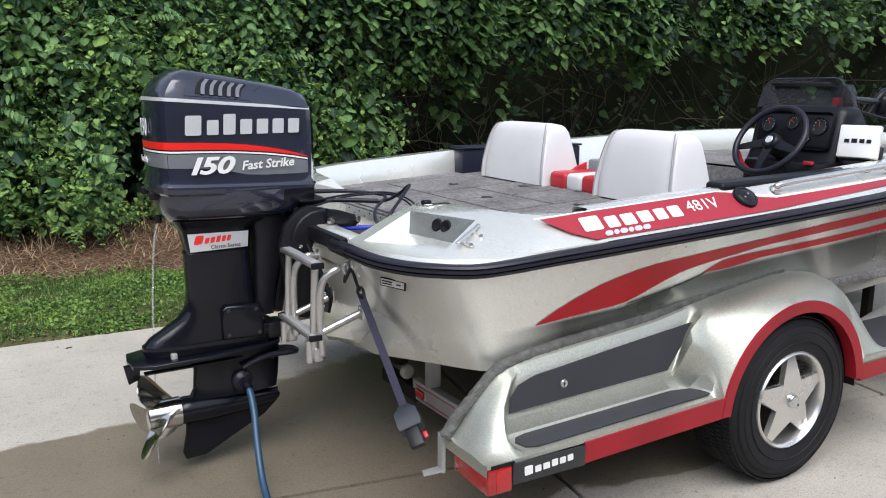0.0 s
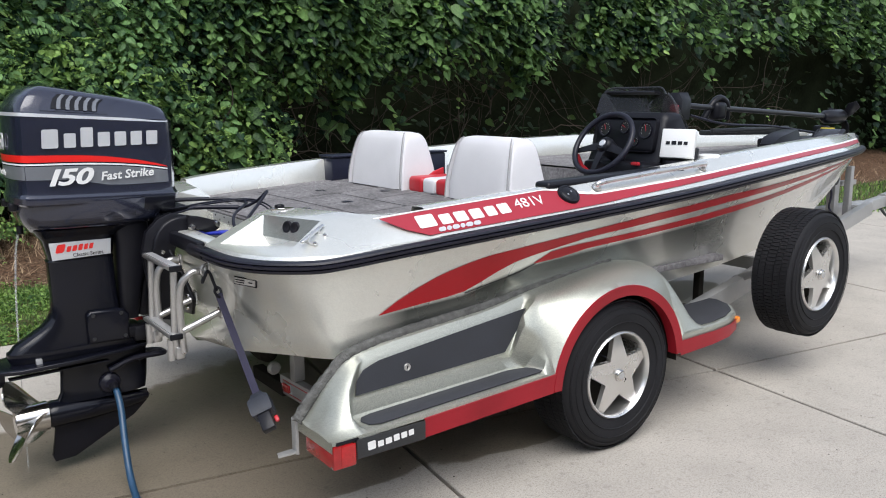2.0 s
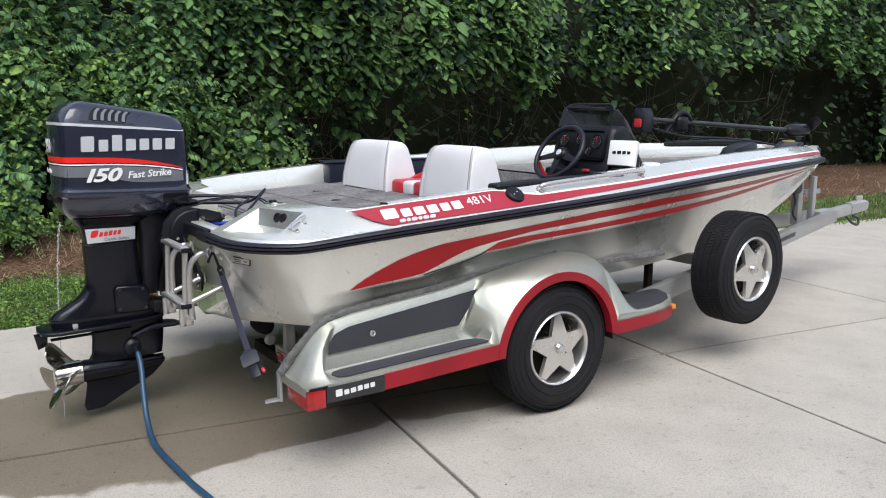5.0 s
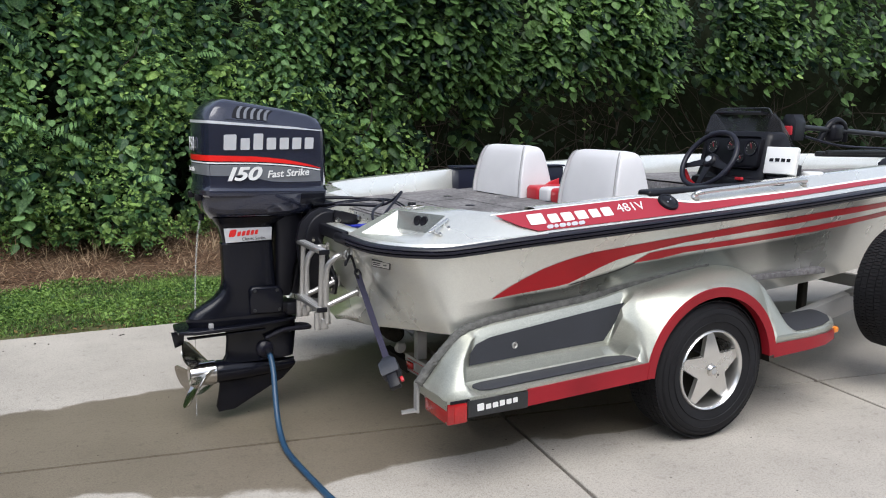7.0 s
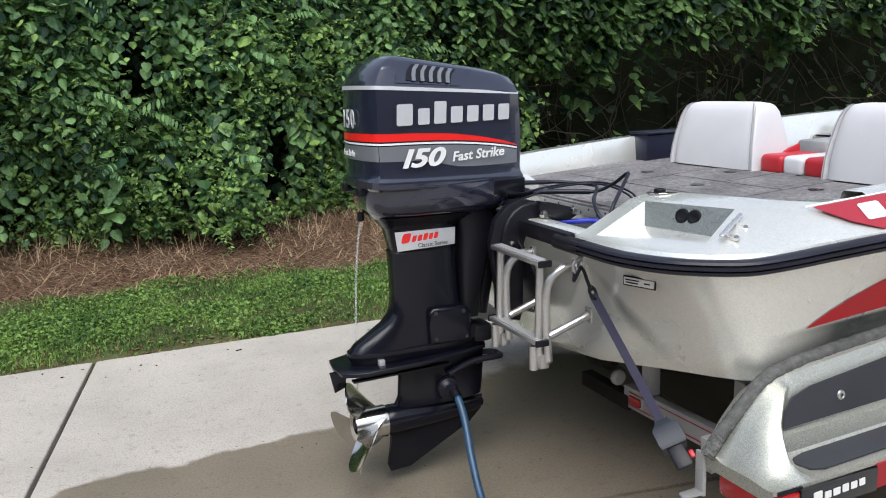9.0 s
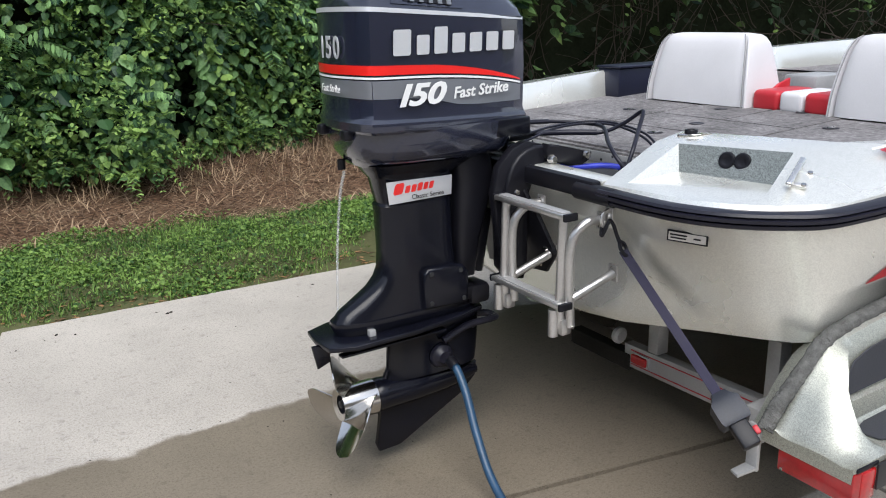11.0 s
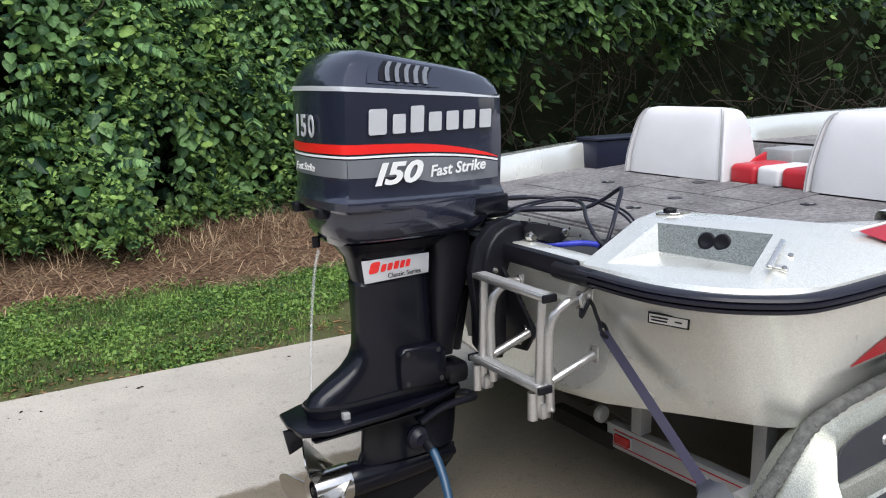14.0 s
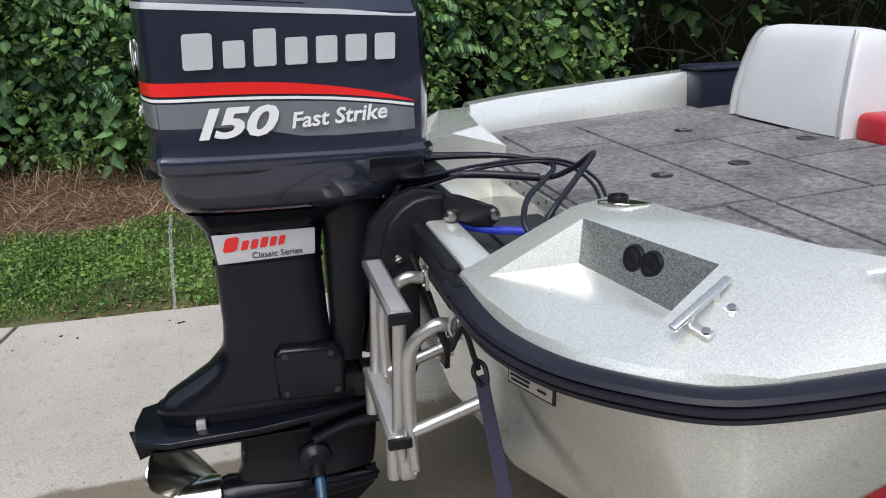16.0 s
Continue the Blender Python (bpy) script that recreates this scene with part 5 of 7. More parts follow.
for y, z in ((-0.19, 0.70), (-0.15, 0.64), (-0.14, 0.83)):
    part("bolt", lathe([(0.0, -0.008), (0.009, -0.007), (0.011, 0.0)], 8, "x"), M_STEEL, tp, at=pose(lerp(z, [0.55, 0.75, 0.9], [-1.420, -1.452, -1.500]) - 0.027, y - 0.028, z))
part("bracket_bolt", lathe([(0.0, -0.006), (0.008, -0.005), (0.010, 0.0)], 8), M_STEEL, br, at=pose(-1.544, -0.165, 0.877))
part("well_panel", box(-1.24, -0.16, 0.90, 0.16, 0.30, 0.012, 0.003), M_STEP, br, "dark grey panel in the splash well")
link = part("steering_link", prism([(-1.475, 0.972), (-1.455, 0.962), (-1.375, 0.945), (-1.315, 0.948), (-1.285, 0.965), (-1.290, 0.990), (-1.330, 0.996), (-1.400, 1.000), (-1.465, 1.012), (-1.482, 0.995)], 0.040, lambda a, b, c: Vector((lerp(a, [-1.482, -1.285], [-1.446, -1.340]), lerp(a, [-1.482, -1.285], [-0.180, -0.262]) + c, b + 0.005)), 0.006), M_BLACK, br, "black steering link bar")
part("bolt_head", lathe([(0.0, -0.014), (0.011, -0.012), (0.013, 0)], 8), M_STEEL, link, at=pose(-1.352, -0.256, 0.985))
part("trim_ram", tube([(-1.60, 0, 0.60), (-1.56, 0, 0.80)], 0.03, 14), M_BLACK, br)
part("lower_mount", box(-1.66, 0, 0.545, 0.10, 0.13, 0.05, 0.015), M_BLACK, br)
part("lower_block", box(-1.615, -0.02, 0.535, 0.08, 0.10, 0.07, 0.02), M_BLACK, br)
part("arm_top", box(-1.50, 0, 1.03, 0.20, 0.11, 0.035, 0.012), M_BLACK, br)
# control cables from motor to boat
CABLES = [
    ([(-1.54, -0.09, 1.035), (-1.44, -0.075, 1.038), (-1.32, -0.045, 1.046), (-1.185, -0.041, 1.050), (-1.125, -0.11, 1.050), (-1.108, -0.21, 1.036), (-1.118, -0.29, 1.018), (-1.135, -0.36, 0.975)], 0.0040),
    ([(-1.54, -0.11, 1.012), (-1.44, -0.09, 1.022), (-1.32, -0.055, 1.040), (-1.19, -0.055, 1.046), (-1.135, -0.12, 1.045), (-1.120, -0.21, 1.030), (-1.130, -0.29, 1.010), (-1.145, -0.36, 0.970)], 0.0040),
    ([(-1.50, 0.05, 1.052), (-1.36, 0.045, 1.052), (-1.24, 0.02, 1.050), (-1.165, -0.055, 1.043), (-1.165, -0.115, 1.040), (-1.215, -0.19, 1.034), (-1.285, -0.28, 1.020), (-1.318, -0.350, 0.990), (-1.305, -0.385, 0.950)], 0.0065),
    ([(-1.40, -0.060, 1.032), (-1.30, -0.085, 1.030), (-1.20, -0.150, 1.028), (-1.155, -0.205, 1.058), (-1.138, -0.262, 1.098), (-1.150, -0.285, 1.095), (-1.205, -0.325, 1.055), (-1.268, -0.372, 1.012), (-1.300, -0.380, 0.955)], 0.0065),
    ([(-1.50, -0.02, 1.030), (-1.40, -0.052, 1.032), (-1.30, -0.085, 1.030), (-1.21, -0.142, 1.028)], 0.0095),
    ([(-1.50, 0.08, 1.055), (-1.40, 0.06, 1.055), (-1.27, 0.035, 1.051)], 0.0085),
]
for pts, r in CABLES:
    part("cable", tube(spline(pts, 8), r, 10), M_RUB, motor, "black control cable")
part("fuel_line", tube(spline([(-1.41, -0.17, 0.945), (-1.36, -0.235, 0.946), (-1.30, -0.285, 0.950), (-1.25, -0.315, 0.942)], 6), 0.009, 10), M_BLUE, motor, "bright blue sleeved line")
part("line_end", tube(spline([(-1.262, -0.308, 0.944), (-1.22, -0.325, 0.945), (-1.17, -0.32, 0.965)], 6), 0.017, 10), M_BLACK, motor)
part("outlet", lathe([(0.0, 0.0), (0.012, 0.0), (0.012, 0.03)], 10, "z"), M_BLACK, pan, at=pose(-2.022, 0.06, 0.965))
st = thing("water_stream", "thin jet of cooling water falling from the motor", "water")
part("jet", tube(spline([(-2.025, 0.062, 0.97), (-2.036, 0.08, 0.89), (-2.048, 0.10, 0.70), (-2.056, 0.115, 0.40), (-2.062, 0.125, 0.005)], 8), [0.0045] * 12 + [0.004] * 12 + [0.003] * 9, 6), M_WATER, st)
hose = thing("garden_hose", "blue garden hose from the flushing cup to the concrete", "hose")
part("tube", tube(spline([(-1.755, -0.06, 0.345), (-1.752, -0.10, 0.33), (-1.755, -0.16, 0.27), (-1.77, -0.24, 0.17), (-1.785, -0.34, 0.075), (-1.795, -0.46, 0.025), (-1.795, -0.6, 0.0145), (-1.782, -0.85, 0.0145), (-1.766, -1.05, 0.0145), (-1.70, -1.5, 0.0145), (-1.5, -2.2, 0.0145), (-1.0, -3.1, 0.0145)], 10), 0.0135, 12), M_HOSE, hose)
part("coupling", lathe([(0.018, -0.005), (0.019, 0.0), (0.019, 0.03), (0.014, 0.035)], 14), M_BLACK, hose, "black hose coupling", at=pose(-1.755, -0.098, 0.337, 20, 0, 0))

# ---- boarding ladder ----
lad = thing("boarding_ladder", "folded aluminium boarding ladder bolted to the transom", "ladder")
for y in (-0.16, -0.43):
    part("rail", tube([(-1.60, y, 0.865), (-1.612, y - 0.005, 0.62), (-1.605, y, 0.545)], 0.0135, 12), M_ALU, lad)
    part("hoop", tube(spline([(-1.505, y - 0.035, 0.85), (-1.545, y - 0.035, 0.85), (-1.585, y - 0.02, 0.80), (-1.592, y - 0.02, 0.68), (-1.585, y - 0.02, 0.55)], 6), 0.0135, 12), M_ALU, lad)
    part("strut", tube([(-1.452, y - 0.045, 0.69), (-1.585, y - 0.025, 0.635)], 0.013, 12), M_ALU, lad)
    for x, z in ((-1.498, 0.85), (-1.448, 0.69)):
        pad = part("foot_plate", box(x, y - 0.04, z, 0.008, 0.035, 0.05, 0.003), M_ALU, lad)
        for dz in (-0.016, 0.016):
            part("bolt", lathe([(0.0, -0.005), (0.004, -0.004), (0.005, 0)], 8, "x"), M_STEEL, pad, at=pose(x - 0.004, y - 0.04, z + dz))
    part("hinge", box(-1.598, y - 0.008, 0.55, 0.035, 0.03, 0.05, 0.008), M_ALU, lad)
    part("leg_end", tube([(-1.622, y + 0.01, 0.60), (-1.622, y + 0.01, 0.52)], 0.015, 12), M_ALU, lad)
for z, x in ((0.872, -1.602), (0.618, -1.615)):
    step = part("tread", box(x, -0.295, z, 0.045, 0.335, 0.016, 0.004), M_ALU, lad)
    part("tread_pad", box(x, -0.295, z + 0.0095, 0.03, 0.30, 0.005, 0.001), M_GALV, step, "grooved grey tread")
    for y in (-0.463, -0.127):
        part("end_cap", box(x, y, z, 0.047, 0.012, 0.022, 0.004), M_BLACK, step, "black plastic end cap")
part("pin", tube([(-1.59, -0.40, 0.553), (-1.59, -0.47, 0.553)], 0.004, 8), M_STEEL, lad)

# ---- transom strap ----
strap = thing("tie_down_strap", "grey-purple ratchet strap from the transom eye to the trailer", "strap")
a, b = Vector((-1.475, -0.535, 0.775)), Vector((-1.50, -0.905, 0.505))
dirv = (b - a).normalized()
wv = Vector((0.72, -0.35, 0.3))
wv = (wv - dirv * wv.dot(dirv)).normalized() * 0.0125
nv = dirv.cross(wv).normalized() * 0.0012
rows = []
for i in range(13):
    p = a.lerp(b, i / 12)
    rows.append([p - wv - nv, p + wv - nv, p + wv + nv, p - wv + nv])
part("webbing", loft(rows), M_STRAP, strap)
hk = part("hook", tube(spline([(-1.51, -0.485, 0.835), (-1.518, -0.495, 0.815), (-1.508, -0.505, 0.845), (-1.50, -0.505, 0.858), (-1.492, -0.512, 0.845), (-1.485, -0.52, 0.815), (-1.478, -0.532, 0.785)], 5), 0.0055, 8), M_BLACK, strap, "black steel hook")
part("loop", tube(spline([(-1.478, -0.522, 0.80), (-1.466, -0.53, 0.79), (-1.466, -0.545, 0.765), (-1.478, -0.55, 0.765), (-1.49, -0.54, 0.785), (-1.478, -0.522, 0.80)], 4), 0.005, 8), M_BLACK, strap)
q = frame_at(b, wv, -dirv)
rc = part("ratchet", loft([[(sx * w, y, sz * d) for sx, sz in ((-1, -1), (1, -1), (1, 1), (-1, 1))] for y, w, d in ((0.0, 0.018, 0.012), (-0.012, 0.022, 0.018), (-0.028, 0.036, 0.026), (-0.075, 0.037, 0.028), (-0.085, 0.033, 0.024))]), M_RATCHET, strap, "worn grey plastic ratchet housing", at=q)
part("handle", box(0.0, -0.105, 0.004, 0.045, 0.085, 0.03, 0.006), M_BLACK, rc, at=pose(0, 0, 0))
part("red_tab", box(0.032, -0.115, -0.004, 0.014, 0.022, 0.014, 0.004), M_REDV, rc, "red release tab")
part("spool", tube([(-0.03, -0.05, 0.0), (0.03, -0.05, 0.0)], 0.02, 12), M_DARKMET, rc)
ey = thing("transom_eye", "steel tie-down eye bolted to the transom", "eye bolt")
part("plate", box(-1.492, -0.495, 0.872, 0.006, 0.03, 0.045, 0.003), M_ALU, ey)
part("ring", tube(spline([(-1.494, -0.495, 0.885), (-1.515, -0.495, 0.875), (-1.52, -0.495, 0.855), (-1.51, -0.495, 0.84), (-1.49, -0.495, 0.85)], 5), 0.005, 8), M_ALU, ey)
# ---- trailer ----
trailer = thing("boat_trailer", "boat trailer with silver flake fenders, red trim and grey steel frame", "trailer")
crest_z = smooth_table([-1.37, -1.33, -1.29, -1.214, -1.085, -0.867, -0.57, -0.377, -0.066, 0.12, 0.32, 0.40, 0.46, 0.50, 0.53], [0.40, 0.45, 0.508, 0.58, 0.617, 0.642, 0.672, 0.708, 0.757, 0.772, 0.742, 0.692, 0.605, 0.51, 0.448])


def arch(x, r, cx=-0.015, cz=0.325):
    d = r * r - (x - cx) ** 2
    return cz + math.sqrt(d) if d > 0 else cz


def smoothstep(a, b, x):
    t = min(1, max(0, (x - a) / (b - a)))
    return t * t * (3 - 2 * t)


def lip_z(x):
    """Top of the red trim at the fender's outer edge."""
    if -0.405 < x < 0.375:
        return max(arch(x, 0.392), 0.42)
    return lerp(x, [-1.34, -1.02, -0.41], [0.386, 0.393, 0.420]) if x < 0 else 0.452


CREST, WELL = 5, 7
REAR = (-1.165, -1.195, -1.225, -1.238, -1.248, -1.252, -1.248)
FRONT = (-0.385, -0.415, -0.495, -0.505, -0.475, -0.450, -0.440)


def fender_point(j, x, k):
    """Point j of the fender's profile at x; k is 1 inside the step's hollow and 0 outside."""
    zc, zo = crest_z(x), lip_z(x)
    zs = lerp(x, [-1.3, -0.4], [0.402, 0.437])
    ledge = lerp(x, [-1.2, -0.55], [0.470, 0.488])
    if j < CREST:
        y, z = ((-0.90, 0.36), (-0.905, zc - 0.035), (-0.945, zc - 0.010), (-0.982, zc + 0.004), (-1.001, zc - 0.004))[j]
        return Vector((x, y, z))
    if j >= CREST + WELL:
        y, z = ((-1.190, max(zo + 0.006, min(zs - 0.004, zo + 0.02)) if x < -0.41 else zo + 0.004), (-1.192, zo))[j - CREST - WELL]
        return Vector((x, y, z))
    t = (j - CREST + 1) / 8
    w = smoothstep(-0.62, -0.40, x)
    swell = math.sin(t * math.pi) * (0.018 + 0.012 * w)
    shut = (-1.0 - 0.185 * t ** 0.85, zc - 0.008 + (zo + 0.012 - zc) * t ** (1.35 + 0.55 * w) + swell * 0.4)
    sunk = ((-1.012, zc - 0.024), (-1.026, zc - 0.05), (-1.044, ledge), (-1.062, ledge - 0.006), (-1.072, zs + 0.012), (-1.085, zs + 0.002), (-1.175, zs))[j - CREST]
    return Vector((x, shut[0] + (sunk[0] - shut[0]) * k, shut[1] + (sunk[1] - shut[1]) * k))


# columns follow the hollow's two ends, so that its rim is one clean line
steps = [(u / 22, 0, 0) for u in range(22)] + [(u / 5, 1, 0) for u in range(5)] + [(u / 70, 2, 0) for u in range(70)] + [(u / 5, 3, 0) for u in range(5)] + [(u / 70, 4, 0) for u in range(71)]
body = []
for u, zone, _ in steps:
    ring = []
    for j in range(CREST + WELL + 2):
        q = min(max(j - CREST, 0), WELL - 1)
        a, b = REAR[q], FRONT[q]
        ends = (-1.375, a - 0.022, a + 0.016, b - 0.016, b + 0.028, 0.53)
        x = ends[zone] + (ends[zone + 1] - ends[zone]) * u
        k = (0, smoothstep(0, 1, u), 1, 1 - smoothstep(0, 1, u), 0)[zone]
        ring.append(fender_point(j, x, k))
    body.append(ring)
for mirror in (1, -1):
    bm = loft([[Vector((p.x, p.y * mirror, p.z)) for p in r] for r in body], closed=False)
    # rear end cap
    first = body[0]
    vs = [bm.verts.new((p.x, p.y * mirror, p.z)) for p in first] + [bm.verts.new((-1.375, -1.19 * mirror, 0.36)), ]
    bm.faces.new(vs)
    fender = part("fender", bm, M_FENDER, trailer, "silver metal-flake trailer fender")
    if mirror == 1:
        main_fender = fender
    Y = lambda y: y * mirror
    # red trim: along the rear skirt, round the arch and under the front step
    rows = []
    for i in range(25):
        x = -1.02 + 0.625 * i / 24
        rows.append([(x, Y(-1.170), lerp(x, [-1.02, -0.39], [0.326, 0.350])), (x, Y(-1.196), lerp(x, [-1.02, -0.39], [0.326, 0.350])), (x, Y(-1.197), lip_z(x) + 0.002), (x, Y(-1.190), lip_z(x) + 0.003)])
    part("red_trim", loft(rows, closed=False), M_TRIM, fender, "red painted trim")
    rows = []
    for i in range(41):
        a = radians(176 - 170 * i / 40)
        c, s = math.cos(a), math.sin(a)
        rows.append([(-0.015 + 0.352 * c, Y(-1.150), 0.325 + 0.352 * s), (-0.015 + 0.352 * c, Y(-1.197), 0.325 + 0.352 * s), (-0.015 + 0.394 * c, Y(-1.199), 0.325 + 0.394 * s), (-0.015 + 0.396 * c, Y(-1.190), 0.325 + 0.396 * s)])
    part("red_arch", loft(rows, closed=False), M_TRIM, fender, "red painted wheel arch trim")
    rows = []
    for i in range(13):
        a = radians(180 - 180 * i / 12)
        rows.append([(-0.015 + 0.37 * math.cos(a), Y(-0.91), 0.325 + 0.37 * math.sin(a)), (-0.015 + 0.37 * math.cos(a), Y(-1.18), 0.325 + 0.37 * math.sin(a))])
    # liner coloured near-black to stand for the shade in the arch
    part("wheel_well", loft(rows, closed=False), M_PIT, fender, "inside of the wheel arch, near-black in place of shade")
    # front step
    outline = [(0.36, -1.19), (0.60, -1.19), (0.74, -1.175), (0.86, -1.13), (0.945, -1.05), (0.985, -0.95), (0.98, -0.90), (0.36, -0.90)]
    front = part("front_step", prism(outline, 0.05, lambda a, b, c: Vector((a, Y(b), 0.40 + 0.02 * (a - 0.36) + c)), 0.012), M_FENDER, fender)
    part("step_pad", prism([(0.50, -1.168), (0.62, -1.172), (0.74, -1.156), (0.85, -1.112), (0.928, -1.037), (0.964, -0.945), (0.955, -0.912), (0.58, -0.912), (0.54, -0.98)], 0.004, lambda a, b, c: Vector((a, Y(b), 0.451 + 0.02 * (a - 0.36) + c)), 0.001), M_STEP, front, "dark grey non-slip pad")
    rows = []
    for a, b in outline[:5]:
        rows.append([(a, Y(b * 0.985), 0.345 + 0.04 * (a - 0.36)), (a + 0.004, Y(b - 0.006), 0.35 + 0.04 * (a - 0.36)), (a + 0.004, Y(b - 0.006), 0.418 + 0.02 * (a - 0.36))])
    part("red_trim", loft(rows, closed=False), M_TRIM, front, "red painted trim")
    part("side_marker", box(0.87, Y(-1.125), 0.415, 0.05, 0.03, 0.035, 0.012), M_AMBER, front, "amber side marker lamp", at=pose(0, 0, 0))
    # tail lamp
    lamp = part("tail_lamp", box(-1.335, Y(-1.095), 0.343, 0.075, 0.20, 0.082, 0.006), M_LENS, fender, "red rectangular tail lamp")
    part("side_lens", box(-1.318, Y(-1.191), 0.343, 0.055, 0.014, 0.075, 0.004), M_LENSB, lamp, "bright red side lens")
    part("lamp_rim", box(-1.320, Y(-1.09), 0.389, 0.085, 0.21, 0.012, 0.004), M_BLACK, lamp)
    for y in (-1.01, -1.18):
        for z in (0.31, 0.375):
            part("screw", lathe([(0.0, -0.003), (0.004, -0.002), (0.004, 0)], 8, "x"), M_STEEL, lamp, at=pose(-1.3725, Y(y), z))

# outer fittings of the fender that the camera passes
plate = part("name_plate", box(-1.155, -1.199, 0.357, 0.27, 0.006, 0.066, 0.001), M_DARKMET, main_fender, "dark grey name plate with silver letters")
mark(plate, M_WHITEP, (-1.25, -1.2035, 0.345), (1, 0, 0.06), (0, 0, 1), [0.034, 0.026, 0.028, 0.026, 0.026, 0.024], 0.004, [0.030, 0.021, 0.021, 0.023, 0.021, 0.021])
pts = [(-1.205, 0.474), (-1.195, 0.522), (-1.165, 0.556), (-1.10, 0.578), (-0.765, 0.617), (-0.415, 0.658), (-0.402, 0.650), (-0.44, 0.605), (-0.53, 0.500), (-1.195, 0.476)]
part("pocket_panel", prism(pts, 0.004, lambda a, b, c: Vector((a, -1.0325 - 0.17 * max(0, 0.56 - b) - c, b)), 0.0015, seg=1), M_STEP, main_fender, "dark grey panel sunk in the fender")
lk = part("pocket_lock", lathe([(0.0, -0.010), (0.006, -0.010), (0.008, -0.012), (0.013, -0.011), (0.016, -0.004), (0.016, 0.0)], 20), M_ALLOY, main_fender, "chrome key lock", at=pose(-0.987, -1.035, 0.532))
part("key_slot", box(0, -0.012, 0, 0.003, 0.003, 0.011, 0), M_BLACK, lk)
pad = [(-1.225, -1.115), (-1.215, -1.155), (-1.18, -1.172), (-0.46, -1.172), (-0.435, -1.165), (-0.47, -1.10), (-0.545, -1.078), (-1.17, -1.082), (-1.21, -1.092)]
part("step_pad", prism(pad, 0.005, lambda a, b, c: Vector((a, b, lerp(a, [-1.3, -0.4], [0.4045, 0.4395]) + c)), 0.001), M_STEP, main_fender, "dark grey non-slip step pad")
rope = spline([(-1.385, -0.962, 0.40), (-1.345, -0.965, 0.455)] + [(x, -0.972, crest_z(x) + 0.006) for x in (-1.28, -1.2, -1.1, -0.95, -0.75, -0.55, -0.35, -0.15, 0.02, 0.12)], 8)
fuzz = np.random.default_rng(5)
for mirror in (1, -1):
    roll = tube([(p.x, p.y * mirror, p.z) for p in spline(rope[::2], 5)], 0.0195, 20)
    for v in roll.verts:
        v.co += Vector(fuzz.uniform(-0.0022, 0.0022, 3))
    part("guide_roll", roll, M_ROPE, trailer, "grey carpet-wrapped guide along the fender")
for y, h in ((-0.27, 0.40), (-0.74, 0.47)):
    part("beam_post", box(-1.045, y, (0.27 + h) / 2 + 0.01, 0.05, 0.045, h - 0.26, 0.003), M_FRAME, trailer)
part("strap_bracket", box(-1.378, -0.93, 0.335, 0.012, 0.035, 0.13, 0.003), M_GALV, trailer, "pale steel strap bracket")
part("bracket_loop", prism([(-1.45, -0.945), (-1.44, -0.915), (-1.38, -0.912), (-1.38, -0.948)], 0.008, lambda a, b, c: Vector((a, b, 0.275 + c)), 0.002), M_GALV, trailer)


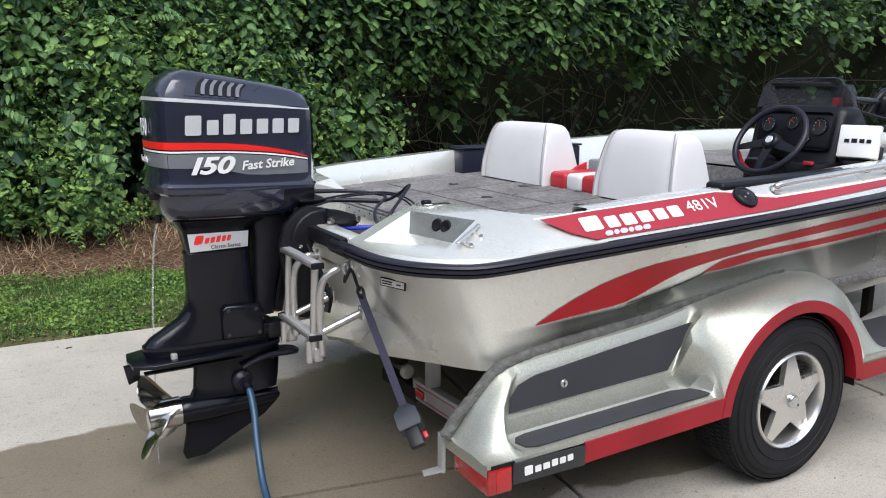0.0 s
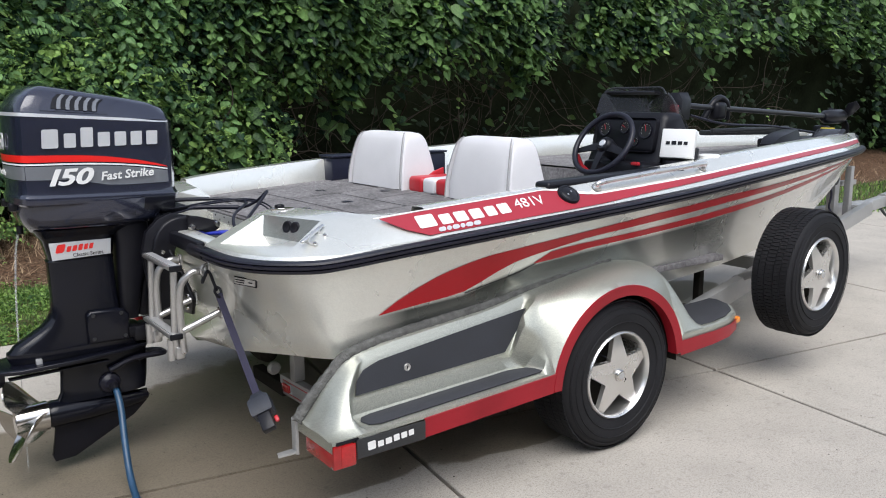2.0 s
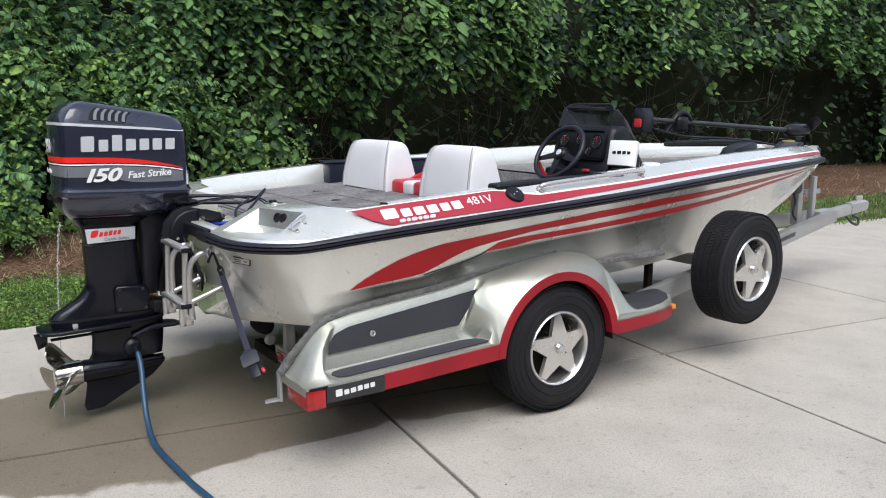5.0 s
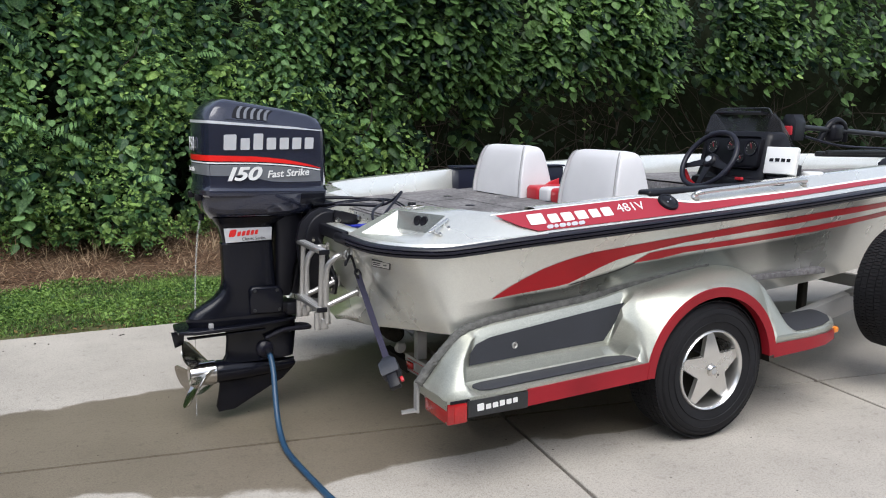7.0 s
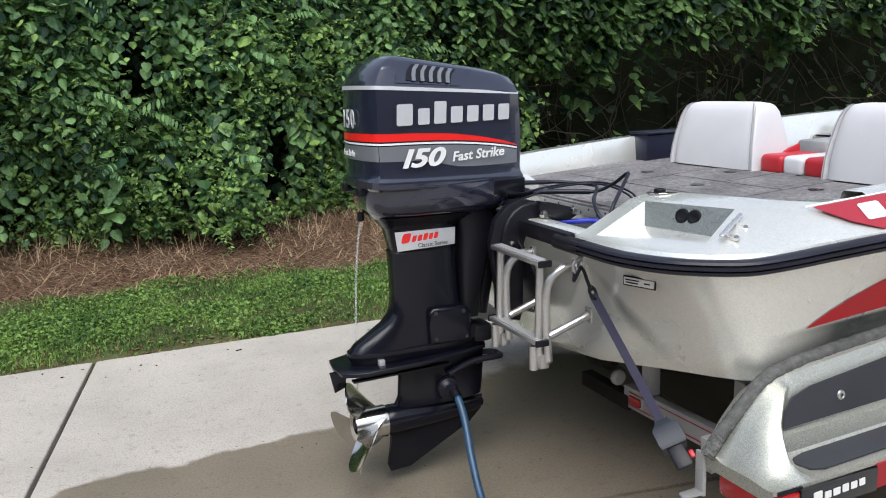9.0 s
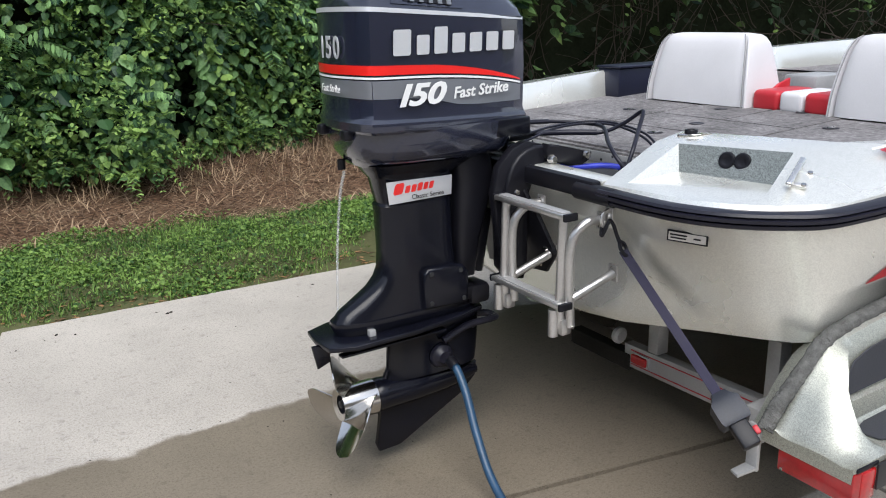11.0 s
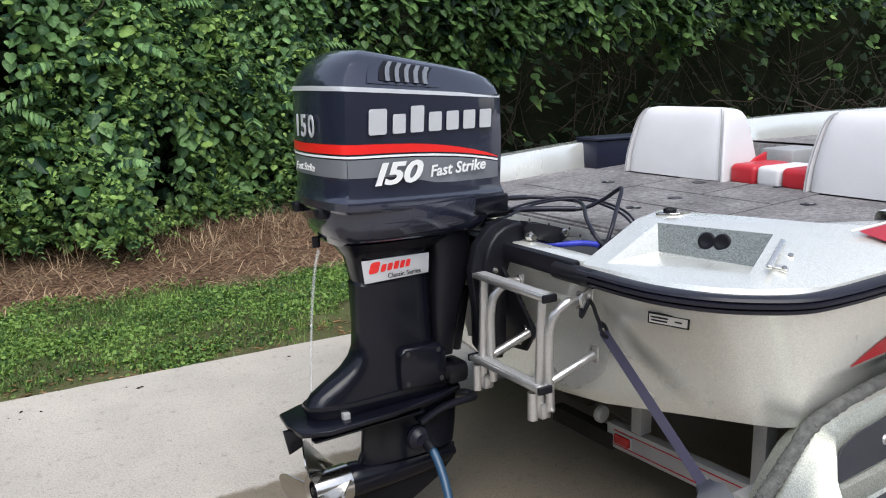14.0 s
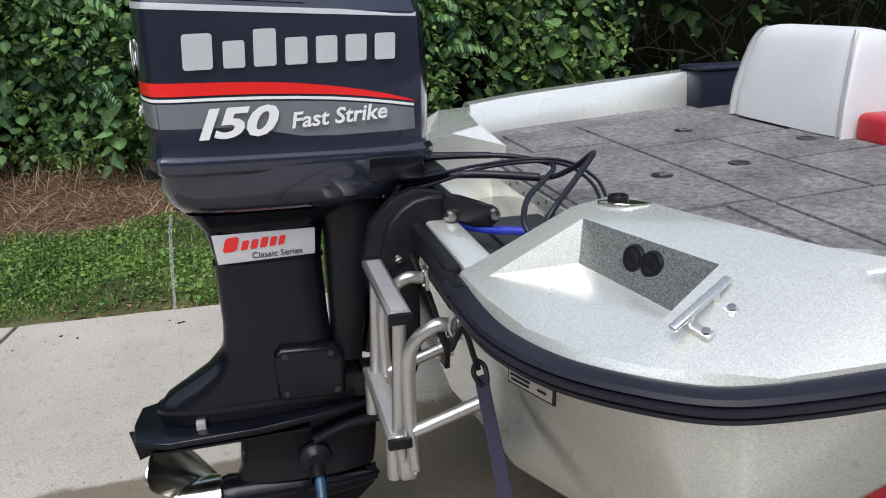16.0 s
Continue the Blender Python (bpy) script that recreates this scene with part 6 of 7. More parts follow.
# wheels
def wheel(parent, at, label):
    prof = [(0.184, -0.010), (0.192, -0.003), (0.212, -0.010), (0.262, -0.018), (0.295, -0.014), (0.318, 0.000), (0.328, 0.018), (0.3305, 0.04), (0.3305, 0.155), (0.328, 0.177), (0.318, 0.195), (0.29, 0.21), (0.25, 0.212), (0.21, 0.20), (0.20, 0.19)]
    w = part("wheel", lathe(prof, 64), M_TYRE, parent, label, at=at)
    b = bmesh.new()
    for k in range(104):
        a0 = 2 * math.pi * k / 104
        for j, (y0, y1) in enumerate(((0.004, 0.036), (0.041, 0.072), (0.077, 0.118), (0.123, 0.154), (0.159, 0.190))):
            off = (j % 2) * math.pi / 104
            ang = [a0 + off + 0.006, a0 + off + 0.0555]
            vs = []
            for r in (0.326, 0.3352 if 0 < j < 4 else 0.3325):
                for a in ang:
                    for y in (y0, y1):
                        vs.append(b.verts.new((r * math.cos(a), y, r * math.sin(a))))
            for f in ((4, 5, 7, 6), (0, 1, 5, 4), (2, 6, 7, 3), (0, 4, 6, 2), (1, 3, 7, 5)):
                b.faces.new([vs[i] for i in f])
    part("tread", mesh_bm("tread", b, False), M_TYRE, w)
    for r in (0.238, 0.275, 0.302):
        part("sidewall_rib", lathe([(r - 0.003, -0.015), (r, -0.0195 if r < 0.3 else -0.012), (r + 0.003, -0.014)], 64), M_TYRE, w)
    rim = part("rim", lathe([(0.212, -0.004), (0.210, -0.010), (0.204, -0.014), (0.198, -0.010), (0.192, 0.004), (0.186, 0.03), (0.182, 0.10), (0.16, 0.12)], 64), M_ALLOY, w, "bright alloy rim", at=Matrix.Diagonal((0.925, 1, 0.925, 1)))
    # flat disc whose near-black colour stands for the shade inside the rim
    part("backing", lathe([(0.0, 0.10), (0.16, 0.10), (0.185, 0.09)], 40), M_PIT, rim, "near-black disc for the shade behind the spokes")
    star = []
    for k in range(5):
        c = radians(90 + 72 * k + 3)
        for da, r in ((-36, 0.092), (-7.0, 0.192), (7.0, 0.192)):
            star.append((r * math.cos(c + radians(da)), r * math.sin(c + radians(da))))
    part("spokes", prism(star, -0.022, lambda a, b2, c: Vector((a, 0.026 + c - 0.02 * (1 - min(1, math.hypot(a, b2) / 0.19)), b2)), 0.003), M_ALLOY, rim, "five-spoke alloy star")
    cap = part("hub_cap", lathe([(0.0, -0.022), (0.022, -0.022), (0.026, -0.020), (0.028, -0.016), (0.030, -0.006), (0.038, -0.002), (0.042, 0.004)], 28), M_STEEL, rim, "polished hub cap")
    part("cap_disc", lathe([(0.0, -0.0245), (0.017, -0.024), (0.018, -0.021)], 20), M_GALV, cap, "grey cap centre")
    part("valve", tube([(0.145 * math.cos(2.3), 0.02, 0.145 * math.sin(2.3)), (0.14 * math.cos(2.3), -0.008, 0.14 * math.sin(2.3))], 0.004, 8), M_BLACK, rim)
    part("lug_mark", glyph_bars([0.010, 0.008, 0.010, 0.010], 0.003, [0.014] * 4, 0.3), M_BLACK, rim, at=frame_at((0.02, -0.0025, -0.062), (0.8, 0, 0.6), (-0.6, 0, 0.8)))
    return w


wheel(trailer, pose(0.0, -1.158, 0.328) @ Matrix.Diagonal((0.97, 1, 0.97, 1)), "trailer wheel with a black tyre and five-spoke alloy rim")
far = wheel(trailer, pose(0.0, 1.185, 0.338, 0, 0, 180), "trailer wheel with a black tyre and five-spoke alloy rim")
sp = thing("spare_wheel", "spare wheel with a five-spoke alloy rim on the trailer's frame", "wheel")
wheel(sp, pose(1.505, -1.18, 0.565, 0, -25, 3), "black tyre on a five-spoke alloy rim")
part("carrier", tube([(1.5, -0.98, 0.565), (1.5, -0.80, 0.50), (1.55, -0.66, 0.44)], 0.022, 10), M_FRAME, sp)


def beam(a, b, w, h, name="beam", material=None, parent=None, label=""):
    a, b = Vector(a), Vector(b)
    d = b - a
    m = frame_at((a + b) / 2, d, Vector((0, 0, 1)).cross(d))
    return part(name, box(0, 0, 0, d.length, w, h, 0.004), material or M_FRAME, parent or trailer, label, at=m)


# axle, posts and beams under the hull get its shade as near-black colour
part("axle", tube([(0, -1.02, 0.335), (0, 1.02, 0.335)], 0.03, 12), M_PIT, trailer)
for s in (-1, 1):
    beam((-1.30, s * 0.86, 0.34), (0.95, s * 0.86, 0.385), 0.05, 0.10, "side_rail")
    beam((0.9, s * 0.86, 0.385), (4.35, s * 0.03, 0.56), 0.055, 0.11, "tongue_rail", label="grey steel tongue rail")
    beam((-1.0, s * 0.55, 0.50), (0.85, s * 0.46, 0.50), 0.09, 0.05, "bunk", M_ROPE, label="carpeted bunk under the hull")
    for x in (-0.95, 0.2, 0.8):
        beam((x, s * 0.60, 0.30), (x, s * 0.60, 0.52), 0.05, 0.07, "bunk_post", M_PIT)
    part("inner_fender_leg", box(-0.95, s * 0.80, 0.30, 0.05, 0.03, 0.14, 0.003), M_FRAME, trailer)
for sg in (-1,):
    cross = beam((-1.045, sg * 0.90, 0.245), (-1.045, sg * 0.13, 0.225), 0.04, 0.085, "rear_crossbeam", label="pale steel crossbeam with thin red lines")
    for dz in (-0.026, 0.026):
        part("red_line", box(0, 0.0215 * -sg, dz, 0.7, 0.002, 0.003, 0), M_RED, cross)
    ident = part("rear_marker", box(-1.072, sg * 0.211, 0.228, 0.018, 0.07, 0.032, 0.005), M_LENSB, trailer, "small red marker lamp on the crossbeam")
    part("marker_frame", box(-1.0665, sg * 0.211, 0.228, 0.008, 0.085, 0.044, 0.002), M_GALV, ident)
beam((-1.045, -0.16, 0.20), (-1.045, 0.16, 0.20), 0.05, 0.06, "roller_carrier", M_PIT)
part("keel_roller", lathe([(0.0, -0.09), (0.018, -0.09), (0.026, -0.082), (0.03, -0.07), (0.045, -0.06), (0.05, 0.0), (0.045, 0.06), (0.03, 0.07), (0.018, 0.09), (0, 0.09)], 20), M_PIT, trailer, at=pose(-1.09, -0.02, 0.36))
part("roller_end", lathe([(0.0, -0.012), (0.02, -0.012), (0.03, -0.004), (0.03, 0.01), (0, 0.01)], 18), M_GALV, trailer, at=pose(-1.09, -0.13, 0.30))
# the crossbeams under the hull are near-black for shade, the forward one frame grey
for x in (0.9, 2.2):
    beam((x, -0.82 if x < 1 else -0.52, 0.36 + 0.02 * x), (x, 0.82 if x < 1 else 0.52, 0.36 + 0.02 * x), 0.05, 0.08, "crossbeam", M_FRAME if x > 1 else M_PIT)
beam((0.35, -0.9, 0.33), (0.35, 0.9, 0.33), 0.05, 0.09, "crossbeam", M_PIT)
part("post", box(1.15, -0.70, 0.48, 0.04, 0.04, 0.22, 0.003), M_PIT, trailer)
beam((4.15, 0, 0.55), (4.72, 0, 0.60), 0.07, 0.09, "coupler_tube", M_FRAME)
cp = part("coupler", loft([[(x, -w, z - h), (x, w, z - h), (x, w, z + h * 0.7), (x, w * 0.5, z + h), (x, -w * 0.5, z + h), (x, -w, z + h * 0.7)] for x, w, z, h in ((4.62, 0.045, 0.60, 0.05), (4.75, 0.05, 0.612, 0.05), (4.86, 0.05, 0.62, 0.045), (4.92, 0.03, 0.62, 0.03))]), M_FRAME, trailer, "grey ball coupler")
part("latch", box(4.80, 0, 0.68, 0.10, 0.02, 0.05, 0.005), M_GALV, cp)
part("chain", tube(spline([(4.55, -0.03, 0.53), (4.62, -0.05, 0.47), (4.70, -0.06, 0.45), (4.72, -0.05, 0.50), (4.66, -0.03, 0.53)], 6), 0.012, 8), M_DARKMET, trailer)
# winch post and jack
wp = part("winch_post", box(3.80, 0.0, 0.74, 0.07, 0.07, 0.46, 0.006), M_FRAME, trailer, "grey winch post at the bow", at=pose(0, 0, 0))
part("brace", box(3.94, -0.05, 0.72, 0.05, 0.05, 0.42, 0.005), M_FRAME, wp)
part("bow_stop", tube([(3.86, -0.05, 0.965), (3.86, 0.05, 0.965)], 0.04, 14), M_PIT, wp)
part("winch", lathe([(0.0, -0.06), (0.05, -0.06), (0.05, -0.05), (0.025, -0.045), (0.025, 0.045), (0.05, 0.05), (0.05, 0.06), (0, 0.06)], 18), M_DARKMET, wp, at=pose(3.72, 0, 0.84))
part("arm", box(4.0, 0, 0.79, 0.22, 0.05, 0.04, 0.005), M_FRAME, wp)
part("winch_line", tube(spline([(3.70, 0, 0.85), (3.74, -0.02, 0.72), (3.70, -0.03, 0.62), (3.76, -0.03, 0.56)], 6), 0.008, 8), M_STRAP, wp)
part("tongue_words", glyph_bars([0.04, 0.03, 0.03, 0.03, 0.02, 0.04, 0.03, 0.03], 0.008, [0.035] * 8, 0.2, 0.3), M_DARKMET, trailer, "dark worn lettering drawn as plain bars", at=frame_at((3.0, -0.39, 0.48), (3.45, 0.83, 0.175), (0, 0, 1)))
# ---- ground ----
JA = -0.151          # run of the long joint against the boat


def joint_y(x):
    return -0.62 + JA * x


def slab_pt(u, v):
    """Slab grid: u along the long joint, v square to it, from the crossing of two joints."""
    d = Vector((1, JA, 0)).normalized()
    e = Vector((-d.y, d.x, 0))
    return Vector((-0.70, joint_y(-0.70), 0)) + d * u + e * v


US = [-14.0, -5.6, -2.64, 0.0, 1.93, 4.45, 7.4, 14.0]
VS = [-16.0, -5.2, 0.0, 9.0]
EDGE = 2.06


def clip_far(poly):
    """Cuts a slab off at the far edge of the driveway."""
    def far(x):
        return EDGE + 0.012 * math.sin(x * 1.3) + 0.008 * math.sin(x * 3.7) - 0.10 * max(0, x - 6.0)
    out = []
    n = len(poly)
    for i in range(n):
        a, b = poly[i], poly[(i + 1) % n]
        ia, ib = a.y <= far(a.x), b.y <= far(b.x)
        if ia:
            out.append(a)
        if ia != ib:
            lo, hi = 0.0, 1.0
            for _ in range(30):
                m = (lo + hi) / 2
                p = a.lerp(b, m)
                if (p.y <= far(p.x)) == ia:
                    lo = m
                else:
                    hi = m
            out.append(a.lerp(b, lo))
    return out


drive = tagged(part("driveway", prism([(-16, -18), (16, -18), (16, 1.3), (-16, 2.0)], 0.04, lambda a, b, c: Vector((a, b, -0.075 + c))), M_PIT), "pale concrete driveway of large slabs with wet patches", "driveway", kind="structure")
g = 0.010
for i in range(len(US) - 1):
    for j in range(len(VS) - 1):
        u0, u1, v0, v1 = US[i] + g, US[i + 1] - g, VS[j] + g, VS[j + 1] - g
        ring = []
        steps = 24
        for k in range(steps):
            ring.append(slab_pt(u0 + (u1 - u0) * k / steps, v0))
        ring.append(slab_pt(u1, v0))
        ring.append(slab_pt(u1, v1))
        for k in range(1, steps):
            ring.append(slab_pt(u1 + (u0 - u1) * k / steps, v1))
        ring.append(slab_pt(u0, v1))
        rr = np.random.default_rng(i * 10 + j)
        poly = clip_far(ring)
        if len(poly) < 3:
            continue
        # worn, slightly ragged arris
        poly = [Vector((p.x + rr.uniform(-0.002, 0.002), p.y + rr.uniform(-0.002, 0.002), 0)) for p in poly]
        if j == 2:
            extra = []
            for a, b in zip(poly, poly[1:] + poly[:1]):
                extra.append(a)
                if a.y > 1.0 and b.y > 1.0:
                    for k in range(1, 30):
                        q = a.lerp(b, k / 30)
                        q.y += rr.uniform(-0.006, 0.006)
                        extra.append(q)
            poly = extra
        part("slab", prism([(p.x, p.y) for p in poly], 0.06, lambda a, b, c: Vector((a, b, -0.06 + c)), 0.004, seg=1), M_CONC, drive)

nx, ny = 90, 60
gv, gf = [], []
gx = [-300, -60, -25, -12] + list(np.linspace(-8, 16, 70)) + [25, 60, 300]
gy = [-300, -60, -20, 1.2, 1.9] + list(np.linspace(2.0, 7.5, 26)) + [9, 12, 20, 60, 300]


def ground_z(x, y):
    if y < 1.85:
        return -0.08
    lawn = -0.025 + 0.05 * smoothstep(2.0, 2.6, y)
    bank = 0.20 * smoothstep(3.5, 5.2, y - 0.12 * max(-3, min(4, x)) - 0.2) + 0.05 * noise.noise(Vector((x * 1.2, y * 1.2, 0))) * smoothstep(3.4, 4.0, y)
    return lawn + bank + 0.012 * noise.noise(Vector((x * 3, y * 3, 4)))


for y in gy:
    for x in gx:
        gv.append((x, y, ground_z(x, y)))
W = len(gx)
for j in range(len(gy) - 1):
    for i in range(W - 1):
        gf.append((j * W + i, j * W + i + 1, (j + 1) * W + i + 1, (j + 1) * W + i))
tagged(part("ground", mesh_of("ground", gv, gf), M_LAWN), "lawn strip and mulched bank behind the driveway", "ground", kind="structure")


def mulch_line(x):
    return 3.62 + 0.05 * math.sin(x * 1.7) + 0.07 * math.sin(x * 3.1 + 1) + 0.04 * math.sin(x * 7) + 0.02 * x


rng = np.random.default_rng(11)


def blades(n, x0, x1, ya, yb, h0, h1, w0, w1, lean, name, material, label, thin=None):
    """Single blades or straws, each a folded sliver."""
    X = rng.uniform(x0, x1, n)
    lo, hi = np.array([ya(x) for x in X]), np.array([yb(x) for x in X])
    Yv = lo + (hi - lo) * rng.uniform(0, 1, n)
    vs, fs = [], []
    for x, y in zip(X, Yv):
        if thin and thin(x, y) < rng.uniform(0, 1):
            continue
        z = ground_z(x, y) if y > 1.85 else 0.0
        a, h, w = rng.uniform(0, 2 * math.pi), rng.uniform(h0, h1), rng.uniform(w0, w1)
        t = rng.uniform(lean[0], lean[1])
        ca, sa = math.cos(a), math.sin(a)
        tx, ty, tz = ca * h * math.sin(t), sa * h * math.sin(t), h * math.cos(t)
        k = len(vs)
        vs += [(x - sa * w, y + ca * w, z), (x + sa * w, y - ca * w, z), (x + tx * 0.5 + sa * w * 0.8, y + ty * 0.5 - ca * w * 0.8, z + tz * 0.6), (x + tx * 0.5 - sa * w * 0.8, y + ty * 0.5 + ca * w * 0.8, z + tz * 0.6), (x + tx, y + ty, z + tz)]
        fs += [(k, k + 1, k + 2, k + 3), (k + 3, k + 2, k + 4)]
    tagged(part(name, mesh_of(name, vs, fs, False), material), label, name.replace("_", " "), kind="stuff")


def tuft(x, y):
    v = 1.0 + 1.3 * noise.noise(Vector((x * 1.7, y * 2.2, 1.3))) + 0.7 * noise.noise(Vector((x * 6, y * 7, 3)))
    edge = 2.16 + 0.16 * noise.noise(Vector((x * 2.3, 0, 8)))
    return v * (0.06 + 0.94 * smoothstep(edge - 0.06, edge + 0.08, y))


blades(62000, -4.6, 0.6, lambda x: 2.05, mulch_line, 0.012, 0.046, 0.0016, 0.0042, (0.2, 1.45), "lawn_grass", M_BLADE, "green lawn grass beside the driveway", tuft)
blades(5000, 4.5, 12.5, lambda x: 1.9 - 0.10 * max(0, x - 6.0), lambda x: 3.4, 0.03, 0.09, 0.004, 0.008, (0.1, 1.0), "lawn_grass", M_BLADE, "green lawn grass beyond the bow")
blades(9000, -4.2, 1.2, lambda x: mulch_line(x) - 0.12, lambda x: 5.6, 0.06, 0.26, 0.0015, 0.004, (1.15, 1.55), "dry_straw", M_STRAW, "dry straw and twigs on the mulched bank")
blades(2200, -4.2, 1.2, lambda x: 4.3, lambda x: 5.6, 0.10, 0.30, 0.0015, 0.003, (0.4, 1.2), "dry_stalks", M_STRAW, "dry stalks standing at the foot of the hedge")
blades(700, -4.2, 0.8, lambda x: 2.0, lambda x: 2.35, 0.02, 0.06, 0.006, 0.016, (1.3, 1.57), "fallen_leaves", M_FALLEN, "small brown fallen leaves along the driveway's edge")

blades(4200, 4.0, 17.0, lambda x: 3.3, lambda x: 6.2, 0.06, 0.26, 0.002, 0.005, (1.0, 1.55), "dry_straw", M_STRAW, "dry straw under the far end of the hedge")

# grit and bits on the concrete
vs, fs = [], []
for _ in range(620):
    x, y = rng.uniform(-4.5, 3.5), rng.uniform(-2.6, 2.0)
    s = rng.uniform(0.0015, 0.0055) * (1 + 1.6 * (y > 1.75))
    a = rng.uniform(0, 6.28)
    k = len(vs)
    e = rng.uniform(0.4, 1.0)
    for da, q in ((0, 1), (1.5, e), (3.1, 1), (4.6, e)):
        vs.append((x + s * q * math.cos(a + da), y + s * q * math.sin(a + da), 0.0012))
    vs.append((x, y, 0.0012 + s * 0.4))
    fs += [(k, k + 1, k + 4), (k + 1, k + 2, k + 4), (k + 2, k + 3, k + 4), (k + 3, k, k + 4)]
tagged(part("grit", mesh_of("grit", vs, fs, False), M_PIT), "specks of dirt and leaf bits on the concrete", "grit", kind="stuff")

# ---- hedge ----
def hedge_y(x):
    return lerp(x, [-9, -2.6, -1.5, 0.0, 3.0, 6.0, 9.5, 13, 18], [4.3, 4.75, 4.95, 5.35, 5.9, 6.0, 5.6, 5.2, 5.0])


LEAF_L = [(0, 0), (-0.22, -0.10), (-0.44, 0.02), (-0.50, 0.24), (-0.40, 0.52), (-0.20, 0.80), (0, 1.05)]


def leaf_mesh(name, centres, sizes, turns, fold=0.35, shape=LEAF_L):
    """Folded heart-shaped leaves: two halves that share a midrib."""
    n = len(centres)
    base = np.array([(0, 0, 0), (0, 0.5, -0.04), (0, 1.05, -0.12)] + [(x, y, fold * abs(x) - 0.1 * y * y) for x, y in shape[1:-1]] + [(-x, y, fold * abs(x) - 0.1 * y * y) for x, y in shape[1:-1]])
    m = len(shape) - 2
    left = [0] + [3 + i for i in range(m)] + [2, 1]
    right = [0, 1, 2] + [3 + m + i for i in reversed(range(m))]
    out = np.einsum("nij,kj->nki", turns, base) * sizes[:, None, None] + centres[:, None, :]
    nv = len(base)
    faces = []
    for i in range(n):
        faces.append([i * nv + k for k in left])
        faces.append([i * nv + k for k in right])
    me = bpy.data.meshes.new(name)
    me.from_pydata(out.reshape(-1, 3).tolist(), [], faces)
    return me


def turns_of(yaw, pitch, roll):
    cy, sy, cp, sp, cr, sr = np.cos(yaw), np.sin(yaw), np.cos(pitch), np.sin(pitch), np.cos(roll), np.sin(roll)
    Z = np.zeros_like(cy)
    O = np.ones_like(cy)
    Rz = np.stack([np.stack([cy, -sy, Z], -1), np.stack([sy, cy, Z], -1), np.stack([Z, Z, O], -1)], -2)
    Rx = np.stack([np.stack([O, Z, Z], -1), np.stack([Z, cp, -sp], -1), np.stack([Z, sp, cp], -1)], -2)
    Ry = np.stack([np.stack([cr, Z, sr], -1), np.stack([Z, O, Z], -1), np.stack([-sr, Z, cr], -1)], -2)
    return Rz @ Rx @ Ry


def hollow(x, z):
    """The bare, shaded hollow low in the hedge (0 to 1)."""
    top = lerp(x, [0, 3, 5, 7, 10, 15], [1.65, 1.8, 2.05, 2.35, 2.6, 2.6]) + 0.45 * noise.noise(Vector((x * 0.8, 0, 7))) + 0.35 * noise.noise(Vector((x * 2.6, 0, 1)))
    return smoothstep(0.2, 2.2, x) * (1 - smoothstep(14.0, 17.0, x)) * (1 - smoothstep(top - 0.35, top + 0.1, z))


def cover(x, z):
    """How thickly leaves hang at this spot of the hedge's face (0 to 1)."""
    v = 0.75 + 1.35 * noise.noise(Vector((x * 0.9, z * 0.7, 2))) + 0.8 * noise.noise(Vector((x * 2.6, z * 1.5, 9)))
    v += smoothstep(0.5, 2.0, x) * (-0.22 + 1.3 * noise.noise(Vector((x * 1.9, z * 0.35, 14))))
    return max(0.0, min(1.2, v) * (1 - 0.985 * hollow(x, z)) * (1 - 0.55 * smoothstep(6.0, 9.0, x)))


def bulge(x, z):
    over = -0.55 * smoothstep(0.0, 2.0, x) * (1 - smoothstep(10, 12.5, x)) * smoothstep(1.4, 2.2, z)
    over -= 0.35 * smoothstep(0.5, 2.0, x) * noise.noise(Vector((x * 1.9, z * 0.35, 14)))
    return over + 0.65 * noise.noise(Vector((x * 0.8, z * 0.55, 5))) + 0.28 * noise.noise(Vector((x * 2.4, z * 1.3, 3))) - 0.14 * (z - 0.6)


def vine_layer(name, n, x0, x1, z0, z1, s0, s1, depth, material, label, thin=True, tip=2.25):
    C, S = [], []
    while len(C) < n:
        x, z = rng.uniform(x0, x1), rng.uniform(z0, z1)
        if (thin and cover(x, z) < rng.uniform(0, 1)) or (not thin and 0.8 * hollow(x, z) > rng.uniform(0, 1)):
            continue
        C.append((x, hedge_y(x) + bulge(x, z) + rng.uniform(*depth), max(z, 0.16)))
        S.append(rng.uniform(s0, s1))
    C, S = np.array(C), np.array(S)
    k = len(C)
    me = leaf_mesh(name, C, S, turns_of(rng.normal(0, 0.75, k), -rng.normal(tip, 0.42, k), rng.normal(0, 0.4, k)))
    tagged(part(name, me, material), label, "hedge", kind="stuff")


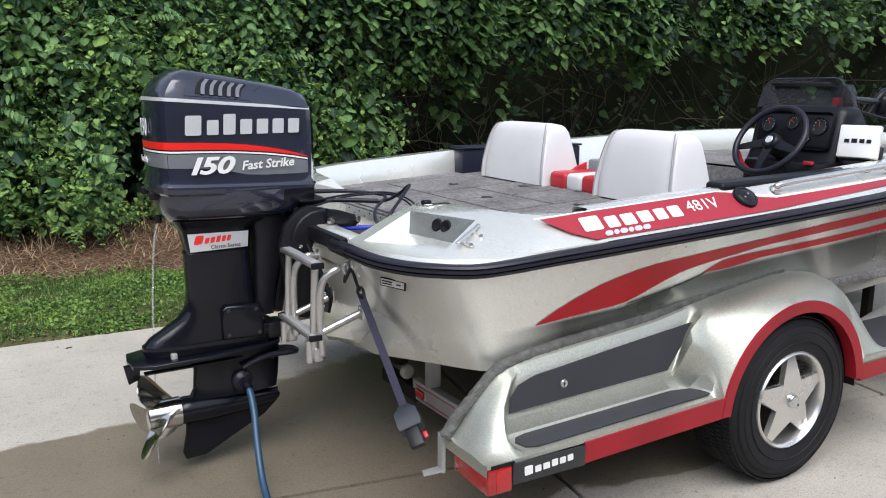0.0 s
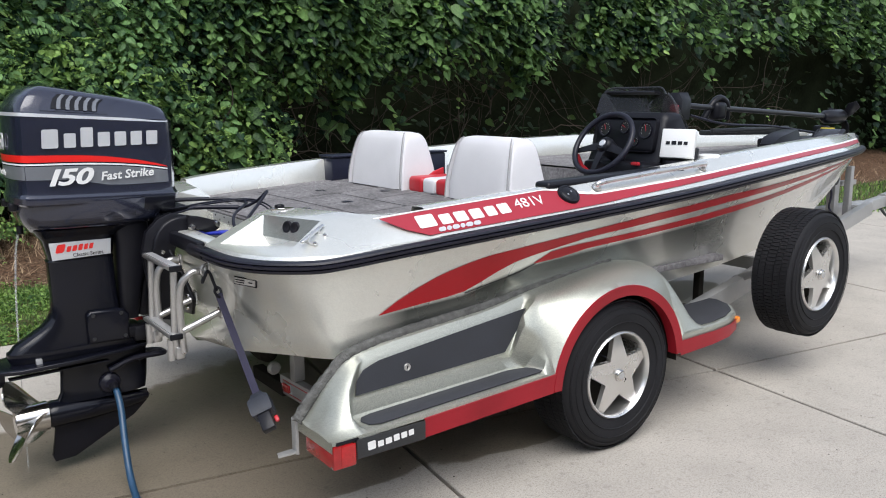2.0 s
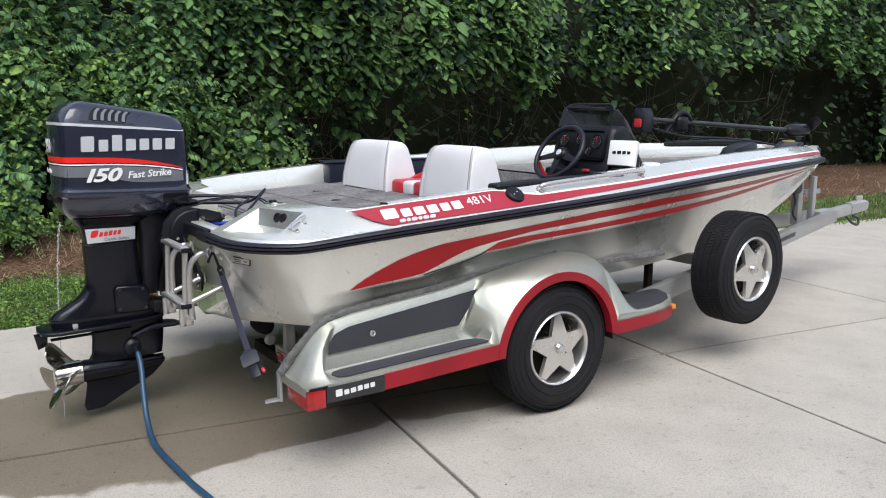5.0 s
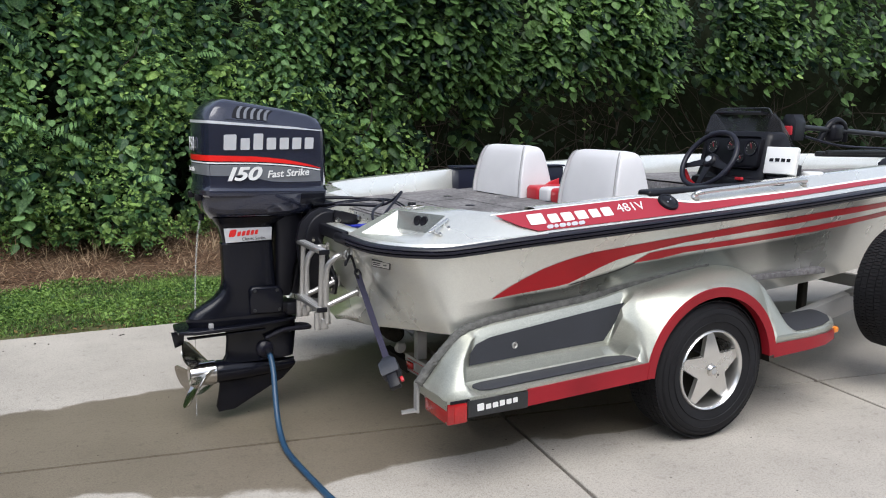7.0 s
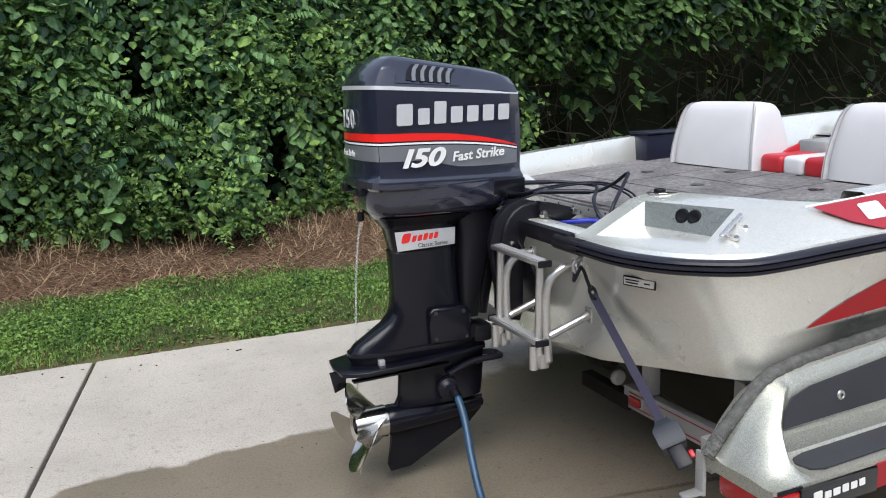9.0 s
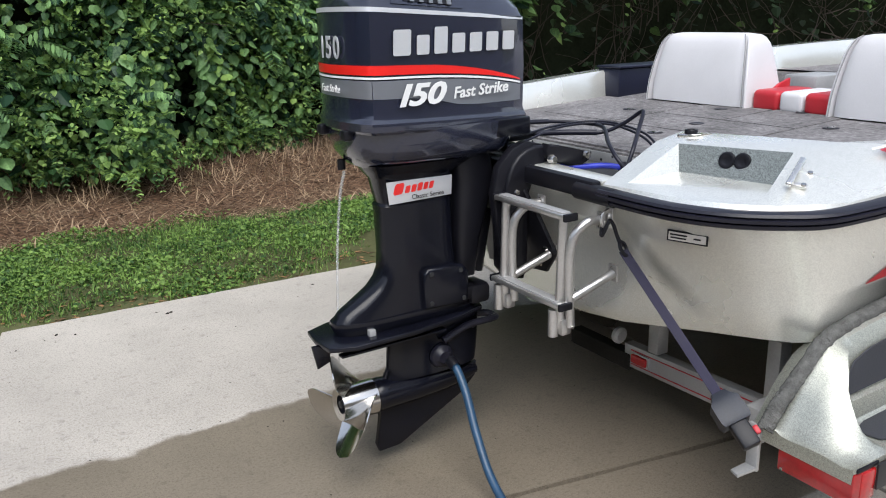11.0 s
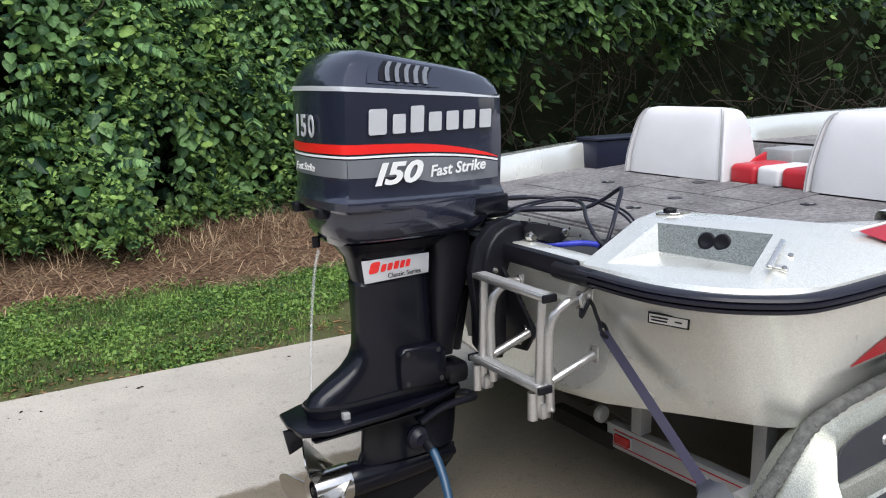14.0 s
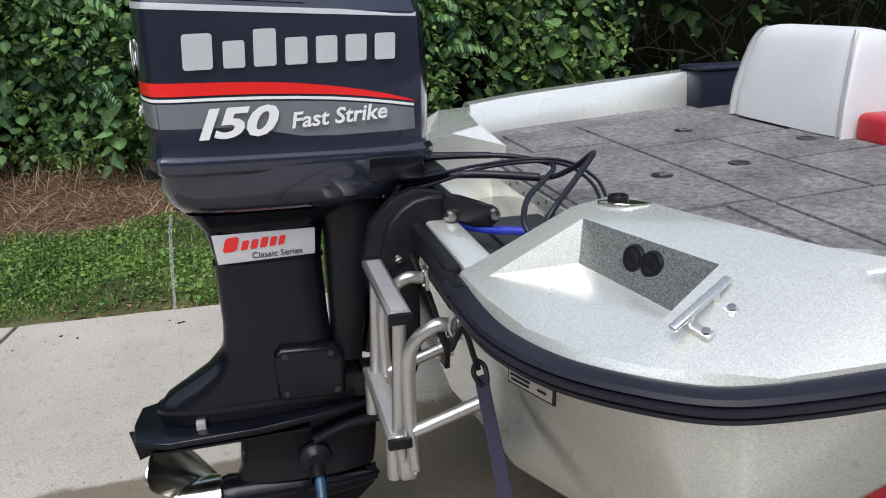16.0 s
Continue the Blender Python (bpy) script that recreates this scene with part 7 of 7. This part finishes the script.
def curtains(name, n, x0, x1, z0, z1, s0, s1, reach, material, label):
    """Hanging runners with leaves on both sides, tips down, smaller towards the end."""
    C, S, Yw, Pt, Rl = [], [], [], [], []
    while n > 0:
        x, z = rng.uniform(x0, x1), rng.uniform(z0, z1)
        if cover(x, z) < rng.uniform(0, 1):
            continue
        n -= 1
        ln = rng.uniform(*reach)
        off = rng.uniform(-0.20, 0.25)
        big = rng.uniform(s0, s1)
        y0 = hedge_y(x) + bulge(x, z) + off
        sway, q = rng.normal(0, 0.12), 0.0
        while q < ln:
            f = q / ln
            zz = z - q
            if zz < 0.25 or (hollow(x, zz) > 0.6 and q > 0.15 + 0.25 * (off + 0.2)):
                break
            sg = 1 if len(C) % 2 else -1
            yy = 0.55 * y0 + 0.45 * (hedge_y(x) + bulge(x, zz) + off)
            C.append((x + sway * f + sg * 0.035 + rng.normal(0, 0.012), yy - 0.03 * math.sin(f * 3) + rng.normal(0, 0.02), zz))
            S.append(big * (1.1 - 0.5 * f) * rng.uniform(0.75, 1.15))
            Yw.append(sg * 0.45 + rng.normal(0, 0.35))
            Pt.append(-rng.normal(2.2, 0.3))
            Rl.append(rng.normal(0, 0.3))
            q += rng.uniform(0.055, 0.085)
    me = leaf_mesh(name, np.array(C), np.array(S), turns_of(np.array(Yw), np.array(Pt), np.array(Rl)))
    tagged(part(name, me, material), label, "hedge", kind="stuff")


curtains("vine_leaves", 1050, -6.5, 1.0, 0.9, 4.1, 0.075, 0.135, (0.4, 1.2), M_LEAF, "broad heart-shaped vine leaves hanging in curtains")
curtains("grape_leaves", 1500, 0.6, 18.5, 0.9, 4.1, 0.10, 0.175, (0.4, 1.2), M_VINE, "grape leaves hanging over the hedge's hollow, darkened for dimmer light")
curtains("young_vine_leaves", 900, -6.5, 18.5, 0.6, 4.0, 0.055, 0.115, (0.3, 0.9), M_LEAFS, "small bright green leaves at the ends of hanging runners")
vine_layer("grape_leaves", 2400, 0.4, 19, 0.25, 4.0, 0.08, 0.155, (-0.05, 0.55), M_VINE, "grape leaves of the tall hedge, darkened for dimmer light")
vine_layer("vine_leaves", 4200, -6.5, 0.9, 0.25, 4.0, 0.06, 0.125, (-0.05, 0.55), M_LEAF, "broad green vine leaves of the tall hedge")
vine_layer("young_vine_leaves", 6500, -6.5, 3.5, 0.25, 2.0, 0.03, 0.06, (-0.28, 0.2), M_LEAFS, "small bright green leaves growing through the hedge")
# inner layer: a darker green carries the shade between the leaves
vine_layer("inner_leaves", 6000, -7, 19, 0.15, 4.2, 0.08, 0.15, (0.6, 1.3), M_LEAFD, "leaves deep in the hedge, coloured dark for shade", thin=False)

# sprays of small leaves in pairs along stalks
C, S, Yw, Pt, Rl = [], [], [], [], []
tv, tf = [], []
for _ in range(1700):
    x = rng.uniform(-5.0, 0.8) if rng.uniform() < 0.65 else rng.uniform(0.8, 11)
    z = 0.3 + 2.7 * rng.uniform(0, 1) ** 1.7
    if cover(x, z) < 0.35:
        continue
    p = Vector((x, hedge_y(x) + bulge(x, z) - 0.12, z))
    d = Vector((rng.normal(0, 0.7), -0.5, rng.uniform(-0.5, 0.9))).normalized()
    side = d.cross(Vector((0, -0.3, 1))).normalized()
    ln = rng.uniform(0.12, 0.34)
    for k in range(8):
        t = (k + 1) / 8
        q = p + d * ln * t + Vector((0, 0, -0.10 * t * t))
        for sg in (-1, 1):
            C.append(q)
            S.append(rng.uniform(0.035, 0.065) * (1.15 - 0.5 * t))
            h = side * sg + d * 0.4
            Yw.append(math.atan2(-h.x, h.y) + rng.normal(0, 0.3))
            Pt.append(math.asin(max(-1, min(1, h.z * 0.6))) - 0.25)
            Rl.append(rng.normal(0, 0.5))
tagged(part("leaf_sprays", leaf_mesh("leaf_sprays", np.array([tuple(c) for c in C]), np.array(S), turns_of(np.array(Yw), np.array(Pt), np.array(Rl)), 0.2, [(0, 0), (-0.12, 0.15), (-0.2, 0.4), (-0.17, 0.7), (-0.06, 0.95), (0, 1.05)][:1] + [(-0.12, 0.12), (-0.22, 0.35), (-0.2, 0.62), (-0.1, 0.88), (0, 1.05)]), M_LEAFS), "sprays of paired small leaves on the hedge", "hedge", kind="stuff")

# drooping feathered fronds among the vines
C, S, Yw, Pt, Rl = [], [], [], [], []
for _ in range(70):
    x, z = rng.uniform(-5.0, 1.0), rng.uniform(0.8, 3.0)
    if cover(x, z) < 0.3:
        continue
    p = Vector((x, hedge_y(x) + bulge(x, z) - 0.15, z))
    d = Vector((rng.normal(0, 0.8), -0.45, rng.uniform(-0.1, 0.6))).normalized()
    side = d.cross(Vector((0, -0.5, 1))).normalized()
    ln = rng.uniform(0.28, 0.50)
    for k in range(13):
        t = (k + 1) / 13
        q = p + d * ln * t + Vector((0, -0.02 * t, -0.20 * t * t))
        for sg in (-1, 1):
            C.append(q)
            S.append(0.10 * math.sin(0.35 + 2.5 * t) * rng.uniform(0.85, 1.1))
            h = side * sg + d * 0.45
            Yw.append(math.atan2(-h.x, h.y) + rng.normal(0, 0.08))
            Pt.append(math.asin(max(-1, min(1, h.z * 0.7))) - 0.45)
            Rl.append(rng.normal(0, 0.15))
NARROW = [(0, 0), (-0.09, 0.10), (-0.15, 0.35), (-0.14, 0.65), (-0.06, 0.92), (0, 1.05)]
tagged(part("fern_fronds", leaf_mesh("fern_fronds", np.array([tuple(c) for c in C]), np.array(S), turns_of(np.array(Yw), np.array(Pt), np.array(Rl)), 0.15, NARROW), M_LEAF), "feathered green fronds among the vines", "hedge", kind="stuff")

# clover and small weeds among the lawn grass
C = []
while len(C) < 15000:
    x = rng.uniform(-4.6, 0.6)
    y = rng.uniform(2.05, mulch_line(x) + 0.1)
    if tuft(x, y) * (0.35 + 0.9 * noise.noise(Vector((x * 1.1, y * 1.6, 21)))) > rng.uniform(0, 0.8):
        C.append((x, y, ground_z(x, y) + rng.uniform(0.008, 0.034)))
k = len(C)
me = leaf_mesh("clover", np.array(C), rng.uniform(0.010, 0.024, k), turns_of(rng.uniform(-3.14, 3.14, k), rng.normal(0.15, 0.45, k), rng.normal(0, 0.4, k)), 0.15)
tagged(part("clover", me, M_BLADE), "low clover and weeds in the lawn strip", "clover", kind="stuff")

# bare stems in the hollow of the hedge
b = bmesh.new()
for _ in range(240):
    x = rng.uniform(0.2, 12.0) if rng.uniform() < 0.93 else rng.uniform(-6, -1)
    z = rng.uniform(0.1, 1.6)
    y = hedge_y(x) + rng.uniform(-0.1, 0.8)
    pts = [Vector((x, y, z))]
    d = Vector((rng.normal(0, 0.8), rng.normal(-0.1, 0.25), rng.uniform(0.1, 1.0))).normalized()
    for k in range(7):
        d = (d + Vector((rng.normal(0, 0.22), rng.normal(0, 0.12), rng.normal(0.02, 0.2)))).normalized()
        pts.append(pts[-1] + d * rng.uniform(0.10, 0.26))
    r = rng.uniform(0.003, 0.011)
    tube(pts, [r * (1 - 0.09 * k) for k in range(8)], 5, b, cap=False)
tagged(part("vine_stems", b, M_BARK), "bare tangled vine stems in the hollow of the hedge", "stems", kind="stuff")
# trunks, and a near-black sheet behind that stands for the inner shade
for x, y, r, h in ((-3.4, 6.0, 0.07, 4.0), (-5.4, 6.1, 0.06, 4.0)):
    pts = [Vector((x + 0.05 * math.sin(k * 1.3 + x), y + 0.04 * math.cos(k * 1.7), 0.1 + h * k / 8)) for k in range(9)]
    tagged(part("hedge_trunk", tube(pts, [r * (1.25 - 0.07 * k) for k in range(9)], 10), M_BARK), "rough brown tree trunk inside the hedge", "trunk", "hedge trunks")
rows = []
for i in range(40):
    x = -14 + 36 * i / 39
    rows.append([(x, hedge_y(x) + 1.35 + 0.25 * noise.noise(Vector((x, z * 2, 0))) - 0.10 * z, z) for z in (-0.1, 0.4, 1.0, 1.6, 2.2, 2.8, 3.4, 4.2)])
tagged(part("hedge_shade_sheet", loft(rows, closed=False), M_DARK), "near-black sheet for the shade inside the hedge", "hedge", kind="stuff")
# a tree line behind, seen past the hedge
C = np.stack([rng.uniform(9, 26, 2600), rng.uniform(7, 13, 2600), rng.uniform(0.2, 6.5, 2600)], -1)
me = leaf_mesh("far_leaves", C, rng.uniform(0.12, 0.28, 2600), turns_of(rng.normal(0.5, 0.9, 2600), rng.normal(-2.0, 0.5, 2600), rng.normal(0, 0.6, 2600)))
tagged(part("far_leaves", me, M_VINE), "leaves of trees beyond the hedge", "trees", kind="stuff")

# unseen plain wall added across the driveway, behind the camera, to darken reflections
part("added_wall", box(0, -9.5, 2.1, 26, 0.25, 4.4, 0), M_ADDED_WALL)
# two unseen dark green walls, added at the sides for the paint to reflect
for x, w in ((-12.5, 0.3), (24.0, 0.3)):
    tagged(part("added_side_wall", box(x, -1.5, 2.0, w, 16.0, 4.2, 0), M_LEAFD), "plain dark green wall added out of view to darken reflections", "hedge", kind="structure")
tagged(bpy.data.objects["added_wall"], "plain beige wall added out of view, facing the driveway", "wall", kind="structure")
